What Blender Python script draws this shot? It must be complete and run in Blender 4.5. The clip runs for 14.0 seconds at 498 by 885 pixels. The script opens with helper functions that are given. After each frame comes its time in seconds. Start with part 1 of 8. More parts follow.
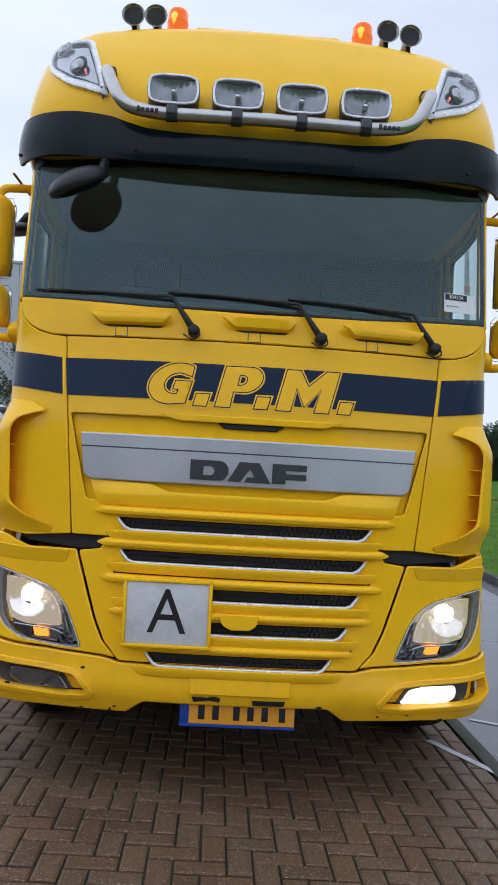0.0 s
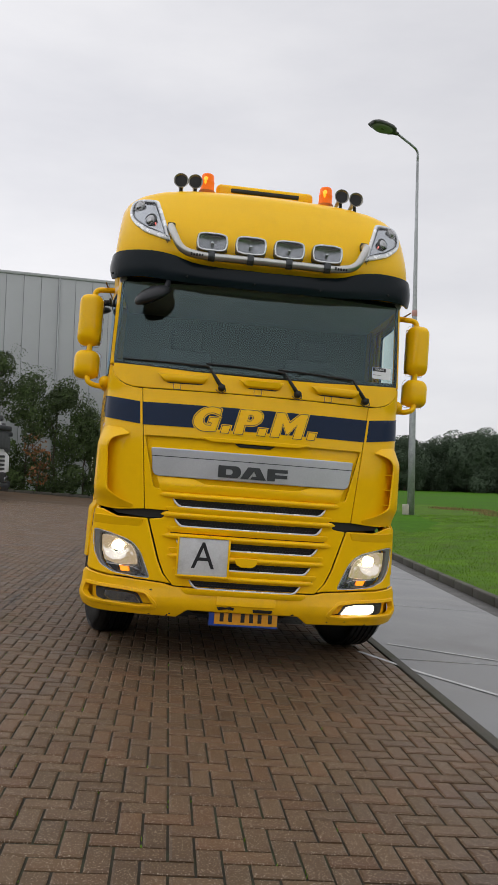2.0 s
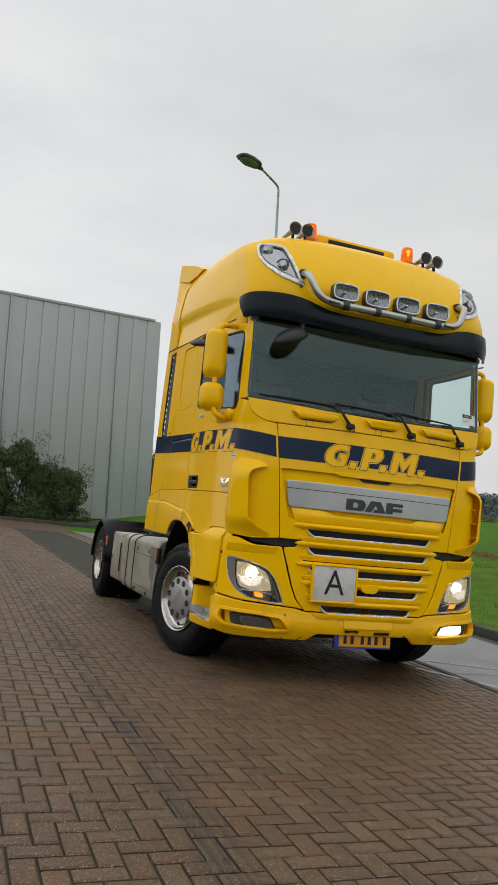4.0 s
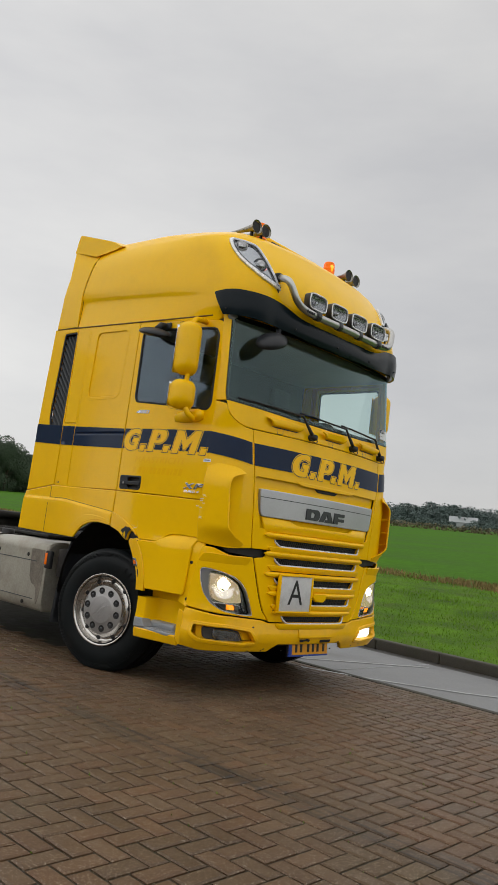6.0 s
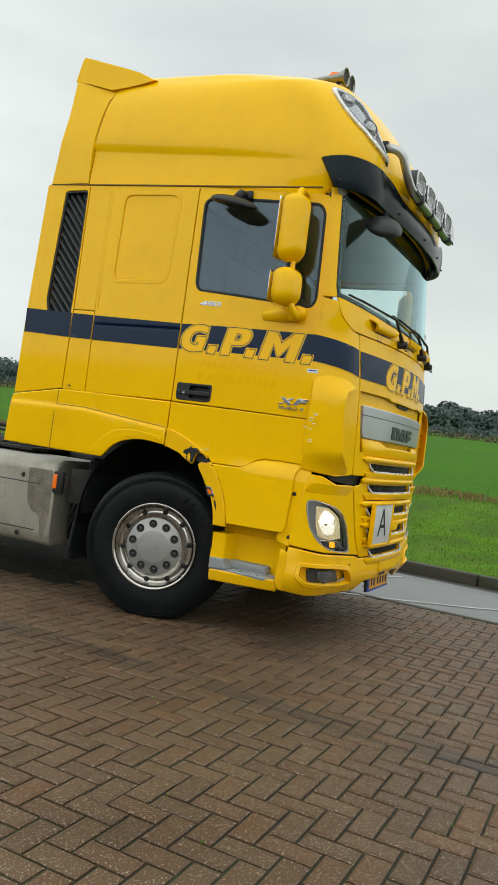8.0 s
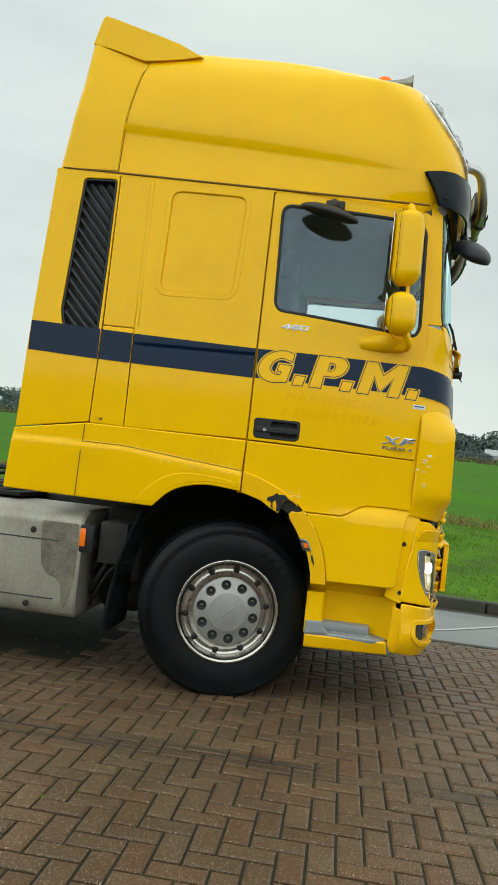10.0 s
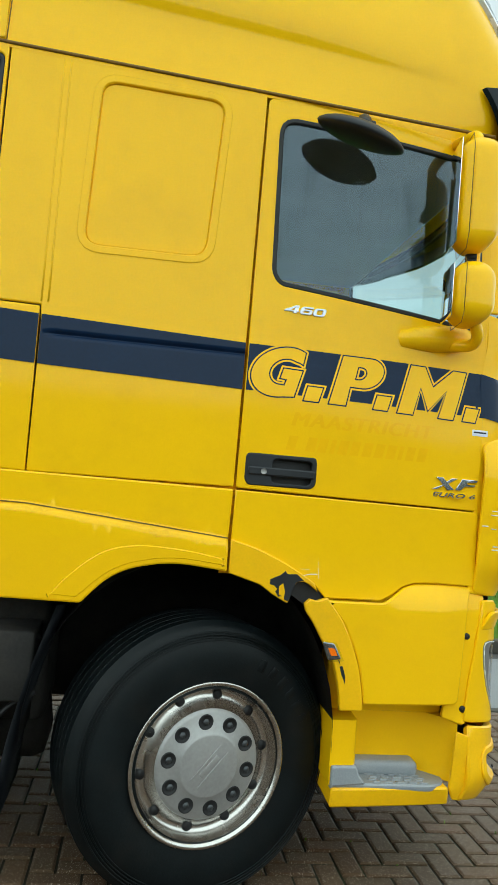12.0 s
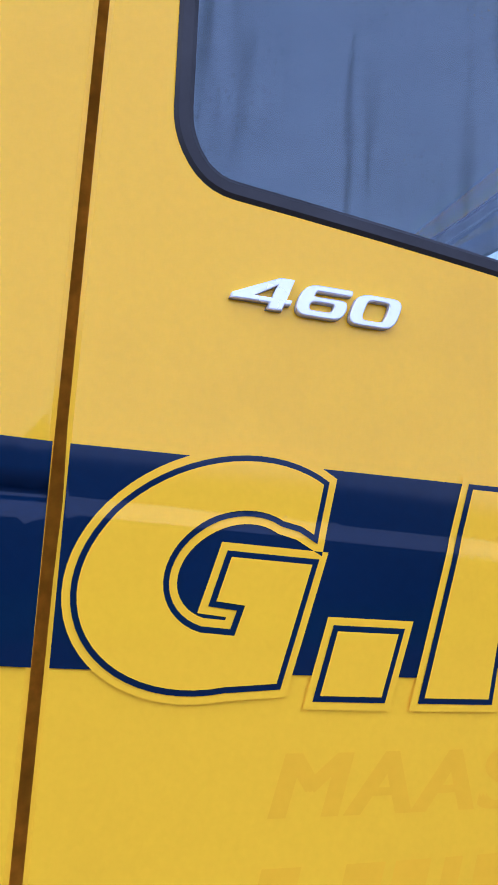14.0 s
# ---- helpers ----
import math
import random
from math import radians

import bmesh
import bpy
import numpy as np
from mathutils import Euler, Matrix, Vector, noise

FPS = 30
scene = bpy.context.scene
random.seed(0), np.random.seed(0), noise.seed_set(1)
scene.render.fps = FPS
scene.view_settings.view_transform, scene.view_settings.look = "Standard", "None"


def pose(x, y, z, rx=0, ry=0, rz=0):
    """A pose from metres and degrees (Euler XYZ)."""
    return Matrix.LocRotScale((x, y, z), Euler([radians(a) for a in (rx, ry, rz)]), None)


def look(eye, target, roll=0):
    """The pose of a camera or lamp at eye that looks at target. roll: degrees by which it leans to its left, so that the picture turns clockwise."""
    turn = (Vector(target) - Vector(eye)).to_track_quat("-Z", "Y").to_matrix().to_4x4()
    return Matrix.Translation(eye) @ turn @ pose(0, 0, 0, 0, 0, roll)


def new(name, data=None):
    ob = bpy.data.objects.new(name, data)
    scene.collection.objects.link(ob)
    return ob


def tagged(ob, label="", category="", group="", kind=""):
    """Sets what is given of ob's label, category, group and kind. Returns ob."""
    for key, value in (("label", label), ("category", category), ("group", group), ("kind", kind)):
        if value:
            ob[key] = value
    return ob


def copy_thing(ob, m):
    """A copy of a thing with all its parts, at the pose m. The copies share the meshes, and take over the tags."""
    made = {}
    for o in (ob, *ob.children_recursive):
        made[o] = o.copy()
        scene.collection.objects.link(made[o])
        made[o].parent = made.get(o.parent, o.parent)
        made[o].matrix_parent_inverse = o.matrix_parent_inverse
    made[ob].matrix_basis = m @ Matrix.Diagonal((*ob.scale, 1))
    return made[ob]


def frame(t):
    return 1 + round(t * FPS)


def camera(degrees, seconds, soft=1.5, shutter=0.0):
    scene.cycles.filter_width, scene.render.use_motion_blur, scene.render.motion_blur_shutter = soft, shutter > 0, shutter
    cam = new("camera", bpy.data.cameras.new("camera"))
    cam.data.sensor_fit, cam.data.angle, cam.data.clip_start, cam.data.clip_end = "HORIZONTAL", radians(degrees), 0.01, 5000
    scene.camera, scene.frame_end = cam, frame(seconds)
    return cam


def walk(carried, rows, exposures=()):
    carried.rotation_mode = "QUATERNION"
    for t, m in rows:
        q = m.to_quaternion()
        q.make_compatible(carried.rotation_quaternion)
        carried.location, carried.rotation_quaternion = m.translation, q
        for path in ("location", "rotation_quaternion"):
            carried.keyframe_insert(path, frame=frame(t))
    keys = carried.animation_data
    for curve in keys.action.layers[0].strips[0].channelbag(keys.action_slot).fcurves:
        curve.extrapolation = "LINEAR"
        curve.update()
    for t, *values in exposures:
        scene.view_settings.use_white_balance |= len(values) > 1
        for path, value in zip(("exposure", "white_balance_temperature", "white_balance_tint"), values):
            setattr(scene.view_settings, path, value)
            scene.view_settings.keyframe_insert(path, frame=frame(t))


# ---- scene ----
cam = camera(36.0, 14.0, soft=1.0)
PATH = [
    (0, (-0.056, -3.395, 1.454), (0.028, -1.399, 1.527), 0.6),
    (0.5, (-0.138, -4.15, 1.394), (-0.038, -2.155, 1.485), 0.9),
    (1, (-0.18, -4.781, 1.387), (-0.085, -2.786, 1.488), 1.1),
    (1.5, (-0.251, -5.338, 1.374), (-0.145, -3.344, 1.474), 1.3),
    (2, (-0.544, -5.706, 1.41), (-0.34, -3.718, 1.503), 1.7),
    (2.5, (-1.189, -5.764, 1.382), (-0.828, -3.801, 1.499), 2.1),
    (3, (-1.903, -5.745, 1.394), (-1.478, -3.794, 1.51), 2.6),
    (3.2, (-2.156, -5.716, 1.401), (-1.673, -3.779, 1.525), 2.7),
    (5.3, (-4.652, -4.617, 1.503), (-3.492, -2.994, 1.648), 4.8),
    (5.5, (-4.825, -4.41, 1.516), (-3.566, -2.862, 1.657), 5.1),
    (6, (-5.168, -3.855, 1.485), (-3.716, -2.49, 1.648), 5.3),
    (6.5, (-5.372, -3.223, 1.463), (-3.866, -1.911, 1.548), 5.5),
    (7, (-5.483, -2.628, 1.469), (-3.841, -1.486, 1.435), 5.8),
    (7.5, (-5.538, -2.02, 1.508), (-3.822, -0.996, 1.41), 6.2),
    (8, (-5.591, -1.417, 1.524), (-3.799, -0.534, 1.434), 6.5),
    (8.5, (-5.637, -0.76, 1.503), (-3.772, -0.041, 1.441), 6.7),
    (9, (-5.689, -0.192, 1.509), (-3.779, 0.397, 1.465), 6.7),
    (9.2, (-5.703, 0.017, 1.504), (-3.775, 0.549, 1.465), 6.6),
    (11.5, (-4.493, 1.689, 1.702), (-2.502, 1.494, 1.687), 5.7),
    (12, (-3.925, 1.722, 1.671), (-1.944, 1.449, 1.676), 5.5),
    (12.5, (-3.305, 1.696, 1.695), (-1.347, 1.29, 1.721), 5.3),
    (13, (-2.746, 1.634, 1.777), (-0.802, 1.164, 1.805), 5.1),
    (13.5, (-2.222, 1.506, 1.876), (-0.295, 0.991, 2.012), 4.9),
    (14, (-1.765, 1.383, 2.001), (0.168, 0.899, 2.168), 4.7),
]
EXPOSURES = [(0.0, 0.20, 5550, 13), (0.5, 0.02, 6050, 4), (1.0, 0.04, 6300, 5), (1.5, 0.06, 6450, 12), (2.0, 0.06, 6450, 12), (2.5, 0.07, 6500, 8), (3.0, 0.05, 6550, 8), (5.5, 0.03, 6600, 9), (6.5, 0.05, 6650, 9), (7.5, 0.29, 6550, 3), (9.0, 0.42, 6450, -1), (11.5, 0.58, 6250, -9), (12.0, 0.65, 5950, -9), (12.5, 0.70, 5850, -13), (13.2, 0.71, 5700, -3), (13.6, 0.73, 5150, 15), (14.0, 0.72, 4600, 31)]
walk(cam, [(t, look(eye, target, roll)) for t, eye, target, roll in PATH], EXPOSURES)

# ---- sky and light ----
world = bpy.data.worlds.new("overcast_sky")
scene.world = world
world.use_nodes = True
wn, wl = world.node_tree.nodes, world.node_tree.links
bg = wn["Background"]
sky = wn.new("ShaderNodeTexSky")
sky.sky_type, sky.sun_disc, sky.sun_elevation, sky.sun_rotation = "NISHITA", False, radians(61), radians(205)
coord = wn.new("ShaderNodeTexCoord")
stretch = wn.new("ShaderNodeMapping")
stretch.inputs["Scale"].default_value = (1.0, 1.0, 3.2)
cloud = wn.new("ShaderNodeTexNoise")
cloud.inputs["Scale"].default_value, cloud.inputs["Detail"].default_value, cloud.inputs["Roughness"].default_value = 1.7, 7, 0.55
ramp = wn.new("ShaderNodeValToRGB")
ramp.color_ramp.elements[0].position, ramp.color_ramp.elements[0].color = 0.32, (6.35, 6.4, 6.65, 1)
ramp.color_ramp.elements[1].position, ramp.color_ramp.elements[1].color = 0.68, (8.0, 7.98, 8.0, 1)
veil = wn.new("ShaderNodeMix")
veil.data_type = "RGBA"
veil.inputs[0].default_value = 0.93
wl.new(coord.outputs["Generated"], stretch.inputs["Vector"])
wl.new(stretch.outputs["Vector"], cloud.inputs["Vector"])
wl.new(cloud.outputs["Fac"], ramp.inputs["Fac"])
wl.new(sky.outputs["Color"], veil.inputs[6])
wl.new(ramp.outputs["Color"], veil.inputs[7])
# the cloud is thinner, so brighter, towards the north-west
side_, lift_ = wn.new("ShaderNodeVectorMath"), wn.new("ShaderNodeMath")
side_.operation, side_.inputs[1].default_value = "DOT_PRODUCT", (-0.22, 0.10, 0.0)
lift_.operation, lift_.inputs[1].default_value = "ADD", 1.0
thin = wn.new("ShaderNodeVectorMath")
thin.operation = "SCALE"
wl.new(coord.outputs["Generated"], side_.inputs[0]), wl.new(side_.outputs["Value"], lift_.inputs[0])
wl.new(veil.outputs[2], thin.inputs[0]), wl.new(lift_.outputs[0], thin.inputs["Scale"])
wl.new(thin.outputs[0], bg.inputs["Color"])
bg.inputs["Strength"].default_value = 0.101
sun = new("sun", bpy.data.lights.new("sun", "SUN"))
sun.data.energy, sun.data.angle, sun.data.color = 1.0, radians(180), (1.0, 0.97, 0.92)
sun.matrix_world = look((0, 0, 60), (19, 13, 0))

# The yard falls towards the road gutter, and the truck leans with it.
YARD = Matrix(((0.99832, -0.00014, 0.05790, 0), (-0.00014, 0.99998, 0.00588, 0), (-0.05790, -0.00588, 0.99830, -0.037), (0, 0, 0, 1)))
TRUCK = Matrix(((0.99891, -0.00014, 0.04671, 0.025), (-0.00014, 0.99998, 0.00588, 0), (-0.04671, -0.00588, 0.99889, -0.001), (0, 0, 0, 1)))


# ---- materials ----
def material(name, base, rough=0.5, metal=0.0, vary=0.12, scale=6.0, fine=90.0, bump=0.04, coat=0.0, dirt=None, dirt_amount=0.0, dirt_scale=2.0,
             random_hue=0.0, island=False, transmission=0.0, distance=0.004, specular=0.5, speckle=None, second=None, skid=None, coat_rough=0.16):
    """A node material: a base colour with variation at two scales, a fine relief, and soiling."""
    m = bpy.data.materials.new(name)
    m.use_nodes = True
    n, l = m.node_tree.nodes, m.node_tree.links
    p = n["Principled BSDF"]
    p.inputs["Metallic"].default_value, p.inputs["Roughness"].default_value = metal, rough
    p.inputs["Coat Weight"].default_value, p.inputs["Coat Roughness"].default_value = coat, coat_rough
    p.inputs["Transmission Weight"].default_value, p.inputs["Specular IOR Level"].default_value = transmission, specular
    pos = n.new("ShaderNodeNewGeometry")
    big, small = n.new("ShaderNodeTexNoise"), n.new("ShaderNodeTexNoise")
    for tex, s, d in ((big, scale, 5), (small, fine, 3)):
        tex.inputs["Scale"].default_value, tex.inputs["Detail"].default_value = s, d
        l.new(pos.outputs["Position"], tex.inputs["Vector"])
    lo, hi = n.new("ShaderNodeMapRange"), n.new("ShaderNodeMapRange")
    for node, tex, amount in ((lo, big, vary), (hi, small, vary * 0.7)):
        node.inputs["From Min"].default_value, node.inputs["From Max"].default_value = 0.3, 0.7
        node.inputs["To Min"].default_value, node.inputs["To Max"].default_value = 1 - amount, 1 + amount
        l.new(tex.outputs["Fac"], node.inputs["Value"])
    value = n.new("ShaderNodeMath")
    value.operation = "MULTIPLY"
    l.new(lo.outputs[0], value.inputs[0]), l.new(hi.outputs[0], value.inputs[1])
    last = value.outputs[0]
    if random_hue:
        chance = pos.outputs["Random Per Island"] if island else n.new("ShaderNodeObjectInfo").outputs["Random"]
        spread = n.new("ShaderNodeMapRange")
        spread.inputs["To Min"].default_value, spread.inputs["To Max"].default_value = 1 - random_hue, 1 + random_hue
        l.new(chance, spread.inputs["Value"])
        more = n.new("ShaderNodeMath")
        more.operation = "MULTIPLY"
        l.new(last, more.inputs[0]), l.new(spread.outputs[0], more.inputs[1])
        last = more.outputs[0]
    tint = n.new("ShaderNodeMix")
    tint.data_type, tint.blend_type = "RGBA", "MULTIPLY"
    tint.inputs[0].default_value = 1.0
    tint.inputs[6].default_value = (*base, 1)
    l.new(last, tint.inputs[7])
    colour = tint.outputs[2]
    if second:
        # some pieces take a second hue
        pick, share, blend = n.new("ShaderNodeMath"), n.new("ShaderNodeMapRange"), n.new("ShaderNodeMix")
        pick.operation = "MULTIPLY"
        pick.inputs[1].default_value = 7.31
        whole = n.new("ShaderNodeMath")
        whole.operation = "FRACT"
        share.inputs["From Min"].default_value, share.inputs["From Max"].default_value, share.inputs["To Max"].default_value = 0.45, 1.0, 0.8
        blend.data_type, blend.blend_type = "RGBA", "MULTIPLY"
        blend.inputs[7].default_value = (*second, 1)
        l.new(chance, pick.inputs[0]), l.new(pick.outputs[0], whole.inputs[0]), l.new(whole.outputs[0], share.inputs["Value"])
        l.new(share.outputs[0], blend.inputs[0]), l.new(colour, blend.inputs[6])
        colour = blend.outputs[2]
    if dirt:
        patch, cut, cover = n.new("ShaderNodeTexNoise"), n.new("ShaderNodeMapRange"), n.new("ShaderNodeMix")
        patch.inputs["Scale"].default_value, patch.inputs["Detail"].default_value, patch.inputs["Roughness"].default_value = dirt_scale, 8, 0.65
        l.new(pos.outputs["Position"], patch.inputs["Vector"])
        cut.inputs["From Min"].default_value, cut.inputs["From Max"].default_value = 0.5, 0.72
        cut.inputs["To Max"].default_value = dirt_amount
        l.new(patch.outputs["Fac"], cut.inputs["Value"])
        cover.data_type = "RGBA"
        cover.inputs[7].default_value = (*dirt, 1)
        l.new(cut.outputs[0], cover.inputs[0]), l.new(colour, cover.inputs[6])
        colour = cover.outputs[2]
    if speckle:
        grit, cut, cover = n.new("ShaderNodeTexNoise"), n.new("ShaderNodeMapRange"), n.new("ShaderNodeMix")
        grit.inputs["Scale"].default_value, grit.inputs["Detail"].default_value = 165, 1.5
        l.new(pos.outputs["Position"], grit.inputs["Vector"])
        cut.inputs["From Min"].default_value, cut.inputs["From Max"].default_value, cut.inputs["To Max"].default_value = 0.62, 0.67, 0.9
        l.new(grit.outputs["Fac"], cut.inputs["Value"])
        cover.data_type = "RGBA"
        cover.inputs[7].default_value = (*speckle, 1)
        l.new(cut.outputs[0], cover.inputs[0]), l.new(colour, cover.inputs[6])
        colour = cover.outputs[2]
    if skid:
        # a streaky tyre mark along a line x = skid
        axes, away, near_, band = (n.new(k) for k in ("ShaderNodeSeparateXYZ", "ShaderNodeMath", "ShaderNodeMath", "ShaderNodeMapRange"))
        long_, streaks, cut, both, cover = (n.new(k) for k in ("ShaderNodeMapping", "ShaderNodeTexNoise", "ShaderNodeMapRange", "ShaderNodeMath", "ShaderNodeMix"))
        away.inputs[1].default_value = -skid
        near_.operation, both.operation = "ABSOLUTE", "MULTIPLY"
        band.inputs["From Min"].default_value, band.inputs["From Max"].default_value = 0.06, 0.15
        band.inputs["To Min"].default_value, band.inputs["To Max"].default_value = 1.0, 0.0
        long_.inputs["Scale"].default_value = (46, 1.3, 1)
        streaks.inputs["Scale"].default_value, streaks.inputs["Detail"].default_value = 1.0, 3
        cut.inputs["From Min"].default_value, cut.inputs["From Max"].default_value, cut.inputs["To Max"].default_value = 0.42, 0.62, 0.75
        cover.data_type = "RGBA"
        cover.inputs[7].default_value = (0.022, 0.021, 0.02, 1)
        l.new(pos.outputs["Position"], axes.inputs[0]), l.new(axes.outputs[0], away.inputs[0]), l.new(away.outputs[0], near_.inputs[0]), l.new(near_.outputs[0], band.inputs["Value"])
        l.new(pos.outputs["Position"], long_.inputs["Vector"]), l.new(long_.outputs[0], streaks.inputs["Vector"]), l.new(streaks.outputs["Fac"], cut.inputs["Value"])
        l.new(band.outputs[0], both.inputs[0]), l.new(cut.outputs[0], both.inputs[1]), l.new(both.outputs[0], cover.inputs[0]), l.new(colour, cover.inputs[6])
        colour = cover.outputs[2]
    l.new(colour, p.inputs["Base Color"])
    gloss = n.new("ShaderNodeMapRange")
    gloss.inputs["From Min"].default_value, gloss.inputs["From Max"].default_value = 0.3, 0.7
    gloss.inputs["To Min"].default_value, gloss.inputs["To Max"].default_value = rough * 0.82, min(1, rough * 1.2)
    l.new(big.outputs["Fac"], gloss.inputs["Value"]), l.new(gloss.outputs[0], p.inputs["Roughness"])
    if bump:
        b = n.new("ShaderNodeBump")
        b.inputs["Strength"].default_value, b.inputs["Distance"].default_value = bump, distance
        l.new(small.outputs["Fac"], b.inputs["Height"]), l.new(b.outputs["Normal"], p.inputs["Normal"])
    return m


def glowing(name, colour, strength, base=(0.8, 0.8, 0.8)):
    m = material(name, base, 0.2, vary=0.02, bump=0)
    p = m.node_tree.nodes["Principled BSDF"]
    p.inputs["Emission Color"].default_value, p.inputs["Emission Strength"].default_value = (*colour, 1), strength
    return m


def glass(name, tint, gloss=1.0, drops=False, sheen=(1, 1, 1)):
    """Thin tinted glass: clear through, with a glossy reflection that grows at the edge of view."""
    m = bpy.data.materials.new(name)
    m.use_nodes = True
    n, l = m.node_tree.nodes, m.node_tree.links
    n.remove(n["Principled BSDF"])
    clear, shine, mix, fres, times = (n.new(k) for k in ("ShaderNodeBsdfTransparent", "ShaderNodeBsdfGlossy", "ShaderNodeMixShader", "ShaderNodeLayerWeight", "ShaderNodeMath"))
    clear.inputs["Color"].default_value = (*tint, 1)
    shine.inputs["Roughness"].default_value = 0.02
    shine.inputs["Color"].default_value = (*sheen, 1)
    fres.inputs["Blend"].default_value = 0.5
    power, base = n.new("ShaderNodeMath"), n.new("ShaderNodeMath")
    power.operation, base.operation = "POWER", "MULTIPLY_ADD"
    power.inputs[1].default_value, base.inputs[1].default_value, base.inputs[2].default_value = 5.0, 0.957, 0.043
    l.new(fres.outputs["Facing"], power.inputs[0]), l.new(power.outputs[0], base.inputs[0])
    times.operation, times.use_clamp = "MULTIPLY", True
    times.inputs[1].default_value = gloss
    l.new(base.outputs[0], times.inputs[0]), l.new(times.outputs[0], mix.inputs[0])
    l.new(clear.outputs[0], mix.inputs[1]), l.new(shine.outputs[0], mix.inputs[2])
    l.new(mix.outputs[0], n["Material Output"].inputs["Surface"])
    if drops:
        pos, dot, cut, b = n.new("ShaderNodeNewGeometry"), n.new("ShaderNodeTexVoronoi"), n.new("ShaderNodeMapRange"), n.new("ShaderNodeBump")
        dot.inputs["Scale"].default_value = 150
        cut.inputs["From Min"].default_value, cut.inputs["From Max"].default_value = 0.08, 0.3
        cut.inputs["To Min"].default_value, cut.inputs["To Max"].default_value = 1.0, 0.0
        b.inputs["Strength"].default_value, b.inputs["Distance"].default_value = 0.45, 0.002
        # drops stand in loose patches, with runs below them, and break the mirrored sky
        wet, some, bead, more, total = (n.new(k) for k in ("ShaderNodeTexNoise", "ShaderNodeMapRange", "ShaderNodeMath", "ShaderNodeMath", "ShaderNodeMath"))
        long_, runs, thin_, trail = (n.new(k) for k in ("ShaderNodeMapping", "ShaderNodeTexNoise", "ShaderNodeMapRange", "ShaderNodeMath"))
        long_.inputs["Scale"].default_value, runs.inputs["Scale"].default_value, runs.inputs["Detail"].default_value = (40, 40, 2.2), 1.6, 3
        thin_.inputs["From Min"].default_value, thin_.inputs["From Max"].default_value, thin_.inputs["To Max"].default_value = 0.54, 0.70, 0.45
        trail.operation = "MAXIMUM"
        wet.inputs["Scale"].default_value, wet.inputs["Detail"].default_value = 9, 4
        some.inputs["From Min"].default_value, some.inputs["From Max"].default_value = 0.44, 0.62
        bead.operation, more.operation, total.operation, total.use_clamp = "MULTIPLY", "MULTIPLY", "ADD", True
        more.inputs[1].default_value = -0.09
        l.new(pos.outputs["Position"], dot.inputs["Vector"]), l.new(dot.outputs["Distance"], cut.inputs["Value"])
        l.new(pos.outputs["Position"], wet.inputs["Vector"]), l.new(wet.outputs["Fac"], some.inputs["Value"])
        l.new(cut.outputs[0], bead.inputs[0]), l.new(some.outputs[0], bead.inputs[1]), l.new(bead.outputs[0], trail.inputs[0])
        l.new(pos.outputs["Position"], long_.inputs["Vector"]), l.new(long_.outputs[0], runs.inputs["Vector"]), l.new(runs.outputs["Fac"], thin_.inputs["Value"])
        l.new(thin_.outputs[0], trail.inputs[1]), l.new(trail.outputs[0], more.inputs[0])
        l.new(times.outputs[0], total.inputs[0]), l.new(more.outputs[0], total.inputs[1]), l.new(total.outputs[0], mix.inputs[0])
        l.new(bead.outputs[0], b.inputs["Height"]), l.new(b.outputs["Normal"], shine.inputs["Normal"]), l.new(b.outputs["Normal"], fres.inputs["Normal"])
    return m


YELLOW = material("yellow_paint", (0.97, 0.561, 0.001), 0.5, vary=0.02, scale=1.4, fine=160, bump=0.006, coat=0.45, coat_rough=0.08, dirt=(0.74, 0.405, 0.010), dirt_amount=0.22, dirt_scale=3.5, specular=0.04)
YELLOW_LOW = material("yellow_paint_road_worn", (0.93, 0.518, 0.002), 0.5, vary=0.04, scale=2.5, fine=120, bump=0.015, coat=0.5, coat_rough=0.15, specular=0.08, dirt=(0.50, 0.29, 0.03), dirt_amount=0.25, dirt_scale=6)
NAVY = material("navy_vinyl", (0.003, 0.0145, 0.046), 0.4, vary=0.08, scale=4, bump=0.006, coat=0.32, coat_rough=0.06, specular=0.05)
GHOST = material("faded_adhesive_trace", (0.94, 0.512, 0.001), 0.5, vary=0.02, scale=20, bump=0.006, coat=0.38, coat_rough=0.08, specular=0.04)
# yellow paint with the shade inside the door gaps put into its colour
JAMB = material("shaded_yellow_jamb", (0.72, 0.30, 0.003), 0.85, vary=0.3, scale=9, fine=60, bump=0.05, specular=0.05)
# brown of the filler boxes and seams, and of the drawn shadow gap
INNER = material("brown_filler_and_seam_tone", (0.19, 0.095, 0.005), 0.7, vary=0.15, scale=6)
PLASTIC = material("dark_grey_plastic", (0.016, 0.018, 0.022), 0.42, specular=0.35, vary=0.15, scale=5, fine=300, bump=0.05)
VISOR = material("smoked_visor_plastic", (0.005, 0.010, 0.014), 0.2, vary=0.1, scale=3, bump=0.01, specular=0.16)
# black plastic parts, and the shadow strips drawn on the skin
BLACK = material("matt_black_plastic_and_shadow", (0.01, 0.01, 0.011), 0.6, vary=0.2, scale=9, bump=0.05)
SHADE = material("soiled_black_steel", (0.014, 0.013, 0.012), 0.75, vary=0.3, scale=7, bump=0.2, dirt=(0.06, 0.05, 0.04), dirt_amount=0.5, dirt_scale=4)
MESH = material("black_grille_mesh", (0.012, 0.012, 0.013), 0.5, vary=0.3, scale=60, fine=240, bump=0.6)
RUBBER = material("tyre_rubber", (0.0038, 0.0062, 0.0072), 0.48, vary=0.25, scale=5, fine=120, bump=0.12, specular=0.2, dirt=(0.02, 0.018, 0.016), dirt_amount=0.3, dirt_scale=7)
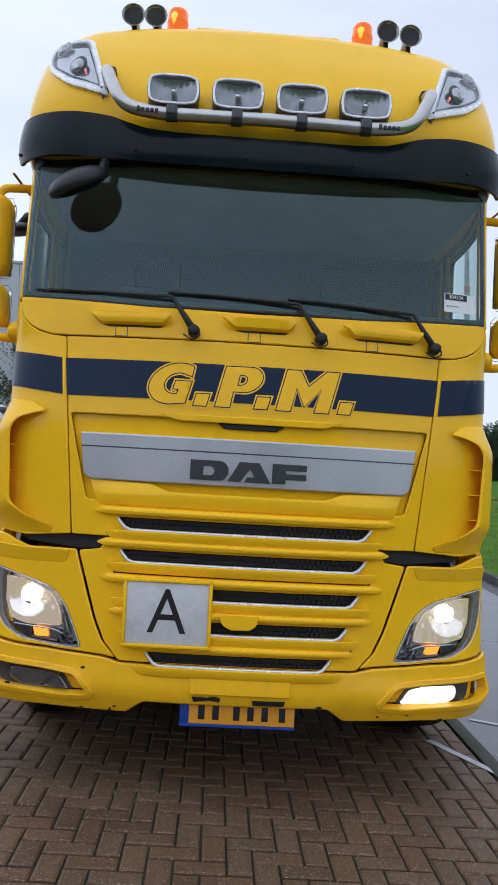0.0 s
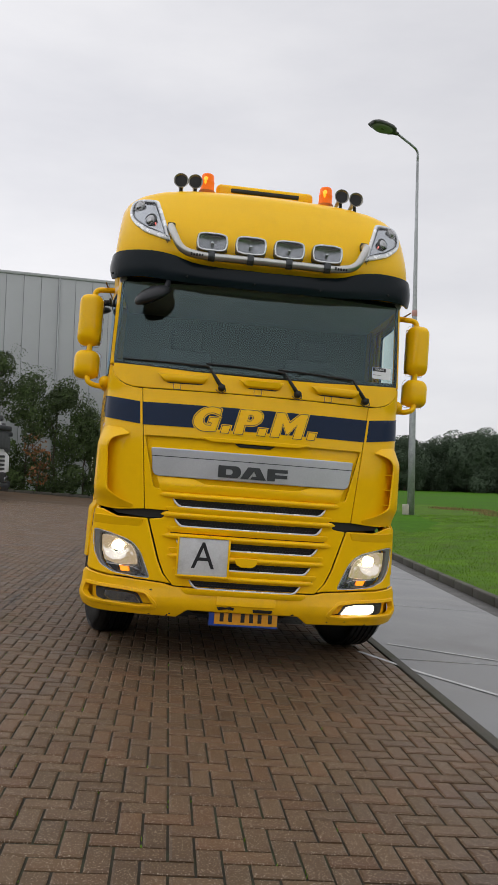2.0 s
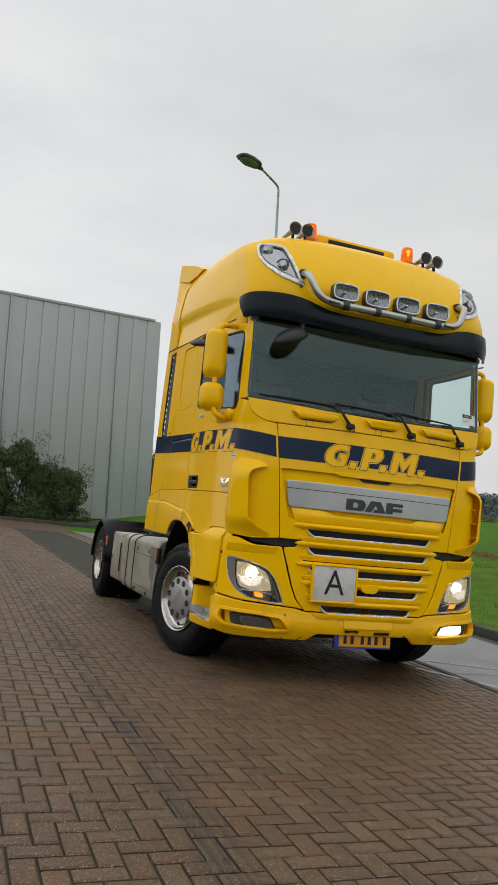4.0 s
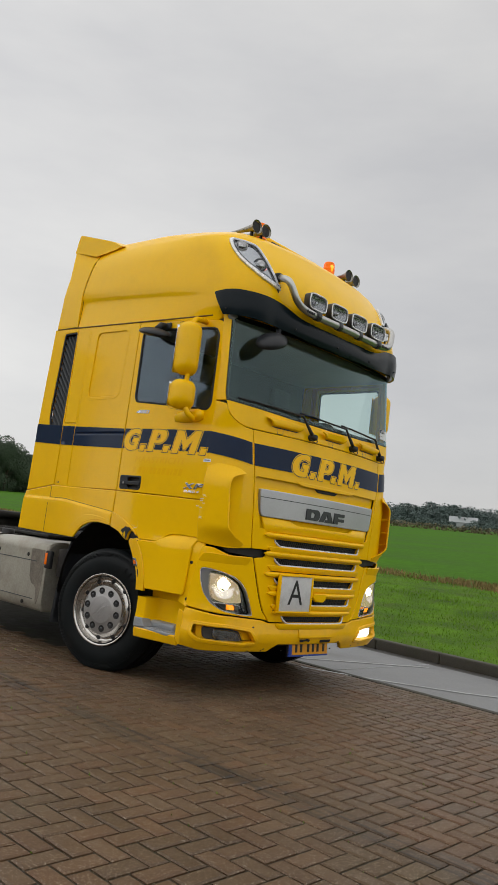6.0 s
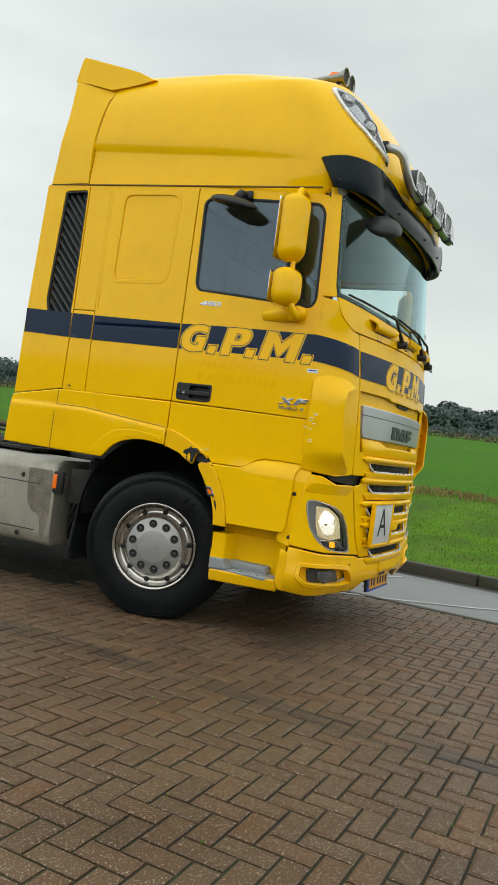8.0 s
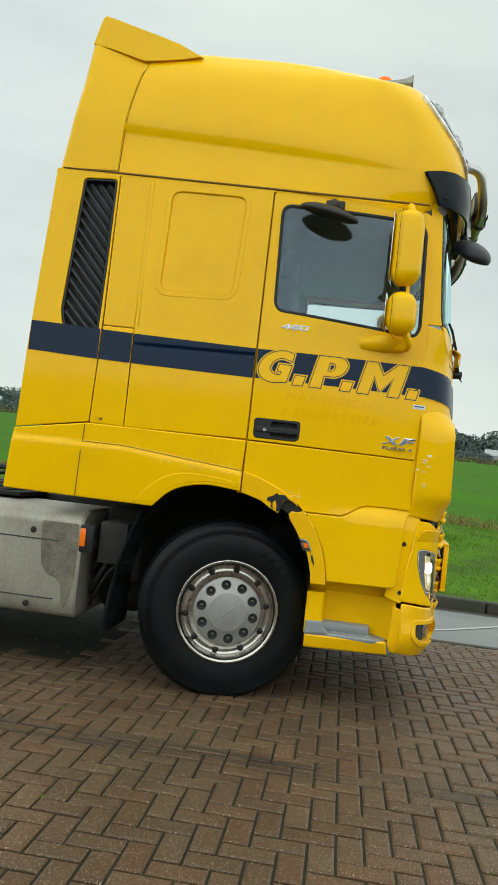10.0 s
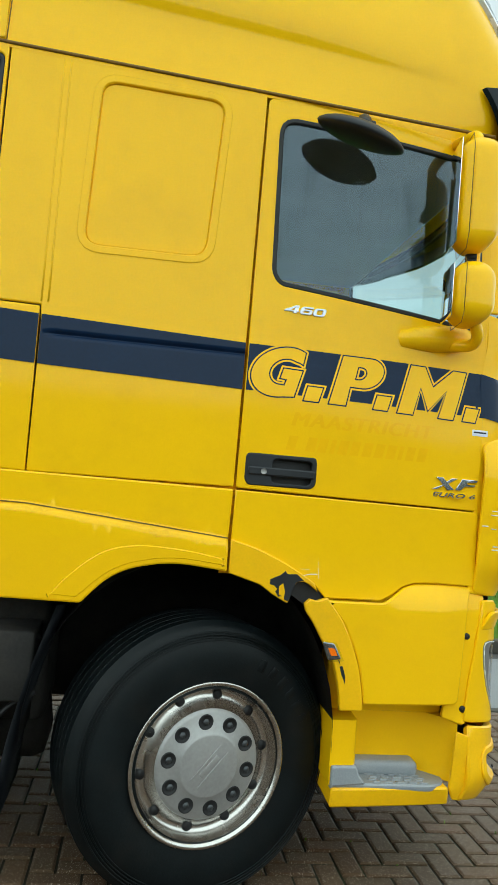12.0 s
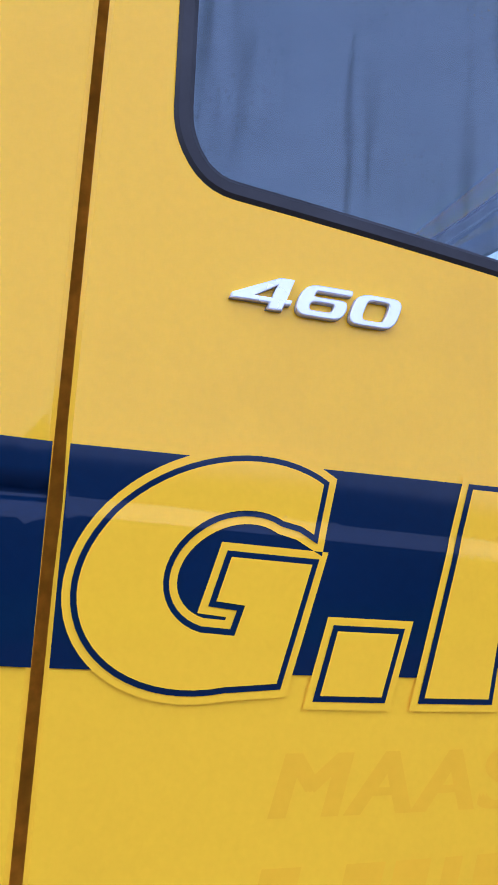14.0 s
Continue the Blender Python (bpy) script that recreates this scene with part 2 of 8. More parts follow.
ALLOY = material("brushed_alloy_wheel", (0.60, 0.58, 0.55), 0.25, metal=1.0, vary=0.1, scale=9, fine=220, bump=0.03, dirt=(0.25, 0.2, 0.15), dirt_amount=0.4, dirt_scale=9)
BEZEL = material("dark_grey_lamp_bezel", (0.19, 0.19, 0.185), 0.32, metal=0.2, vary=0.06, scale=8, bump=0.01, coat=0.2)
HUBGREY = material("silver_painted_hub", (0.36, 0.355, 0.35), 0.4, metal=0.35, vary=0.08, scale=8, bump=0.02, dirt=(0.2, 0.17, 0.13), dirt_amount=0.35, dirt_scale=8)
TANK = material("dull_aluminium", (0.37, 0.355, 0.30), 0.45, metal=0.4, vary=0.14, scale=3, fine=60, bump=0.03, dirt=(0.22, 0.18, 0.13), dirt_amount=0.7, dirt_scale=2.6)
STEEL = material("polished_steel", (0.62, 0.62, 0.63), 0.18, metal=1.0, vary=0.05, scale=10, bump=0.01)
CHROME = material("chrome", (0.8, 0.8, 0.82), 0.1, metal=1.0, vary=0.03, scale=8, bump=0)
TRIM = material("silver_trim", (0.75, 0.76, 0.78), 0.25, metal=0.4, vary=0.04, scale=12, bump=0)
SILVER = material("silver_painted_panel", (0.52, 0.53, 0.56), 0.34, metal=0.4, vary=0.06, scale=3, bump=0.01, coat=0.3)
BADGE = material("dark_grey_badge", (0.06, 0.065, 0.07), 0.35, metal=0.4, vary=0.05, scale=9, bump=0)
STEPGREY = material("grey_step_plastic", (0.30, 0.32, 0.34), 0.5, vary=0.1, scale=7, fine=200, bump=0.08, dirt=(0.2, 0.17, 0.12), dirt_amount=0.4, dirt_scale=9)
SIGN = material("weathered_white_sign", (0.62, 0.63, 0.64), 0.45, vary=0.06, scale=9, bump=0.02, dirt=(0.36, 0.36, 0.36), dirt_amount=0.6, dirt_scale=9)
INK = material("black_ink", (0.012, 0.012, 0.014), 0.5, vary=0.1, bump=0)
PLATE = material("orange_yellow_number_plate", (0.80, 0.36, 0.02), 0.35, vary=0.05, scale=20, bump=0.01)
BLUE = material("blue_plate_band", (0.01, 0.05, 0.32), 0.4, vary=0.05, bump=0)
WHITE = material("white_paper", (0.78, 0.79, 0.8), 0.6, vary=0.03, bump=0)
WHITEPAINT = material("white_lorry_paint", (0.74, 0.75, 0.76), 0.35, vary=0.06, scale=2, bump=0.01, coat=0.3, dirt=(0.4, 0.38, 0.34), dirt_amount=0.4, dirt_scale=2)
REFLECTOR = material("lamp_reflector", (0.34, 0.345, 0.355), 0.2, metal=0.9, vary=0.3, scale=32, fine=90, bump=0.2)
LAMPBLACK = material("lamp_housing", (0.06, 0.062, 0.066), 0.3, metal=0.3, vary=0.1, scale=10, bump=0.02)
# passive amber reflectors are given a slight glow
AMBER = glowing("glowing_amber_reflector", (1.0, 0.2, 0.01), 0.12, (0.75, 0.14, 0.006))
BEACONLIT = glowing("lit_beacon_dome", (1.0, 0.19, 0.002), 0.42, (0.55, 0.09, 0.002))
BEACONLIT.node_tree.nodes["Principled BSDF"].inputs["Specular IOR Level"].default_value = 0.2
AMBERLIT = glowing("lit_amber_lamp", (1.0, 0.30, 0.015), 1.5, (0.9, 0.3, 0.02))
BEAM = glowing("lit_headlamp", (1.0, 0.80, 0.48), 11.0)
FOGLIT = glowing("lit_fog_lamp", (1.0, 0.9, 0.70), 1.7)
REDDOT = glowing("red_position_light", (1.0, 0.1, 0.06), 1.2)
WINDSCREEN = glass("windscreen_glass", (0.74, 0.86, 0.83), 1.5, sheen=(0.68, 0.93, 0.96))
SIDEGLASS = glass("side_window_glass", (0.80, 0.88, 0.90), 2.3, drops=True, sheen=(0.68, 0.85, 1.0))
# glass of the far door, its reflection turned down so daylight shows through
FARGLASS = glass("far_window_glass", (0.88, 0.95, 0.94), 1.0)
LENS = glass("clear_lens", (0.78, 0.80, 0.82), 0.6)
# the bowl emits faintly itself, in place of light from the bulb
GLOWBOWL = glowing("self_glowing_reflector", (1.0, 0.70, 0.36), 0.40, (0.86, 0.87, 0.88))
nodes = GLOWBOWL.node_tree.nodes
nodes["Principled BSDF"].inputs["Metallic"].default_value = 0.92
MIRROR = material("mirror_glass", (0.85, 0.86, 0.87), 0.02, metal=1.0, vary=0.0, bump=0)
LAMPCHROME = material("lamp_inner_chrome", (0.62, 0.63, 0.65), 0.2, metal=0.95, vary=0.06, scale=18, fine=60, bump=0.01)
BARSTEEL = material("satin_steel_tube", (0.48, 0.48, 0.47), 0.34, metal=0.95, vary=0.08, scale=7, bump=0.02)
PEWTER = material("dull_horn_metal", (0.27, 0.26, 0.23), 0.3, metal=0.9, vary=0.12, scale=14, bump=0.02)
STAIN = material("oily_drip_stain", (0.17, 0.15, 0.12), 0.5, vary=0.3, scale=12, fine=60, bump=0.03)
CABDARK = material("dark_cab_trim", (0.045, 0.05, 0.052), 0.7, vary=0.2, scale=4, bump=0.06)
CABGREY = material("grey_cab_lining", (0.26, 0.265, 0.27), 0.8, vary=0.15, scale=4, bump=0.06)
SEATCLOTH = material("dark_seat_cloth", (0.05, 0.055, 0.07), 0.9, vary=0.2, scale=12, bump=0.15)


# ---- mesh tools ----
def part(name, bm, mat, parent=None, label="", smooth=True, angle=None):
    """Links a bmesh as one mesh object under a thing or a part."""
    bmesh.ops.recalc_face_normals(bm, faces=bm.faces)
    if smooth:
        for f in bm.faces:
            f.smooth = True
        if angle:
            for e in bm.edges:
                e.smooth = not (len(e.link_faces) == 2 and e.calc_face_angle(0) > radians(angle))
    me = bpy.data.meshes.new(name)
    bm.to_mesh(me)
    bm.free()
    me.materials.append(mat)
    ob = new(name, me)
    if parent:
        ob.parent = parent
    if label:
        tagged(ob, label)
    return ob


def thing(name, label, category, m=None, group="", kind=""):
    ob = new(name)
    ob.empty_display_size = 0.2
    ob.matrix_world = m or Matrix()
    return tagged(ob, label, category, group, kind)


def add_box(bm, x0, x1, y0, y1, z0, z1, bevel=0.0, m=None, seg=2):
    made = bmesh.ops.create_cube(bm, size=1)["verts"]
    for v in made:
        v.co = ((x0 + x1) / 2 + v.co.x * (x1 - x0), (y0 + y1) / 2 + v.co.y * (y1 - y0), (z0 + z1) / 2 + v.co.z * (z1 - z0))
    if bevel:
        edges = list({e for v in made for e in v.link_edges})
        made = list({v for f in bmesh.ops.bevel(bm, geom=edges, offset=bevel, segments=seg, affect="EDGES", profile=0.5)["faces"] for v in f.verts} | {v for v in made if v.is_valid})
    if m:
        bmesh.ops.transform(bm, matrix=m, verts=[v for v in made if v.is_valid])
    return bm


def box(x0, x1, y0, y1, z0, z1, bevel=0.0, m=None, seg=2):
    return add_box(bmesh.new(), x0, x1, y0, y1, z0, z1, bevel, m, seg)


def add_tube(bm, path, radius, sides=12, cap=True):
    """A round tube along a path; radius may be a list."""
    path = [Vector(p) for p in path]
    rings, side = [], None
    for i, p in enumerate(path):
        ahead = (path[min(i + 1, len(path) - 1)] - path[max(i - 1, 0)]).normalized()
        if side is None:
            side = ahead.orthogonal().normalized()
        side = (side - ahead * side.dot(ahead)).normalized()
        up = ahead.cross(side)
        r = radius[i] if isinstance(radius, (list, tuple)) else radius
        rings.append([bm.verts.new(p + (side * math.cos(a) + up * math.sin(a)) * r) for a in (2 * math.pi * k / sides for k in range(sides))])
    for a, b in zip(rings, rings[1:]):
        for k in range(sides):
            bm.faces.new((a[k], a[(k + 1) % sides], b[(k + 1) % sides], b[k]))
    if cap:
        bm.faces.new(rings[0][::-1]), bm.faces.new(rings[-1])
    return bm


def tube(path, radius, sides=12, cap=True):
    return add_tube(bmesh.new(), path, radius, sides, cap)


def bend(points, r=0.05, n=5):
    """A polyline with its corners rounded."""
    pts = [Vector(p) for p in points]
    out = [pts[0]]
    for a, b, c in zip(pts, pts[1:], pts[2:]):
        u, v = (a - b), (c - b)
        d = min(r, u.length * 0.49, v.length * 0.49)
        p, q = b + u.normalized() * d, b + v.normalized() * d
        out += [(p * (1 - t) + b * t) * (1 - t) + (b * (1 - t) + q * t) * t for t in (k / n for k in range(n + 1))]
    return out + [pts[-1]]


def add_lathe(bm, profile, centre, axis="x", sides=48, close=False):
    """Turns (along, radius) pairs round an axis through centre."""
    rings = []
    for d, r in profile:
        ring = []
        for k in range(sides):
            a = 2 * math.pi * k / sides
            c, s = r * math.cos(a), r * math.sin(a)
            off = {"x": (d, c, s), "y": (c, d, s), "z": (c, s, d)}[axis]
            ring.append(bm.verts.new(Vector(centre) + Vector(off)))
        rings.append(ring)
    for a, b in zip(rings, rings[1:]):
        for k in range(sides):
            bm.faces.new((a[k], a[(k + 1) % sides], b[(k + 1) % sides], b[k]))
    if close:
        bm.faces.new(rings[0][::-1]), bm.faces.new(rings[-1])
    return bm


def lathe(profile, centre, axis="x", sides=48, close=False):
    return add_lathe(bmesh.new(), profile, centre, axis, sides, close)


def area(poly):
    return sum(a[0] * b[1] - b[0] * a[1] for a, b in zip(poly, poly[1:] + poly[:1])) / 2


def ccw(poly):
    return list(poly) if area(list(poly)) > 0 else list(poly)[::-1]


def flowing(pts, n=4):
    """A smooth open curve through the points."""
    p = [Vector(pts[0]) * 2 - Vector(pts[1])] + [Vector(q) for q in pts] + [Vector(pts[-1]) * 2 - Vector(pts[-2])]
    out = []
    for a, b, c, d in zip(p, p[1:], p[2:], p[3:]):
        for k in range(n):
            t = k / n
            out.append(tuple(0.5 * (2 * b + (c - a) * t + (2 * a - 5 * b + 4 * c - d) * t * t + (3 * b - a - 3 * c + d) * t ** 3)))
    return out + [tuple(pts[-1])]


def rounded(poly, r, n=5):
    """A closed polygon with rounded corners; r is one radius or one a corner."""
    poly = [Vector((p[0], p[1])) for p in poly]
    out, count = [], len(poly)
    for i, b in enumerate(poly):
        a, c = poly[i - 1], poly[(i + 1) % count]
        rad = r[i] if isinstance(r, (list, tuple)) else r
        d = min(rad, (a - b).length * 0.49, (c - b).length * 0.49)
        if d < 1e-4:
            out.append((b.x, b.y))
            continue
        p, q = b + (a - b).normalized() * d, b + (c - b).normalized() * d
        for k in range(n + 1):
            t = k / n
            w = (p * (1 - t) + b * t) * (1 - t) + (b * (1 - t) + q * t) * t
            out.append((w.x, w.y))
    return out


def dense(poly, step):
    out = []
    for a, b in zip(poly, poly[1:] + poly[:1]):
        k = max(1, math.ceil(math.dist(a, b) / step))
        out += [(a[0] + (b[0] - a[0]) * i / k, a[1] + (b[1] - a[1]) * i / k) for i in range(k)]
    return out


def inset(poly, d):
    """The polygon (counter-clockwise) moved in by d; out where d is negative."""
    out, count = [], len(poly)
    for i, b in enumerate(poly):
        a, c = poly[i - 1], poly[(i + 1) % count]
        e, f = Vector((b[0] - a[0], b[1] - a[1])), Vector((c[0] - b[0], c[1] - b[1]))
        if e.length < 1e-9 or f.length < 1e-9:
            out.append(b)
            continue
        e.normalize(), f.normalize()
        m = Vector((-e.y - f.y, e.x + f.x))
        k = max(0.35, (1 + e.dot(f)) / 2) ** 0.5
        m = m.normalized() if m.length > 1e-6 else Vector((-e.y, e.x))
        out.append((b[0] + m.x * d / k, b[1] + m.y * d / k))
    return out


def within(points, poly):
    x, y = points[:, 0], points[:, 1]
    inside = np.zeros(len(points), bool)
    p = np.array(poly)
    for (x0, y0), (x1, y1) in zip(p, np.roll(p, -1, 0)):
        if y0 == y1:
            continue
        cross = (y0 > y) != (y1 > y)
        inside ^= cross & (x < (x1 - x0) * (y - y0) / (y1 - y0) + x0)
    return inside


from mathutils.geometry import delaunay_2d_cdt


def panel_mesh(outer, holes, fmap, step=0.07, thick=0.015, lip=0.004, off=0.0, disp=None, middle=(0, 1.4, 1.9), along=()):
    """A sheet trimmed to an outline with holes, laid on the surface fmap(u, v), with rounded rims and thickness."""
    outer = dense(ccw(outer), step)
    holes = [dense(ccw(h), step) for h in holes]
    loops = [(outer, inset(outer, lip))] + [(h, inset(h, -lip)) for h in holes]
    flat, edges, spans = [], [], []
    for _, ring in loops:
        start = len(flat)
        flat += ring
        spans.append((start, len(ring)))
        edges += [(start + i, start + (i + 1) % len(ring)) for i in range(len(ring))]
    lo, hi = np.min(outer, 0), np.max(outer, 0)
    us, vs = np.arange(lo[0] + step / 2, hi[0], step), np.arange(lo[1] + step / 2, hi[1], step)
    if len(us) and len(vs):
        grid = np.array(np.meshgrid(us, vs)).reshape(2, -1).T
        ok = within(grid, loops[0][1])
        for _, ring in loops[1:]:
            ok &= ~within(grid, ring)
        rim = np.array(flat)
        near = np.array([np.min(np.hypot(*(rim - g).T)) > step * 0.45 for g in grid])
        flat += [tuple(g) for g in grid[ok & near]]
    if len(along):
        band = np.array(along)
        ok = within(band, loops[0][1])
        for _, ring in loops[1:]:
            ok &= ~within(band, ring)
        rim = np.array(flat[:sum(n for _, n in spans)])
        ok &= np.array([np.min(np.hypot(*(rim - g).T)) > 0.003 for g in band])
        flat += [tuple(g) for g in band[ok]]
    got = delaunay_2d_cdt([Vector(p) for p in flat], edges, [], 0, 1e-6)
    verts, faces, source = got[0], got[2], got[3]
    mids = np.array([np.mean([verts[i][:] for i in f], 0) for f in faces])
    keep = within(mids, loops[0][1])
    for _, ring in loops[1:]:
        keep &= ~within(mids, ring)
    index = {}
    for i, olds in enumerate(source):
        for o in olds:
            index[o] = i
    core = Vector(middle)

    def lay(u, v, down):
        p = Vector(fmap(u, v))
        a, b = Vector(fmap(u + 0.004, v)) - Vector(fmap(u - 0.004, v)), Vector(fmap(u, v + 0.004)) - Vector(fmap(u, v - 0.004))
        n = a.cross(b)
        n = n.normalized() if n.length > 1e-12 else (p - core).normalized()
        if n.dot(p - core) < 0:
            n = -n
        return p + n * (off + (disp(u, v) if disp else 0.0) - down)

    bm = bmesh.new()
    top = [bm.verts.new(lay(p[0], p[1], 0)) for p in verts]
    for f, ok in zip(faces, keep):
        if ok:
            bm.faces.new([top[i] for i in f])
    for (ring, _), (start, count) in zip(loops, spans) if thick else ():
        brim = [bm.verts.new(lay(*p, lip * 0.7)) for p in ring]
        back = [bm.verts.new(lay(*p, thick)) for p in ring]
        for i in range(count):
            j = (i + 1) % count
            ti, tj = top[index[start + i]], top[index[start + j]]
            if ti != tj:
                bm.faces.new((ti, tj, brim[j], brim[i]))
                bm.edges.get((ti, tj)).smooth = False
            bm.faces.new((brim[i], brim[j], back[j], back[i]))
            bm.edges.get((brim[i], brim[j])).smooth = False
    bmesh.ops.delete(bm, geom=[v for v in bm.verts if not v.link_faces], context="VERTS")
    return bm


def panel(name, outer, holes, fmap, mat, parent, label="", **more):
    return part(name, panel_mesh(outer, holes, fmap, **more), mat, parent, label)


def decal(name, outer, fmap, mat, parent, label="", off=0.001, holes=(), smooth=True, **more):
    """A thin film that follows the surface."""
    ob = part(name, panel_mesh(outer, list(holes), fmap, thick=0, lip=0.0002, off=off, **more), mat, parent, label, smooth=True)
    if not smooth:
        # on the flank the shading follows the surface itself, not the film's facets
        me, out = ob.data, []
        for v in me.vertices:
            y, z = v.co.y, v.co.z
            a, b = Vector(fmap(y + 0.001, z)) - Vector(fmap(y - 0.001, z)), Vector(fmap(y, z + 0.001)) - Vector(fmap(y, z - 0.001))
            n = a.cross(b).normalized()
            out.append(n if n.x * v.co.x > 0 else -n)
        if sum(p.normal.x * v.co.x for p, v in zip(me.polygons, me.vertices)) < 0:
            me.flip_normals()
        me.normals_split_custom_set_from_vertices(out)
    return ob


def lettering(name, text, size, mat, parent, m, depth=0.002, shear=0.0, stretch=1.0, spacing=1.0, bold=0.0):
    """Text in the built-in font as a mesh, centred on the pose m."""
    cu = bpy.data.curves.new(name, "FONT")
    cu.body, cu.size, cu.extrude, cu.shear, cu.align_x, cu.align_y, cu.space_character = text, size, depth, shear, "CENTER", "CENTER", spacing
    cu.offset = bold
    ob = bpy.data.objects.new(name, cu)
    me = bpy.data.meshes.new_from_object(ob)
    bpy.data.objects.remove(ob)
    bpy.data.curves.remove(cu)
    me.name = name
    me.transform(m @ Matrix.Diagonal((stretch, 1, 1, 1)))
    me.materials.clear()
    me.materials.append(mat)
    made = new(name, me)
    made.parent = parent
    return made


def keyed(z, keys):
    """A value at z from (z, value) keys: a smooth curve through them that does not overshoot."""
    if z <= keys[0][0]:
        return keys[0][1]
    for i, ((a, p), (b, q)) in enumerate(zip(keys, keys[1:])):
        if z <= b:
            h, m = b - a, (q - p) / (b - a)

            def slope(j):
                if j <= 0 or j >= len(keys) - 1:
                    return m
                left, right = (keys[j][1] - keys[j - 1][1]) / (keys[j][0] - keys[j - 1][0]), (keys[j + 1][1] - keys[j][1]) / (keys[j + 1][0] - keys[j][0])
                return 0.0 if left * right <= 0 else 2 * left * right / (left + right)

            s, e, t = slope(i), slope(i + 1), (z - a) / h
            return p * (1 + 2 * t) * (1 - t) ** 2 + q * t * t * (3 - 2 * t) + h * s * t * (1 - t) ** 2 - h * e * t * t * (1 - t)
    return keys[-1][1]


# ---- the truck's cab surface ----
NOSE = [(0.30, 0.155), (0.42, 0.113), (0.6, 0.112), (1.0, 0.115), (1.6, 0.105), (2.05, 0.125), (2.2, 0.15), (2.95, 0.225)]
EDGE = [(0.30, 1.20), (0.40, 1.24), (0.60, 1.245), (0.66, 1.215), (1.08, 1.205), (1.14, 1.185), (2.1, 1.175), (2.95, 1.16)]
TURN = [(2.0, 0.9), (2.2, 1.08), (2.95, 1.07)]
BOW = [(0.3, 0.085), (1.0, 0.09), (1.9, 0.10), (2.2, 0.135), (2.95, 0.13)]
DEEP = [(2.0, 0.32), (2.2, 0.28), (2.95, 0.24)]
WIDE = [(1.0, 1.27), (2.0, 1.27), (2.9, 1.262)]
LAST = 1.28


def nose(s, z):
    """The front skin: s runs from the middle round the corner, x for the flat part of it."""
    side, a = (1 if s >= 0 else -1), abs(s)
    y0, xc, b, w, d = keyed(z, NOSE), keyed(z, TURN), keyed(z, BOW), keyed(z, EDGE), keyed(z, DEEP)
    if a <= xc:
        return (s, y0 + b * (a / xc) ** 2, z)
    t = radians(90) * (a - xc) / (LAST - xc)
    return (side * (xc + (w - xc) * math.sin(t)), y0 + d - (d - b) * math.cos(t), z)


def flank_x(y, z):
    y0, xc, b, w, d = keyed(z, NOSE), keyed(z, TURN), keyed(z, BOW), keyed(z, EDGE), keyed(z, DEEP)
    if y < y0 + d:
        q = max(0.0, min(1.0, (y0 + d - y) / (d - b)))
        return xc + (w - xc) * math.sqrt(1 - q * q)
    full, t = keyed(z, WIDE), min(1.0, (y - y0 - d) / (1.35 - y0 - d))
    return w + (full - w) * (1 - (1 - t) ** 2)


def flank(side):
    return lambda y, z: (side * flank_x(y, z), y, z)


def pressed(y, z):
    """Height of the crease pressed into the door and of the groove in the sleeper wall."""
    if y > 1.366:
        return -0.010 * math.exp(-((z - 1.950) / 0.008) ** 2) * min(1, max(0, (2.10 - y) / 0.05))
    t = min(1, max(0, 0.5 - (z - 1.931 - 0.032 * (y - 1.0)) / 0.016))
    return 0.0015 * t * t * (3 - 2 * t) * min(1, max(0, (z - 1.60) / 0.25))


def pressed_flank(side):
    return lambda y, z: (side * (flank_x(y, z) + pressed(y, z)), y, z)


CREASE = [(y, 1.931 + 0.032 * (y - 1.0) + d) for y in np.arange(0.41, 1.36, 0.012) for d in (-0.014, -0.008, -0.004, 0.0, 0.004, 0.008, 0.014)]
GROOVE = [(y, 1.950 + d) for y in np.arange(1.375, 2.10, 0.02) for d in (-0.02, -0.012, -0.006, 0.0, 0.006, 0.012, 0.02)]


truck = thing("tractor_truck", "yellow tractor unit with navy stripe standing on brick paving", "truck", TRUCK)

# dark filler boxes added behind the skin, to keep light out of its joints
for z0, z1, y0, y1, w in ((0.62, 1.05, 0.42, 0.62, 1.02), (1.25, 2.12, 0.34, 1.5, 1.12), (1.25, 2.97, 1.5, 2.64, 1.21), (2.99, 3.5, 0.75, 2.5, 1.05)):
    part("inner_body", box(-w, w, y0, y1, z0, z1, 0.03), INNER, truck, "added dark filler behind the bodywork")
part("inner_body", box(-0.74, 0.74, 0.24, 0.5, 0.46, 1.12, 0.02), BLACK, truck)
part("inner_body", box(-0.9, 0.9, 0.29, 0.36, 1.08, 2.1, 0.01), INNER, truck)

# front: cowl, flap, lower grille
arc = [(0.9 + 0.26 * math.sin(t), 2.05 + 0.165 * (1 - math.cos(t))) for t in (radians(15 * k) for k in range(1, 7))]
half = [(0.0, 2.05), (0.88, 2.05)] + arc
screen_foot = [(1.17, 2.235), (0.9, 2.222), (0.5, 2.198), (0.0, 2.188)]
outline = half + screen_foot
cowl = outline[:-1] + [(-u, v) for u, v in reversed(outline[1:])]
panel("cowl", rounded(cowl, 0.004, 2), [], nose, YELLOW, truck, step=0.06)
flap_edge = [(0.890, 2.043), (0.799, 1.122)]
recess_edge = [(0.845, 1.682), (0.745, 1.285)]


def mirrored(pts):
    return pts + [(-u, v) for u, v in reversed(pts)]


def slot_shape(w, z, h):
    return [(-w, z), (w, z), (w - 0.035, z - h), (-w + 0.035, z - h)]


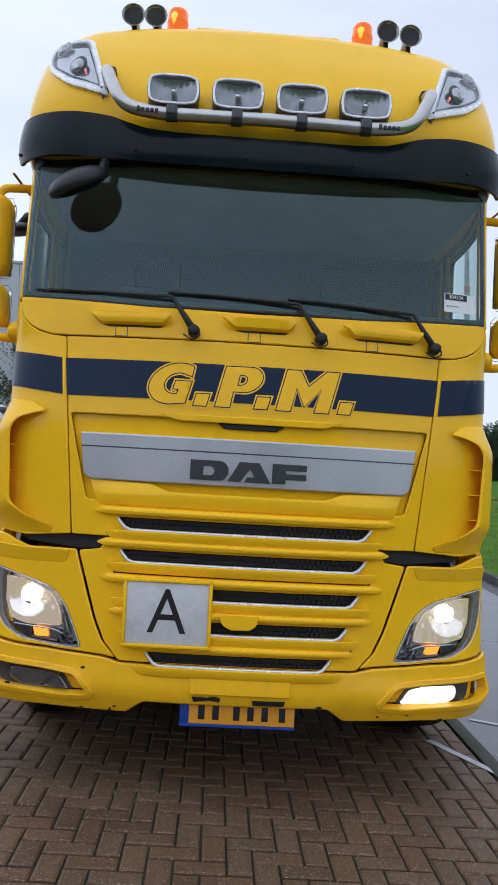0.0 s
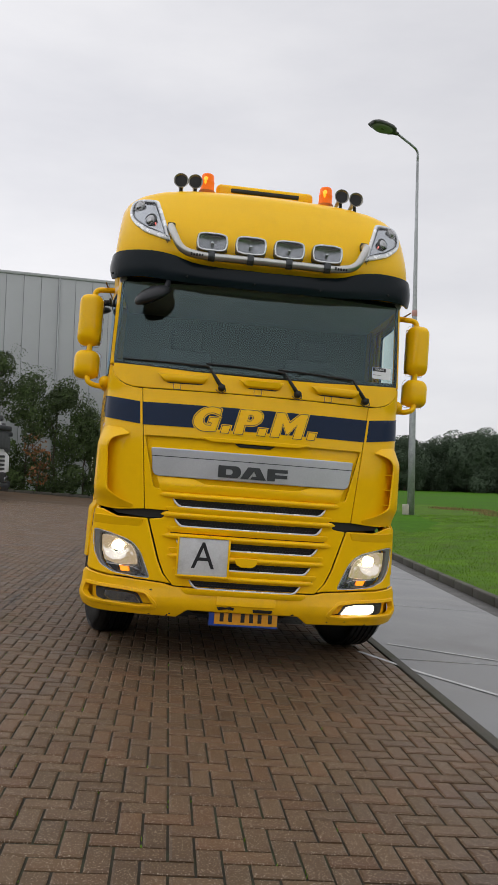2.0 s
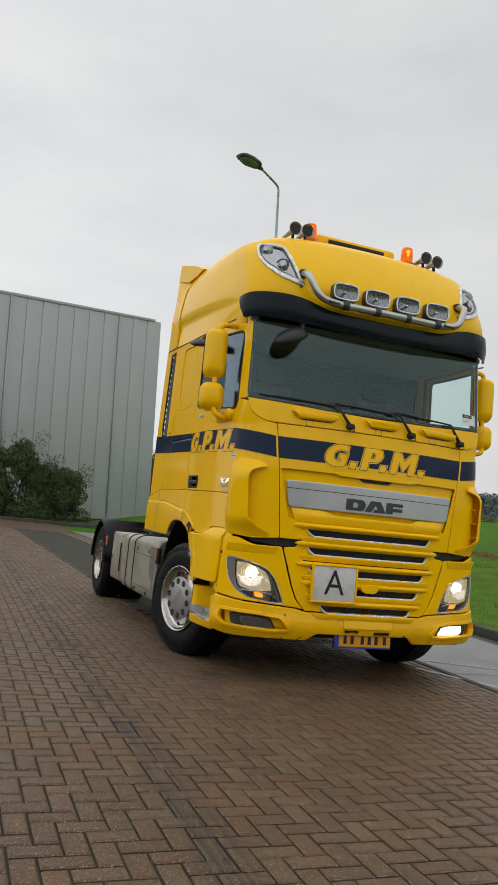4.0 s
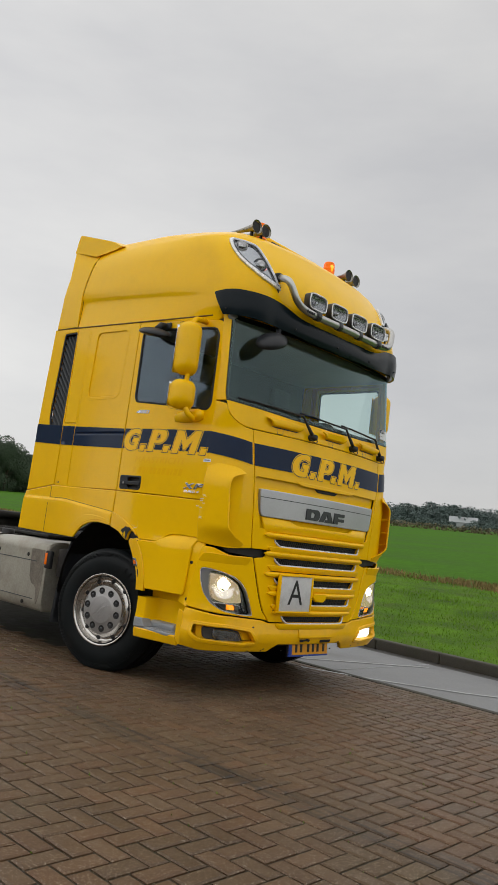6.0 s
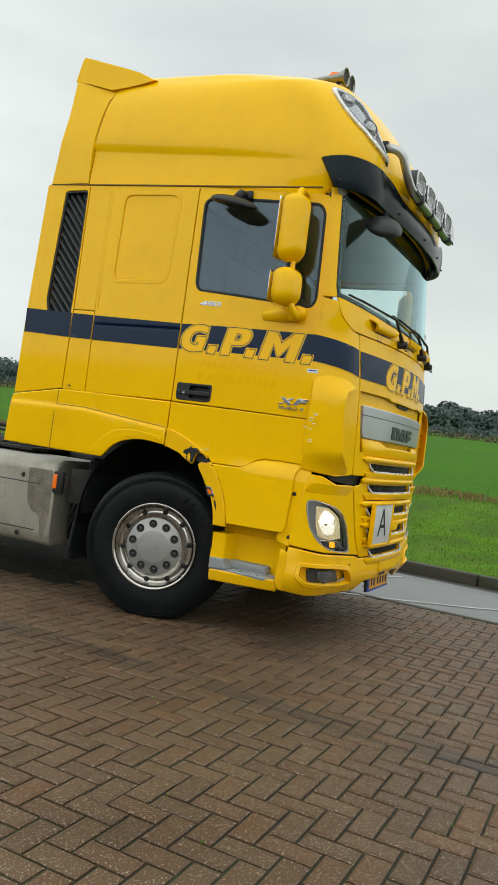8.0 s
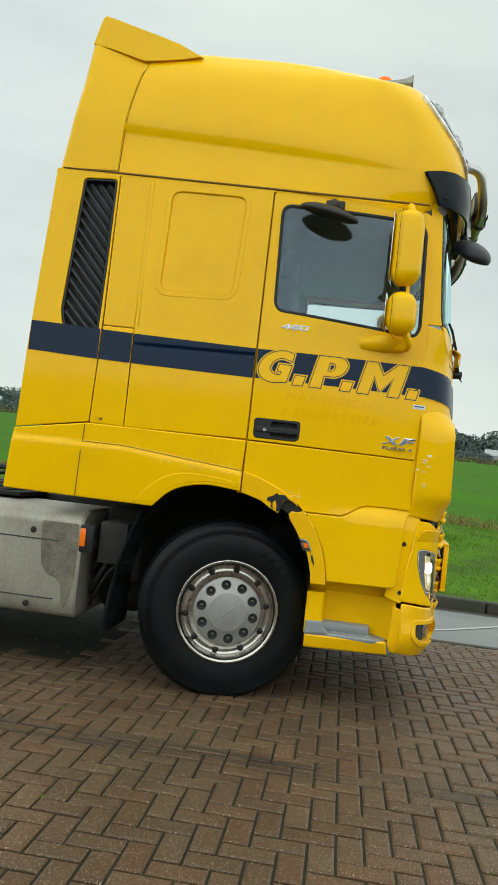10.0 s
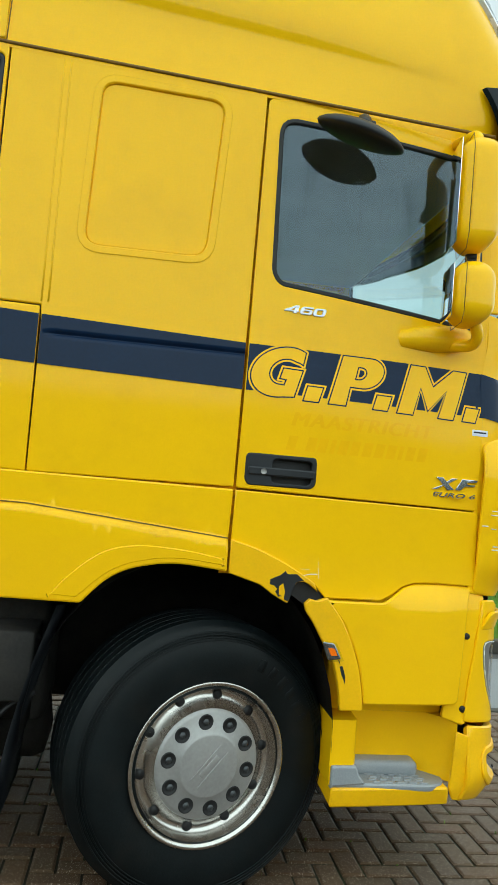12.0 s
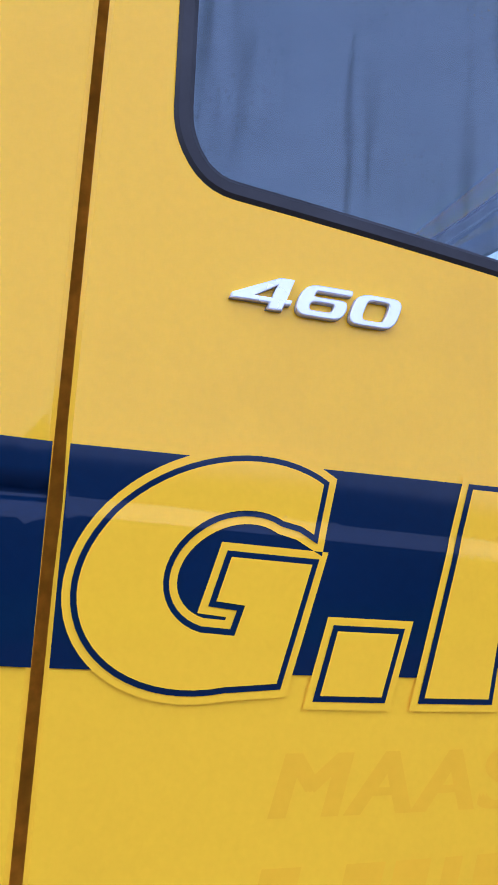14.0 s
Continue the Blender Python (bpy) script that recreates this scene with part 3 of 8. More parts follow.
flap = panel("grille_flap", mirrored(flap_edge), [rounded(mirrored(recess_edge), 0.02), rounded(slot_shape(0.585, 1.212, 0.05), 0.012)], nose, YELLOW, truck, "hinged yellow grille flap", step=0.05)
panel("flap_recess", mirrored([(0.85, 1.69), (0.75, 1.28)]), [], nose, YELLOW, flap, off=-0.028, step=0.08)
brow = [(-0.43, 1.699), (0.43, 1.699), (0.34, 1.668), (-0.34, 1.668)]
panel("flap_brow", rounded(brow, 0.01), [], nose, YELLOW, flap, off=0.003, step=0.06)
# black panel in place of yellow paint in shade under the brow
panel("finger_grip", rounded([(-0.16, 1.668), (0.16, 1.668), (0.12, 1.642), (-0.12, 1.642)], 0.01), [], nose, BLACK, flap, off=-0.014, step=0.06)
badge_panel = panel("badge_panel", rounded([(-0.787, 1.594), (0.787, 1.594), (0.76, 1.379), (-0.76, 1.379)], [0.015, 0.015, 0.05, 0.05]), [], nose, SILVER, flap, "silver painted grille panel", off=0.004, step=0.06, lip=0.006, thick=0.03)
panel("panel_crease", [(-0.78, 1.534), (0.78, 1.534), (0.779, 1.528), (-0.779, 1.528)], [], nose, BADGE, badge_panel, off=0.005, step=0.08, thick=0.003, lip=0.001)
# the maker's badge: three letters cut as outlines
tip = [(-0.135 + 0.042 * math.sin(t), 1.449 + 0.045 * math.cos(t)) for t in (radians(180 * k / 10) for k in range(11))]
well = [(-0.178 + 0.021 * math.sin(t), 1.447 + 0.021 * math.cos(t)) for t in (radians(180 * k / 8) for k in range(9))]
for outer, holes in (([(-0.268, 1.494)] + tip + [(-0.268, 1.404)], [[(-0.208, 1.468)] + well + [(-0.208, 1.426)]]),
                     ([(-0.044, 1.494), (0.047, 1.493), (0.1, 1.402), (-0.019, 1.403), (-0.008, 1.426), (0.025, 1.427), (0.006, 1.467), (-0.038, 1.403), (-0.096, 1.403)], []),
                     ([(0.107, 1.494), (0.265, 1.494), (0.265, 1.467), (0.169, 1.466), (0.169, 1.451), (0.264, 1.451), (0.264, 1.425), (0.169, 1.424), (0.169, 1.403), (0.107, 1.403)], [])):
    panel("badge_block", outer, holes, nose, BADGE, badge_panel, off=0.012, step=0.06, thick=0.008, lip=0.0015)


def swell(u, v):
    return 0.03 * math.sin(math.pi * min(1, max(0, (v - 1.245) / 0.13))) * min(1, max(0, (0.73 - abs(u)) / 0.09))


panel("flap_lip", rounded([(-0.735, 1.38), (-0.45, 1.372), (-0.36, 1.338), (0.36, 1.338), (0.45, 1.372), (0.735, 1.38), (0.69, 1.265), (-0.69, 1.265)], 0.015), [], nose, YELLOW, flap, off=-0.008, disp=swell, step=0.03)
# the lip's shadow, drawn as a black strip on the flap
panel("slot_shadow", [(-0.52, 1.262), (0.52, 1.262), (0.52, 1.25), (-0.52, 1.25)], [], nose, BLACK, flap, off=0.001, step=0.08, thick=0.003, lip=0.001)

lower_edge = [(0.63, 1.112), (0.66, 1.062), (0.76, 1.048), (0.70, 0.862), (0.66, 0.74), (0.615, 0.642), (0.545, 0.562)]
SLOTS = [(0.565, 1.066), (0.54, 0.906), (0.492, 0.758), (0.42, 0.61)]
grille = panel("lower_grille", rounded(mirrored(lower_edge), 0.01, 2), [rounded(slot_shape(w, z, 0.052), 0.012) for w, z in SLOTS], nose, YELLOW, truck, "yellow lower grille with five slots", step=0.05)


def slot_fill(owner, w, z):
    """The mesh behind a slot, the silver trim along its foot and the shelf under it."""
    panel("grille_mesh", slot_shape(w + 0.01, z + 0.008, 0.07), [], nose, MESH, owner, "black honeycomb mesh", off=-0.03, step=0.06, thick=0.004, lip=0.001)
    mesh = bmesh.new()
    for k in range(int(w / 0.024) * 2 + 1):
        x = -w + 0.02 + k * 0.024
        for row in range(2):
            p = nose(x + row * 0.012, z - 0.014 - row * 0.024)
            if abs(p[0]) < w - 0.03:
                add_box(mesh, p[0] - 0.009, p[0] + 0.009, p[1] + 0.014, p[1] + 0.024, p[2] - 0.008, p[2] + 0.008)
    part("honeycomb_net", mesh, BLACK, owner, smooth=False)
    line = [(u, z - 0.052 - 0.004) for u in np.linspace(-w + 0.06, w - 0.06, 25)]
    ends = [(w - 0.035, z - 0.045), (w - 0.012, z - 0.022), (w + 0.004, z + 0.002)]
    line = [(-u, v) for u, v in reversed(ends)] + line + ends
    pts = [Vector(nose(u, v)) + Vector((0, -0.018 if abs(u) < w - 0.02 else -0.006, 0)) for u, v in line]
    part("trim_strip", tube(pts, [0.004] + [0.0085] * (len(pts) - 2) + [0.004], 8), TRIM, owner, "silver trim strip")
    ledge = [(-w - 0.045, z - 0.058), (w + 0.045, z - 0.058), (w + 0.06, z - 0.07), (w + 0.02, z - 0.104), (-w - 0.02, z - 0.104), (-w - 0.06, z - 0.07)]

    def under_curve(u, v):
        return 0.034 * math.sqrt(max(0.0, 1 - ((z - 0.060 - v) / 0.050) ** 2)) * math.sqrt(min(1, max(0.02, (w + 0.062 - abs(u)) / 0.10)))

    panel("slat", rounded(ledge, 0.01), [], nose, YELLOW, owner, off=0.001, disp=under_curve, step=0.014, lip=0.003)
    # shadow under each slat, drawn as a black strip on the skin
    under = [(-w - 0.03, z - 0.104), (w + 0.03, z - 0.104), (w + 0.025, z - 0.113), (-w - 0.025, z - 0.113)]
    panel("slat_gap", under, [], nose, BLACK, owner, "black strip drawn as the shadow under the slat", off=0.002, step=0.06, thick=0.004, lip=0.001)
    bullet = [(-w - 0.115, z + 0.028), (-w - 0.07, z + 0.050), (w + 0.07, z + 0.050), (w + 0.115, z + 0.028), (w + 0.07, z + 0.011), (-w - 0.07, z + 0.011)]

    def round_bar(u, v):
        return 0.036 * math.sqrt(max(0.0, 1 - ((v - z - 0.029) / 0.0215) ** 2)) * math.sqrt(min(1, max(0.0, (w + 0.118 - abs(u)) / 0.12)))

    panel("slat", rounded(bullet, 0.012), [], nose, YELLOW, owner, "rounded slat with tapered ends", off=0.001, disp=round_bar, step=0.012, lip=0.002)


slot_fill(flap, 0.585, 1.212)
for w, z in SLOTS:
    slot_fill(grille, w, z)
panel("tow_cover", rounded([(0.08, 0.805), (-0.095, 0.805), (-0.092, 0.775), (-0.078, 0.752), (-0.045, 0.735), (0.04, 0.735), (0.066, 0.752), (0.078, 0.775)], 0.012), [], nose, YELLOW, grille, off=0.044, step=0.05, thick=0.03)

# bumper
BUMPER_TOP = [(0.0, 0.552), (0.54, 0.552), (0.62, 0.572), (0.8, 0.583), (1.0, 0.60), (1.16, 0.628), (1.25, 0.638)]
BUMPER_FOOT = [(1.25, 0.355), (1.1, 0.33), (0.8, 0.322), (0.5, 0.322), (0.42, 0.385), (0.0, 0.385)]
fog_hole = rounded([(-1.16, 0.53), (-0.95, 0.515), (-0.74, 0.492), (-0.66, 0.40), (-0.80, 0.388), (-1.12, 0.418), (-1.17, 0.46)], 0.02)
bump_out = BUMPER_TOP + BUMPER_FOOT


def belly(u, v):
    return 0.02 * math.exp(-((v - 0.45) / 0.06) ** 2)


bumper = panel("bumper", rounded(mirrored(bump_out[1:-1]), 0.012, 3), [fog_hole, [(-u, v) for u, v in fog_hole]], nose, YELLOW_LOW, truck, "yellow bumper with stone chips and scrapes", step=0.045, disp=belly, thick=0.03, lip=0.008)
panel("tow_flap", rounded([(-0.21, 0.55), (0.24, 0.55), (0.24, 0.44), (-0.21, 0.44)], 0.008), [], nose, YELLOW_LOW, bumper, off=0.012, disp=belly, step=0.05, lip=0.004)
for slot in ([(-0.20, 0.432), (-0.13, 0.43), (-0.10, 0.436), (-0.07, 0.428), (-0.075, 0.412), (-0.12, 0.418), (-0.19, 0.41)], [(0.07, 0.425), (0.22, 0.425), (0.215, 0.405), (0.075, 0.405)]):
    panel("tow_slot", rounded(slot, 0.003), [], nose, BLACK, bumper, off=0.016, disp=belly, step=0.06, thick=0.004, lip=0.001)
rng = random.Random(4)
for k in range(14):
    u, v, r = rng.choice([-1, 1]) * rng.uniform(0.3, 1.12), rng.uniform(0.33, 0.36) if k < 9 else rng.uniform(0.38, 0.54), rng.uniform(0.004, 0.011)
    ring = [(u + r * rng.uniform(0.5, 2.2) * math.cos(a), v + r * rng.uniform(0.4, 1.0) * math.sin(a)) for a in (k2 * 0.9 for k2 in range(7))]
    panel("scrape", ring, [], nose, SHADE, bumper, off=0.0025, disp=belly, step=0.03, thick=0.002, lip=0.0005)
for side in (-1, 1):
    lamp = panel("fog_lamp", [(side * u, v) for u, v in rounded([(-1.14, 0.52), (-0.70, 0.49), (-0.66, 0.395), (-1.13, 0.41)], 0.02)], [], nose, YELLOW_LOW, bumper, "fog lamp in a yellow recess", off=-0.045, step=0.05)
    bowl = rounded([(-1.015, 0.492), (-0.90, 0.485), (-0.82, 0.468), (-0.775, 0.40), (-0.97, 0.405), (-1.02, 0.44)], 0.02)
    panel("fog_housing", [(side * u, v) for u, v in inset(ccw(rounded([(-1.09, 0.505), (-0.90, 0.492), (-0.81, 0.475), (-0.76, 0.395), (-0.99, 0.398), (-1.08, 0.43)], 0.02)), -0.004)], [], nose, LAMPBLACK, lamp, "dark lamp housing", off=-0.034, step=0.05, thick=0.01)
    panel("fog_reflector", [(side * u, v) for u, v in bowl], [], nose, REFLECTOR if side > 0 else FOGLIT, lamp, "unlit reflector" if side > 0 else "lit lamp", off=-0.025, step=0.03, disp=lambda u, v: 0.003 * math.sin(u * 90))
    panel("lens", [(side * u, v) for u, v in inset(ccw(bowl), -0.012)], [], nose, LENS, lamp, off=-0.008, step=0.06, thick=0.002, lip=0.001)
    frame_ring = [(side * u, v) for u, v in inset(ccw(fog_hole), -0.02)]
    panel("fog_surround", frame_ring, [[(side * u, v) for u, v in inset(ccw(fog_hole), 0.006)]], nose, YELLOW_LOW, bumper, off=0.008, disp=belly, step=0.05, thick=0.05)

for side in (-1, 1):
    panel("bumper_seam", [(side * 0.2 - 0.0022, 0.548), (side * 0.2 + 0.0022, 0.548), (side * 0.2 + 0.0022, 0.455), (side * 0.2 - 0.0022, 0.455)], [], nose, INNER, bumper, "narrow seam beside the middle cover", off=0.0012, step=0.05, disp=belly, thick=0.001, lip=0.0003)

# headlamp corners and lamps
for side in (-1, 1):
    face = [(0.775, 1.052), (0.715, 0.862), (0.675, 0.742), (0.63, 0.645), (0.562, 0.573), (0.63, 0.583), (0.8, 0.594), (1.0, 0.612), (1.16, 0.64), (1.262, 0.65), (1.245, 0.80), (1.212, 0.96), (1.19, 1.105), (1.10, 1.10), (1.0, 1.06), (0.98, 1.052)]
    hole = [(1.175, 0.941), (1.113, 0.943), (1.02, 0.925), (0.93, 0.897), (0.853, 0.853), (0.80, 0.79), (0.755, 0.69), (0.718, 0.60), (0.845, 0.606), (0.98, 0.628), (1.075, 0.68), (1.135, 0.76), (1.165, 0.85)]
    hole = rounded(hole, 0.03)
    corner = panel("headlamp_panel", [(side * u, v) for u, v in rounded(face, 0.01, 2)], [[(side * u, v) for u, v in hole]], nose, YELLOW, truck, step=0.045, lip=0.006)
    panel("shoulder", [(side * u, v) for u, v in rounded([(0.80, 1.05), (0.98, 1.05), (1.10, 1.058), (1.16, 1.058), (1.20, 0.99), (1.0, 0.985), (0.82, 0.985)], 0.02)], [], nose, YELLOW, corner, off=0.002, step=0.04, disp=lambda u, v: 0.018 * max(0, min(1, (v - 0.99) / 0.06)))
    lamp = panel("headlamp", [(side * u, v) for u, v in hole], [], nose, LAMPBLACK, truck, "headlamp with a lit dipped beam", off=-0.085, step=0.06)
    clear = rounded([(1.10, 0.910), (1.06, 0.918), (1.0, 0.905), (0.935, 0.884), (0.865, 0.842), (0.815, 0.780), (0.772, 0.69), (0.742, 0.618), (0.86, 0.618), (0.93, 0.628), (1.02, 0.663), (1.07, 0.722), (1.092, 0.80)], 0.015)
    rim = inset(ccw(hole), 0.002)
    panel("bezel", [(side * u, v) for u, v in rim], [[(side * u, v) for u, v in inset(ccw(clear), -0.006)]], nose, BEZEL, lamp, "grey lamp bezel", off=-0.006, step=0.05, thick=0.026)
    rim_line = [Vector(nose(side * u, v)) for u, v in inset(ccw(hole), 0.003)]
    part("bezel_edge", tube(rim_line + rim_line[:1], 0.0022, 6), TRIM, lamp, "thin bright edge of the bezel")

    panel("lamp_lining", [(side * u, v) for u, v in inset(ccw(clear), -0.004)], [], nose, LAMPCHROME, lamp, "bright inner lining", off=-0.045, step=0.05, thick=0.003, lip=0.001)

    def facets(u, v):
        a, r2 = abs(u), ((abs(u) - 0.98) / 0.085) ** 2 + ((v - 0.815) / 0.085) ** 2
        return 0.0035 * math.sin(110 * a) * (1 if v < 0.78 else 0.4 * math.sin(70 * v)) - 0.030 * max(0.0, 1 - r2)

    bowl = rounded([(1.092, 0.905), (1.0, 0.897), (0.935, 0.872), (0.872, 0.828), (0.845, 0.775), (0.825, 0.695), (0.96, 0.69), (1.05, 0.715), (1.082, 0.78)], 0.015)
    panel("main_reflector", [(side * u, v) for u, v in bowl], [], nose, GLOWBOWL, lamp, "faceted reflector with an added glow of its own", off=-0.020, step=0.012, disp=facets, thick=0.004, lip=0.002)
    spot = bmesh.new()
    bmesh.ops.create_uvsphere(spot, u_segments=20, v_segments=12, radius=1)
    for v in spot.verts:
        k = 1 + 0.35 * noise.noise(v.co * 2.3 + Vector((side, 0, 4)))
        v.co = Vector((v.co.x * 0.040 * k, v.co.y * 0.014, v.co.z * 0.032 * k))
    bulb = Vector(nose(side * 0.98, 0.825))
    spot.transform(Matrix.Translation(bulb + Vector((-side * 0.012, 0.030, 0))) @ pose(0, 0, 0, 0, 0, side * 24))
    part("bulb", spot, BEAM, lamp, "lit headlamp bulb")
    panel("running_light", [(side * u, v) for u, v in rounded([(0.842, 0.79), (0.82, 0.755), (0.785, 0.655), (0.812, 0.66)], 0.006)], [], nose, REFLECTOR, lamp, "narrow side reflector", off=-0.024, step=0.03, disp=lambda u, v: 0.004 * math.sin(160 * v))
    divider = [Vector(nose(side * u, v)) + Vector((0, 0.018, 0)) for u, v in ((1.045, 0.69), (0.95, 0.683), (0.86, 0.676), (0.80, 0.655))]
    part("lamp_divider", tube(divider, 0.004, 6), CHROME, lamp)
    panel("lamp_tray", [(side * u, v) for u, v in rounded([(1.03, 0.685), (0.955, 0.68), (0.95, 0.632), (0.985, 0.65)], 0.006)], [], nose, LAMPBLACK, lamp, off=-0.02, step=0.04)
    for u, v, r in ((0.822, 0.648, 0.015), (0.795, 0.630, 0.014), (0.825, 0.626, 0.011), (0.772, 0.618, 0.010)):
        cup = lathe([(-0.012, r), (0.0, r * 0.9), (0.014, r * 0.3)], (0, 0, 0), "z", 16)
        cup.transform(Matrix.Translation(Vector(nose(side * u, v)) + Vector((0, 0.022, 0))) @ pose(0, 0, 0, -90, 0, 0))
        part("small_reflector", cup, REFLECTOR, lamp)
    panel("indicator", [(side * u, v) for u, v in rounded([(0.947, 0.680), (0.897, 0.674), (0.886, 0.638), (0.934, 0.641)], 0.008)], [], nose, AMBERLIT, lamp, "lit amber indicator", off=-0.018, step=0.04, disp=lambda u, v: 0.004 * math.sin(120 * u))
    panel("indicator_reflector", [(side * u, v) for u, v in rounded([(0.888, 0.677), (0.835, 0.670), (0.818, 0.630), (0.875, 0.633)], 0.008)], [], nose, REFLECTOR, lamp, "clear ribbed indicator reflector", off=-0.018, step=0.012, disp=lambda u, v: 0.003 * math.sin(300 * u))
    panel("lens", [(side * u, v) for u, v in clear], [], nose, LENS, lamp, "clear lens", off=-0.002, step=0.05, thick=0.002, lip=0.001)

# corner panels with their air vanes
for side in (-1, 1):
    face = [(0.896, 2.042), (0.806, 1.122), (1.0, 1.105), (1.266, 1.13), (1.266, 1.44), (1.256, 2.1), (1.266, 2.225)] + [(u, v - 0.006) for u, v in reversed(arc)]
    corner = panel("corner_panel", [(side * u, v) for u, v in rounded(face, 0.008, 2)], [], nose, YELLOW, truck, "yellow corner panel with an air vane", step=0.045)

    def vane_out(u, v):
        a, ends = abs(u), min(1, max(0, (v - 1.115) / 0.15)) * min(1, max(0, (1.75 - v) / 0.16))
        ends = ends * ends * (3 - 2 * ends)
        return 0.004 + 0.078 * ends * min(1, max(0.3, (1.32 - a) / 0.24)) ** 0.9

    wing = rounded([(1.065, 1.58), (1.05, 1.64), (0.985, 1.67), (0.94, 1.68), (1.0, 1.725), (1.15, 1.74), (1.245, 1.71), (1.252, 1.3), (1.245, 1.13), (1.1, 1.115), (0.90, 1.12), (0.885, 1.15), (0.985, 1.195), (1.045, 1.26)], 0.025)
    panel("air_vane", [(side * u, v) for u, v in wing], [], nose, YELLOW, corner, step=0.03, disp=vane_out, thick=0.012, lip=0.006)
    for z in (1.28, 1.4, 1.52):
        p = nose(side * 1.08, z)
        part("vane_rib", box(p[0] - 0.02, p[0] + 0.05 * side + 0.02, p[1] - 0.035, p[1] + 0.01, z - 0.003, z + 0.003), YELLOW, corner)
    # black gap between corner panel and headlamp panel
    panel("gap_filler", [(side * u, v) for u, v in rounded([(0.62, 1.125), (0.8, 1.125), (1.06, 1.118), (1.0, 1.075), (0.78, 1.052), (0.66, 1.06)], 0.01)], [], nose, BLACK, truck, off=-0.03, step=0.06)

# navy stripe, round the front
for side in (-1, 1):
    decal("stripe", [(side * u, v) for u, v in [(1.262, 1.984), (1.1, 1.964), (0.902, 1.939), (0.886, 1.765), (1.1, 1.795), (1.262, 1.814)]], nose, NAVY, truck, "navy vinyl stripe", off=0.004, step=0.025)
decal("stripe", mirrored([(0.884, 1.938), (0.866, 1.763)]), nose, NAVY, flap, "navy vinyl stripe", off=0.004, step=0.025)


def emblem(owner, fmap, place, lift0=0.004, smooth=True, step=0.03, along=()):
    """Slanted outlined letters and dots of the company's emblem; place turns their own metres into the surface's."""
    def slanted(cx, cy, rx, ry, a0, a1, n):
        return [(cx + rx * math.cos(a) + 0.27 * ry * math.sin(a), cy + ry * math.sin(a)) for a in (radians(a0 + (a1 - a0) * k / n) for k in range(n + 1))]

    # three letters, drawn as closed outlines instead of set text
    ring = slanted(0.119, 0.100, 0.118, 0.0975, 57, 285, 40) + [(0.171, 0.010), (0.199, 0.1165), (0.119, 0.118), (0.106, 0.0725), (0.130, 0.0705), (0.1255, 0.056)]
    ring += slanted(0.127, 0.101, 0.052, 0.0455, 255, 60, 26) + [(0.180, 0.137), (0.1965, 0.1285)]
    letter_p = [(0.296, 0.001), (0.371, 0.001), (0.383, 0.073)] + slanted(0.442, 0.1345, 0.070, 0.0615, -95, 88, 18) + [(0.342, 0.1945)]
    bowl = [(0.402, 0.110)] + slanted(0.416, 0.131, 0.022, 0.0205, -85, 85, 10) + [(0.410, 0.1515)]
    letter_m = [(0.569, 0.0), (0.642, 0.0), (0.666, 0.106), (0.70, 0.020), (0.773, 0.106), (0.742, 0.0), (0.815, 0.0), (0.864, 0.1985), (0.799, 0.1985), (0.719, 0.126), (0.683, 0.1965), (0.616, 0.1965)]
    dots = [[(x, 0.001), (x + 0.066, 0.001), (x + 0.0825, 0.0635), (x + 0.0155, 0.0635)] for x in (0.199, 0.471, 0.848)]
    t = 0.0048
    for shape, hole in [(ring, None), (letter_p, bowl), (letter_m, None)] + [(d, None) for d in dots]:
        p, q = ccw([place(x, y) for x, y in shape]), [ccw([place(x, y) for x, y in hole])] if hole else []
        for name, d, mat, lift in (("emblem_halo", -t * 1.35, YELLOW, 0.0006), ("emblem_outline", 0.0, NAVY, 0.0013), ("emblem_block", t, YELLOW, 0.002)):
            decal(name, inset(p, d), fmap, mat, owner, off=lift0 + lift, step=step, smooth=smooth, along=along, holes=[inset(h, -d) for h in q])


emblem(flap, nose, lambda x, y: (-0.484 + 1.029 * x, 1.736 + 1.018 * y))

# windscreen
screen = mirrored([(0.0, 2.93), (0.7, 2.93), (1.13, 2.93), (1.166, 2.9), (1.176, 2.3), (1.165, 2.237), (0.9, 2.224), (0.5, 2.2), (0.0, 2.19)][1:-1])
panel("windscreen_seal", inset(ccw(screen), -0.004), [inset(ccw(screen), 0.03)], nose, BLACK, truck, "black windscreen seal", off=-0.004, step=0.06)
panel("windscreen", inset(ccw(screen), 0.006), [], nose, WINDSCREEN, truck, "large tinted windscreen", off=-0.002, step=0.07, thick=0.004, lip=0.001)
for side in (-1, 1):
    post = [(1.17, 2.237), (1.181, 2.3), (1.172, 2.9), (1.15, 2.945), (1.262, 2.945), (1.262, 2.23)]
    panel("a_pillar", [(side * u, v) for u, v in rounded(post, 0.006, 2)], [], nose, YELLOW, truck, step=0.05)
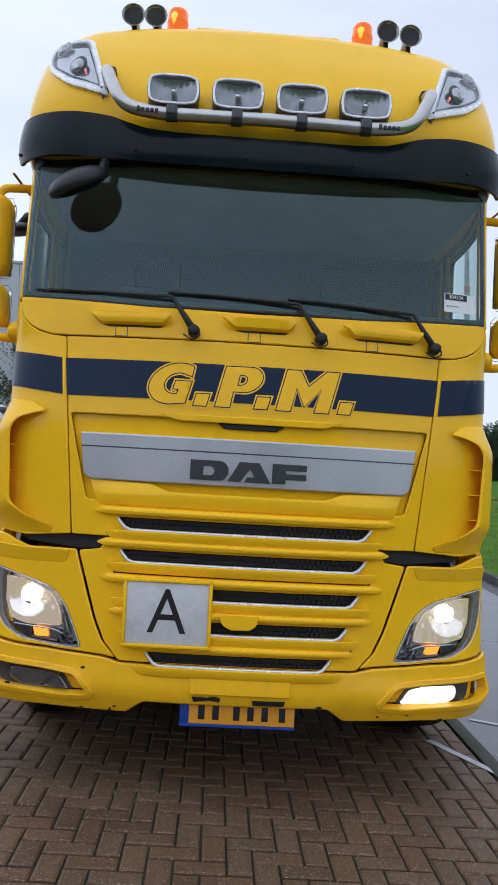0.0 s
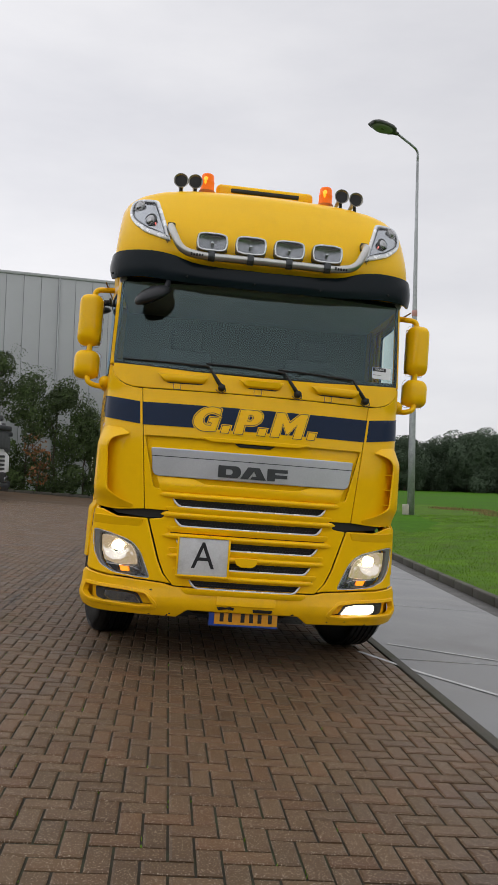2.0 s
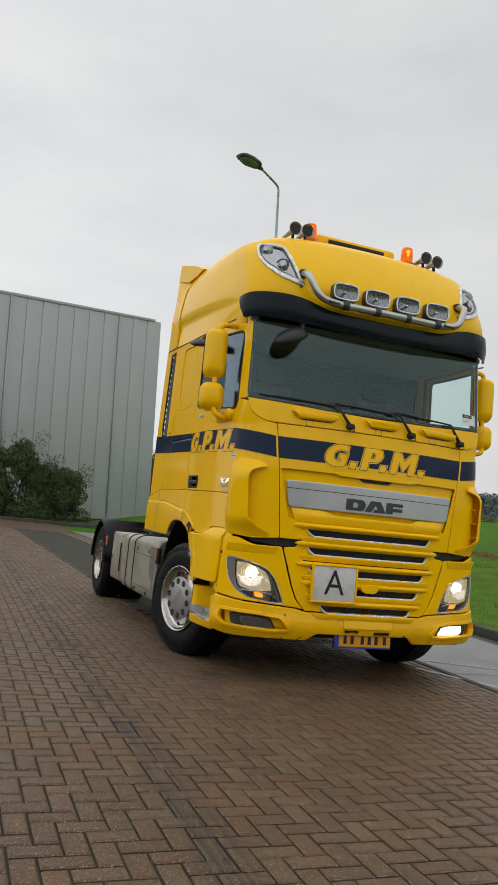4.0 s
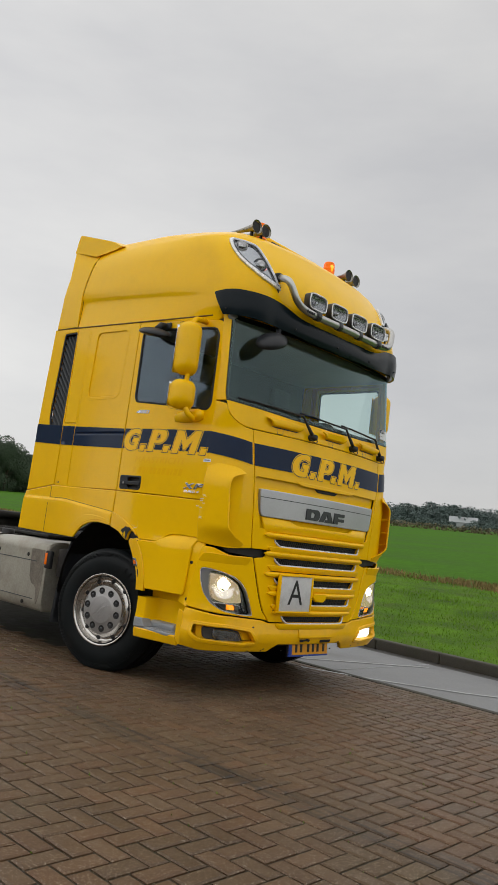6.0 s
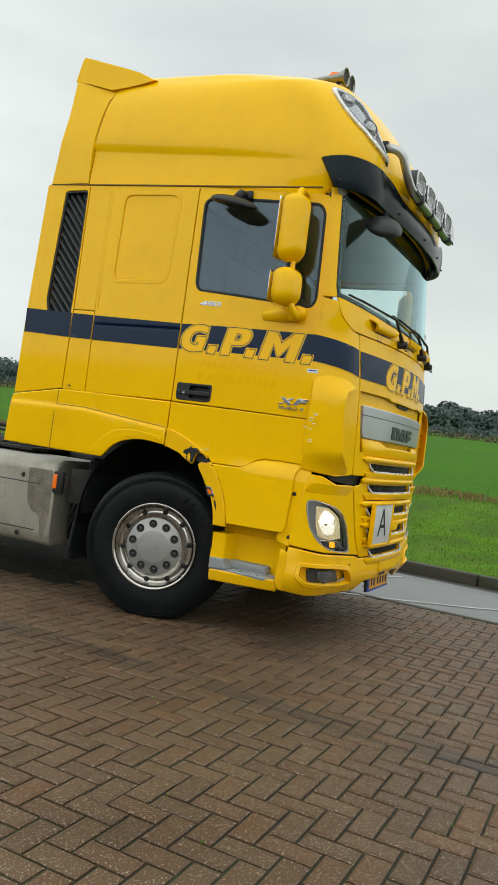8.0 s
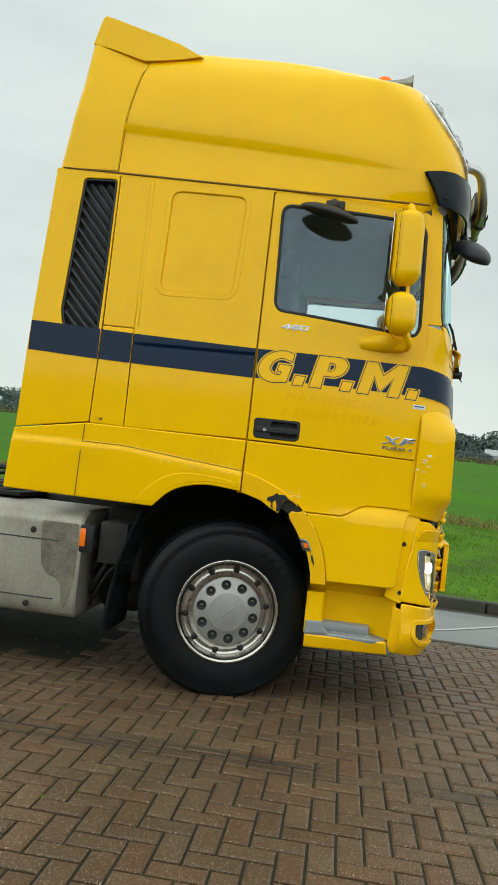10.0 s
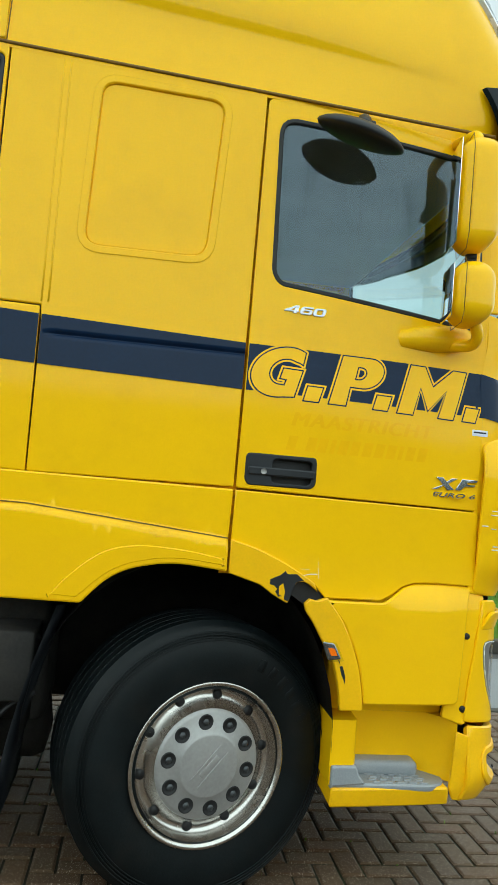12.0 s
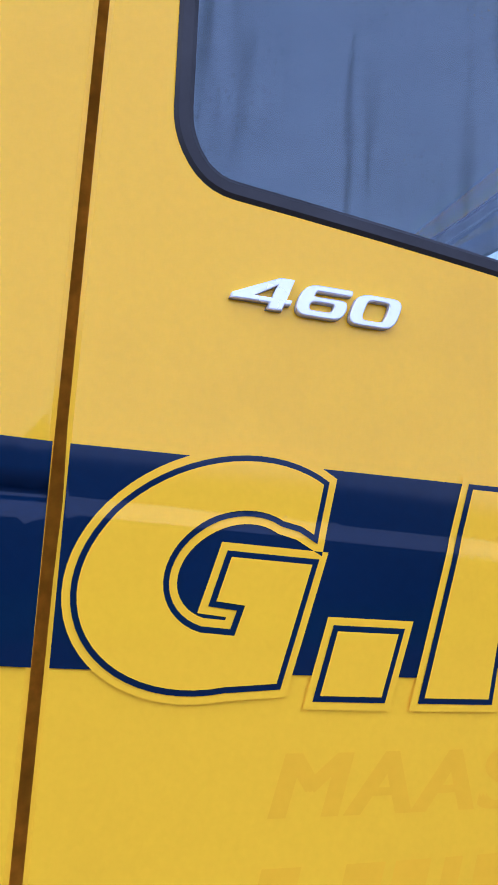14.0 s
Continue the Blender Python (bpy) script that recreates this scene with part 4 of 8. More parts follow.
# wipers and grab handles under the windscreen
for x0, x1, x2 in ((-0.29, -0.40, -1.06), (0.30, 0.19, -0.42), (0.855, 0.745, 0.14)):
    foot = Vector(nose(x0, 2.085)) + Vector((0, -0.035, 0))
    knee, tip = Vector(nose(x1, 2.245)) + Vector((0, -0.03, 0)), Vector(nose(x2, 2.272)) + Vector((0, -0.022, 0))
    wiper = part("wiper", tube([foot, foot * 0.6 + knee * 0.4, knee, knee * 0.6 + tip * 0.4, knee * 0.2 + tip * 0.8], [0.017, 0.014, 0.009, 0.007, 0.006], 8), BLACK, truck, "black wiper arm")
    blade = bmesh.new()
    steps = [Vector(nose(x2 + (x1 - 0.06 - x2) * k / 12, 2.268 - 0.018 * k / 12)) + Vector((0, -0.012, 0)) for k in range(13)]
    add_tube(blade, steps, 0.007, 6)
    part("wiper_blade", blade, BLACK, wiper)
    part("wiper_pivot", lathe([(-0.03, 0.001), (-0.03, 0.024), (0.0, 0.028), (0.035, 0.028)], foot, "y", 18), BLACK, wiper)
    hose = [foot + Vector((0.025, 0.0, 0.0)), foot + Vector((0.03, -0.03, -0.03)), foot + Vector((-0.01, -0.035, -0.05)), foot + Vector((-0.045, -0.01, -0.02))]
    part("washer_hose", tube(bend(hose, 0.02), 0.004, 6), BLACK, wiper)
for u0, u1, drop in ((-0.79, -0.39, 0.02), (-0.17, 0.19, 0.0), (0.39, 0.80, -0.02)):
    grip = rounded([(u0, 2.155 + max(drop, 0)), (u1, 2.155 + max(-drop, 0)), (u1 - 0.03, 2.105), (u0 + 0.06, 2.105)], 0.02)
    handle = panel("grab_handle", grip, [], nose, YELLOW, truck, "moulded yellow grab handle", off=0.0, step=0.025, disp=lambda u, v: 0.055 * math.sin(math.pi * min(1, max(0, (v - 2.10) / 0.07))) ** 0.7, lip=0.006)
    # shade below the grip, put in as a thin black strip
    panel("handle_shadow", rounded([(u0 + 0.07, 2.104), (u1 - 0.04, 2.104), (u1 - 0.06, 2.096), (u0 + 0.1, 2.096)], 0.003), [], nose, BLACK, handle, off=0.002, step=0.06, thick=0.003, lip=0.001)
    panel("grip_slot", [(u0 + 0.13, 2.10), (u0 + 0.19, 2.10), (u0 + 0.19, 2.05), (u0 + 0.13, 2.05)], [[(u0 + 0.134, 2.096), (u0 + 0.186, 2.096), (u0 + 0.186, 2.054), (u0 + 0.134, 2.054)]], nose, BADGE, handle, off=0.001, step=0.06, thick=0.003, lip=0.001)
# paper sticker on the windscreen
note = panel("paper_sticker", [(0.91, 2.38), (1.075, 2.38), (1.075, 2.285), (0.91, 2.285)], [], nose, WHITE, truck, "white paper sticker with a printed number", off=0.004, step=0.06, thick=0.001, lip=0.0003)
panel("number_box", [(0.915, 2.377), (1.03, 2.377), (1.03, 2.346), (0.915, 2.346)], [], nose, INK, note, "dark box behind the number", off=0.0055, step=0.06, thick=0.0005, lip=0.0002)
p = Vector(nose(0.972, 2.361))
lettering("printed_number", "304334", 0.026, WHITE, note, Matrix.Translation(p + Vector((0, -0.009, 0))) @ pose(0, 0, 0, 90, 0, 12), 0.0005, stretch=1.0)
panel("print_line", [(0.92, 2.318), (0.99, 2.318), (0.99, 2.313), (0.92, 2.313)], [], nose, HUBGREY, note, off=0.0055, step=0.06, thick=0.0005, lip=0.0002)

# ---- roof ----
R_NOSE = [(2.97, 0.27), (3.2, 0.19), (3.325, 0.15), (3.38, 0.165), (3.48, 0.24), (3.57, 0.315), (3.64, 0.385), (3.72, 0.45), (3.80, 0.555), (3.86, 0.71), (3.895, 0.90)]
R_BOW = [(2.97, 0.10), (3.25, 0.085), (3.6, 0.07), (3.895, 0.1)]
R_TURN = [(2.97, 0.85), (3.25, 0.76), (3.7, 0.80), (3.8, 0.80), (3.895, 0.74)]
R_EDGE = [(2.97, 1.165), (3.17, 1.2), (3.3, 1.205), (3.5, 1.2), (3.62, 1.19), (3.72, 1.175), (3.80, 1.145), (3.86, 1.10), (3.895, 1.0)]
R_DEEP = [(2.97, 0.24), (3.3, 0.33), (3.47, 0.38), (3.6, 0.42), (3.7, 0.46), (3.8, 0.6), (3.86, 0.75), (3.895, 0.7)]
R_WIDE = [(2.97, 1.262), (3.12, 1.252), (3.21, 1.247), (3.245, 1.2475), (3.258, 1.250), (3.268, 1.254), (3.29, 1.262), (3.34, 1.267), (3.45, 1.255), (3.58, 1.235), (3.68, 1.2), (3.76, 1.165), (3.82, 1.13), (3.86, 1.09), (3.895, 0.98)]
R_SHEAR = [(2.97, 0.042), (3.265, 0.078), (3.5, 0.03), (3.7, 0.0)]
R_BACK = [(2.97, 2.675), (3.75, 2.53), (3.895, 2.40)]


def crown(x, y, z):
    """Flattens the top of the roof and rounds its shoulders towards the front."""
    top = z if z < 3.7 else 3.7 + (z - 3.7) * 0.76
    out = max(0.0, abs(x) - 0.6) / 0.6
    return top - 0.105 * out * out * min(1, max(0, (z - 3.6) / 0.2)) * min(1, max(0, (2.2 - y) / 1.3))


def roof_row(z):
    """Half of the roof's outline at a height, from the middle of the front to the back."""
    y0, b, xc, w, d, full, back, shear = (keyed(z, k) for k in (R_NOSE, R_BOW, R_TURN, R_EDGE, R_DEEP, R_WIDE, R_BACK, R_SHEAR))
    pts = [(xc * k / 10, y0 + b * (k / 10) ** 2) for k in range(10)]
    pts += [(xc + (w - xc) * math.sin(t), y0 + d - (d - b) * math.cos(t)) for t in (radians(90) * k / 10 for k in range(10))]
    for k in range(15):
        y = y0 + d + (back - 0.05 - y0 - d) * k / 14
        t = min(1.0, (y - y0 - d) / 0.9)
        pts.append((w + (full - w) * (1 - (1 - t) ** 2), y))
    pts += [(full - 0.015, back - 0.015), (full - 0.05, back)] + [((full - 0.05) * (3 - k) / 3, back) for k in range(1, 4)]
    return [Vector((x, y, max(crown(x, y, z) - shear * max(0.0, 2.67 - y), 2.955 - 0.5 * max(0.0, y - 0.36)))) for x, y in pts]


def loft(rows):
    bm = bmesh.new()
    grid = []
    for row in rows:
        ring = row + [Vector((-p.x, p.y, p.z)) for p in reversed(row[1:-1])]
        grid.append([bm.verts.new(p) for p in ring])
    for a, b in zip(grid, grid[1:]):
        for k in range(len(a)):
            bm.faces.new((a[k], a[(k + 1) % len(a)], b[(k + 1) % len(a)], b[k]))
    bm.faces.new(grid[-1]), bm.faces.new(grid[0][::-1])
    return bm


R_LEVELS = [2.97, 3.01, 3.06, 3.11, 3.16, 3.21, 3.245, 3.258, 3.268, 3.29, 3.33, 3.37, 3.42, 3.48, 3.54, 3.59, 3.64, 3.68, 3.72, 3.76, 3.79, 3.82, 3.845, 3.865, 3.882, 3.895]
roof = part("roof", loft([roof_row(z) for z in R_LEVELS]), YELLOW, truck, "high yellow moulded roof", angle=50)


def roof_skin(s, z):
    """The roof's front and corners; s runs like the front skin's, and past LAST along the side."""
    side, a = (1 if s >= 0 else -1), abs(s)
    y0, b, xc, w, d, full, shear = (keyed(z, k) for k in (R_NOSE, R_BOW, R_TURN, R_EDGE, R_DEEP, R_WIDE, R_SHEAR))
    if a <= xc:
        x, y = a, y0 + b * (a / xc) ** 2
    elif a <= LAST:
        t = radians(90) * (a - xc) / (LAST - xc)
        x, y = xc + (w - xc) * math.sin(t), y0 + d - (d - b) * math.cos(t)
    else:
        y = y0 + d + a - LAST
        t = min(1.0, (a - LAST) / 0.9)
        x = w + (full - w) * (1 - (1 - t) ** 2)
    return (side * x, y, crown(x, y, z) - shear * max(0.0, 2.67 - y))


# seam of the rear fairing and the black gap under the roof
for side in (-1, 1):
    gap = tube([(side * 1.262, y, 2.967 - 0.042 * (2.67 - y) + 0.02) for y in np.linspace(0.47, 2.66, 12)], 0.0065, 6)
    part("roof_gasket", gap, INNER, roof, "dark brown rubber gasket")
for side in (-1, 1):
    pts = []
    for k in range(12):
        z = 2.98 + 0.76 * k / 11
        y = keyed(z, [(2.985, 2.318), (3.2, 2.314), (3.4, 2.288), (3.55, 2.258), (3.66, 2.228), (3.735, 2.196)])
        pts.append((side * (keyed(z, R_WIDE) + 0.0005), y, z - keyed(z, R_SHEAR) * (2.67 - y)))
    part("fairing_seam", tube(pts, 0.002, 6), INNER, roof)
# rear fairing of the roof and its spoiler
rear = bmesh.new()
rows = []
for z, w, back in ((2.985, 1.267, 2.684), (3.1, 1.268, 2.667), (3.2, 1.270, 2.651), (3.3, 1.2745, 2.636), (3.4, 1.267, 2.620), (3.5, 1.253, 2.604), (3.6, 1.235, 2.590), (3.68, 1.207, 2.577), (3.735, 1.18, 2.567)):
    front = keyed(z, [(2.985, 2.322), (3.2, 2.318), (3.4, 2.292), (3.55, 2.262), (3.66, 2.232), (3.735, 2.20)])
    t, wb = max(0.0, (z - 3.6) / 0.135), max(w, 1.257)
    zf, zb = z - 0.05 * t, z + 0.022 * t
    half_row = [(w - 0.06, front, zf), (w + 0.002, front, zf), (wb, back - 0.02, zb), (wb - 0.02, back, zb)]
    rows.append([rear.verts.new((-x, y, h)) for x, y, h in half_row] + [rear.verts.new(p) for p in half_row[::-1]])
for a, b in zip(rows, rows[1:]):
    for k in range(7):
        rear.faces.new((a[k], a[k + 1], b[k + 1], b[k]))
rear.faces.new(rows[-1])
part("roof_fairing", rear, YELLOW, roof, "yellow rear roof fairing", angle=40)
wing = bmesh.new()
prof = [(1.86, 3.828), (2.0, 3.862), (2.15, 3.905), (2.3, 3.945), (2.44, 3.985), (2.515, 3.998), (2.535, 3.98), (2.588, 3.742), (2.4, 3.735), (2.22, 3.735), (2.09, 3.74), (1.96, 3.80)]
tip_prof = [(1.913, 3.745), (2.04, 3.806), (2.16, 3.842), (2.277, 3.873), (2.43, 3.915), (2.504, 3.933), (2.522, 3.918), (2.566, 3.759), (2.42, 3.728), (2.25, 3.684), (2.13, 3.70), (2.0, 3.722)]
rows = []
for f, b in ((-1.0, 1.0), (-0.985, 0.94), (-0.94, 0.78), (-0.85, 0.55), (-0.65, 0.2), (-0.3, 0.0), (0.3, 0.0), (0.65, 0.2), (0.85, 0.55), (0.94, 0.78), (0.985, 0.94), (1.0, 1.0)):
    row = []
    for (y0, z0), (y1, z1) in zip(prof, tip_prof):
        y, z = y0 + (y1 - y0) * b, z0 + (z1 - z0) * b
        row.append(wing.verts.new((f * (1.188 + 0.069 * min(1.0, max(0.0, (y - 1.95) / 0.55))), y, z)))
    rows.append(row)
for a, b in zip(rows, rows[1:]):
    for k in range(len(prof)):
        wing.faces.new((a[k], a[(k + 1) % len(prof)], b[(k + 1) % len(prof)], b[k]))
wing.faces.new(rows[0]), wing.faces.new(rows[-1][::-1])
part("roof_spoiler", wing, YELLOW, roof, "yellow rear roof spoiler", angle=40)
# roof hatch hood
hood = bmesh.new()
add_box(hood, -0.43, 0.43, 0.86, 1.5, 3.82, 4.01, 0.035, seg=3)
for v in hood.verts:
    if v.co.z > 3.9:
        v.co.z -= 0.05 * (v.co.x / 0.43) ** 2
        v.co.y -= 0.015
part("hatch_hood", hood, YELLOW, roof, "low yellow hood over the roof hatch")
part("hood_slot", box(-0.30, 0.30, 0.835, 0.9, 3.895, 3.93, 0.008), BLACK, roof)

# smoked visor
V_TOP = [(0.0, 3.006), (0.35, 3.014), (0.55, 3.034), (0.66, 3.066), (0.75, 3.098), (0.9, 3.122), (1.1, 3.125), (1.28, 3.102)]
V_FOOT = [(0.0, 2.858), (0.4, 2.868), (0.7, 2.890), (1.0, 2.914), (1.19, 2.912)]


def visor_skin(s, z, f):
    side, a = (1 if s >= 0 else -1), abs(s)
    out = 0.012 * math.sin(math.pi * min(1, max(0, f)))
    if a <= 0.85:
        return Vector((s, 0.108 + 0.10 * (a / 0.85) ** 2 - out, z))
    t = radians(90) * (a - 0.85) / (LAST - 0.85)
    return Vector((side * (0.85 + (0.385 + out) * math.sin(t)), 0.508 - (0.30 + out) * math.cos(t), z))


sheet, layers = bmesh.new(), []
for inset_ in (0.0, 0.012):
    rows = []
    for j in range(9):
        f = j / 8
        row = []
        for k in range(-40, 41):
            s = k / 40 * (1.188 + 0.092 * f)
            z = keyed(abs(s), V_FOOT) * (1 - f) + keyed(abs(s), V_TOP) * f
            p = visor_skin(s, z, f)
            row.append(sheet.verts.new((p.x * (1 - inset_), p.y + inset_ * 1.1, p.z + inset_ * 0.3 * (1 - 2 * f))))
        rows.append(row)
    layers.append(rows)
    for a, b in zip(rows, rows[1:]):
        for k in range(80):
            sheet.faces.new((a[k], a[k + 1], b[k + 1], b[k]))
rim_a = layers[0][0] + [r[-1] for r in layers[0][1:]] + layers[0][-1][-2::-1] + [r[0] for r in layers[0][-2:0:-1]]
rim_b = layers[1][0] + [r[-1] for r in layers[1][1:]] + layers[1][-1][-2::-1] + [r[0] for r in layers[1][-2:0:-1]]
for k in range(len(rim_a)):
    sheet.faces.new((rim_a[k], rim_a[(k + 1) % len(rim_a)], rim_b[(k + 1) % len(rim_a)], rim_b[k]))
bmesh.ops.recalc_face_normals(sheet, faces=sheet.faces[:])
visor = part("sun_visor", sheet, VISOR, truck, "smoked dark sun visor", angle=50)
for u in (-1.17, -0.62, -0.1, 0.42, 0.95):
    p = visor_skin(u, 0, 0.3)
    z = keyed(abs(u), V_FOOT) + 0.045
    part("visor_screw", lathe([(-0.006, 0.001), (-0.006, 0.007), (0.004, 0.008)], (p[0], p[1] - 0.002, z), "y", 10), BLACK, visor)
# black filler, added to hide the roof and darken the space behind the visor
part("screen_header", panel_mesh(mirrored([(0.3, 3.05), (1.17, 3.06), (1.17, 2.94), (0.3, 2.925)]), [], nose, step=0.07, off=0.03, thick=0.01), BLACK, truck, "added black filler over the windscreen")

# roof lamps at the corners
for side in (-1, 1):
    shape = rounded([(1.055, 3.655), (0.875, 3.62), (0.77, 3.365), (0.93, 3.405), (1.045, 3.47), (1.085, 3.56)], [0.05, 0.03, 0.01, 0.03, 0.05, 0.05])
    lamp = panel("roof_lamp", [(side * u, v) for u, v in shape], [[(side * u, v) for u, v in inset(ccw(shape), 0.022)]], roof_skin, TRIM, roof, "corner roof lamp in a silver frame", off=0.02, step=0.04, thick=0.03, lip=0.006)
    panel("lamp_back", [(side * u, v) for u, v in inset(ccw(shape), 0.012)], [], roof_skin, LAMPCHROME, lamp, "bright chrome lamp bowl", off=0.004, step=0.05, thick=0.003)
    dark = inset(ccw(shape), 0.021)
    panel("lamp_gasket", [(side * u, v) for u, v in dark], [[(side * u, v) for u, v in inset(ccw(dark), 0.009)]], roof_skin, LAMPBLACK, lamp, "dark line inside the frame", off=0.016, step=0.04, thick=0.012, lip=0.002)
    for u, v, r in ((1.0, 3.58, 0.05), (0.905, 3.475, 0.058)):
        p = Vector(roof_skin(side * u, v))
        out = (p - Vector((0, 1.6, 3.0))).normalized()
        q = out.to_track_quat("Z", "Y").to_matrix().to_4x4()
        p += out * 0.004
        eye = lathe([(0.0, r), (0.012, r), (0.013, r * 0.86), (0.008, r * 0.8), (0.006, r * 0.55), (0.011, r * 0.3), (0.012, 0.001)], (0, 0, 0), "z", 24)
        eye.transform(Matrix.Translation(p) @ q)
        part("projector", eye, BADGE if r > 0.055 else HUBGREY, lamp)
        ball = lathe([(0.008, r * 0.78), (0.020, r * 0.66), (0.028, r * 0.4), (0.031, 0.001)], (0, 0, 0), "z", 24)
        ball.transform(Matrix.Translation(p) @ q)
        part("projector_lens", ball, REFLECTOR, lamp, "clear convex lens")
    panel("lens", [(side * u, v) for u, v in inset(ccw(shape), 0.016)], [], roof_skin, LENS, lamp, off=0.024, step=0.05, thick=0.002, lip=0.001)
    dot = Vector(roof_skin(side * 0.875, 3.46))
    part("position_light", lathe([(-0.006, 0.001), (-0.006, 0.006), (0.004, 0.006)], dot + Vector((0, -0.012, 0)), "y", 10), REDDOT, lamp)

# light bar with four spot lamps
bar = part("light_bar", tube(bend([(-0.775, 0.26, 3.335), (-0.775, 0.14, 3.30), (-0.685, 0.095, 3.11), (-0.52, 0.085, 3.08), (0, 0.07, 3.08), (0.52, 0.085, 3.08), (0.685, 0.095, 3.11), (0.775, 0.14, 3.30), (0.775, 0.26, 3.335)], 0.09, 6), 0.030, 16), BARSTEEL, truck, "bent steel light bar with four spot lamps")
for side in (-1, 1):
    part("bar_bracket", box(side * 0.775 - 0.03, side * 0.775 + 0.03, 0.235, 0.3, 3.30, 3.37, 0.012), BLACK, bar)
    strokes = bmesh.new()
    for k in range(5):
        add_box(strokes, side * 0.56 - 0.05 + 0.021 * k, side * 0.56 - 0.036 + 0.021 * k, 0.0495, 0.057, 3.069, 3.087 + 0.006 * (k == 0), 0.001)
    part("bar_print", strokes, INK, bar, "row of dark printed bars")
for x in (-0.45, -0.15, 0.15, 0.45):
    y = 0.078
    spot = part("spot_lamp", panel_mesh(rounded([(x - 0.118, 3.135), (x - 0.085, 3.125), (x + 0.085, 3.125), (x + 0.118, 3.135), (x + 0.12, 3.245), (x + 0.085, 3.262), (x - 0.085, 3.262), (x - 0.12, 3.245)], 0.02), [], lambda u, v: (u, y + 0.055, v), step=0.05, disp=lambda u, v: 0.0, thick=0.005), LAMPBLACK, bar, "rectangular spot lamp")
    shell = rounded([(x + u, v) for u, v in ((-0.112, 3.134), (-0.06, 3.122), (0.06, 3.122), (0.112, 3.134), (0.124, 3.195), (0.114, 3.256), (0.06, 3.27), (-0.06, 3.27), (-0.114, 3.256), (-0.124, 3.195))], 0.022)
    part("lamp_shell", panel_mesh(shell, [inset(ccw(shell), 0.012)], lambda u, v: (u, y, v), step=0.05, thick=0.055, lip=0.004), LAMPBLACK, spot)
    part("lamp_rim", panel_mesh(inset(ccw(shell), 0.003), [inset(ccw(shell), 0.014)], lambda u, v: (u, y - 0.006, v), step=0.05, thick=0.012, lip=0.003), TRIM, spot, "silver rim")
    bowl = panel_mesh(inset(ccw(shell), 0.013), [], lambda u, v: (u, y + 0.046 - 0.034 * ((u - x) / 0.11) ** 2 - 0.012 * ((v - 3.197) / 0.06) ** 2 + 0.0022 * math.sin(210 * (u - x)) * (1 if v > 3.2 else 0.3), v), step=0.008, thick=0.003, lip=0.001)
    part("lamp_reflector", bowl, REFLECTOR, spot, "faceted reflector")
    part("lamp_bulb", lathe([(0.0, 0.001), (0.0, 0.012), (0.02, 0.015), (0.035, 0.015)], (x, y + 0.012, 3.195), "y", 16), CHROME, spot)
    part("lens", panel_mesh(inset(ccw(shell), 0.012), [], lambda u, v: (u, y - 0.002, v), step=0.06, thick=0.003, lip=0.001), LENS, spot)
    part("lamp_foot", box(x - 0.03, x + 0.03, 0.075, 0.13, 3.10, 3.135, 0.008), BLACK, spot)
    part("lamp_strap", box(x - 0.018, x + 0.018, 0.040, 0.05, 3.065, 3.112, 0.003), BADGE, spot, "flat steel strap")
    part("lamp_clamp", lathe([(-0.025, 0.032), (-0.025, 0.037), (0.025, 0.037), (0.025, 0.032)], (x, 0.078, 3.08), "x", 18), BADGE, spot)
# air horns and beacons
for x, z in ((-0.735, 3.862), (-0.615, 3.866), (0.64, 3.882), (0.765, 3.868)):
    horn = part("air_horn", lathe([(0.34, 0.012), (0.2, 0.018), (0.1, 0.026), (0.05, 0.036), (0.015, 0.052), (0.0, 0.062), (0.0, 0.058), (0.02, 0.045), (0.06, 0.028), (0.12, 0.015), (0.13, 0.001)], (x, 0.62, z), "y", 26), PEWTER, truck, "trumpet air horn")
    part("horn_throat", lathe([(0.012, 0.001), (0.012, 0.05)], (x, 0.62, z), "y", 22), BLACK, horn)
    part("horn_foot", tube([(x, 0.68, z - 0.02), (x + 0.01, 0.69, z - 0.13)], 0.014, 8), BLACK, horn)
BASE = material("orange_base", (0.55, 0.12, 0.006), 0.4, bump=0.01, specular=0.2)
for x in (-0.51, 0.53):
    beacon = part("beacon", lathe([(0.0, 0.001), (0.0, 0.066), (0.02, 0.066), (0.03, 0.060), (0.09, 0.0585), (0.095, 0.0605), (0.10, 0.058), (0.15, 0.055), (0.165, 0.047), (0.168, 0.001)], (x, 0.80, 3.84), "z", 28), BEACONLIT, truck, "amber flashing beacon")
    part("beacon_foot", lathe([(-0.06, 0.05), (-0.06, 0.066), (0.015, 0.072), (0.015, 0.05)], (x, 0.80, 3.84), "z", 24), BASE, beacon)
    part("beacon_bulb", lathe([(0.0, 0.001), (0.0, 0.022), (0.06, 0.026), (0.085, 0.014), (0.09, 0.001)], (x - 0.012, 0.765, 3.90), "z", 16), AMBERLIT, beacon, "lit rotating lamp")


# ---- cab sides ----
RIBGREY = material("faded_grey_plastic", (0.024, 0.028, 0.032), 0.5, vary=0.15, scale=5, bump=0.03)
ARCH_Y, ARCH_Z = 1.39, 0.62
WINDOW = [(1.312, 2.850), (0.50, 2.825), (0.462, 2.77), (0.445, 2.20), (0.475, 2.147), (1.268, 2.219), (1.298, 2.262)]
window_r = [0.07, 0.05, 0.03, 0.05, 0.03, 0.06, 0.04]
BELT = [(2.70, 1.866, 2.043), (2.35, 1.848, 2.026), (1.366, 1.820, 1.991), (0.40, 1.811, 1.983)]


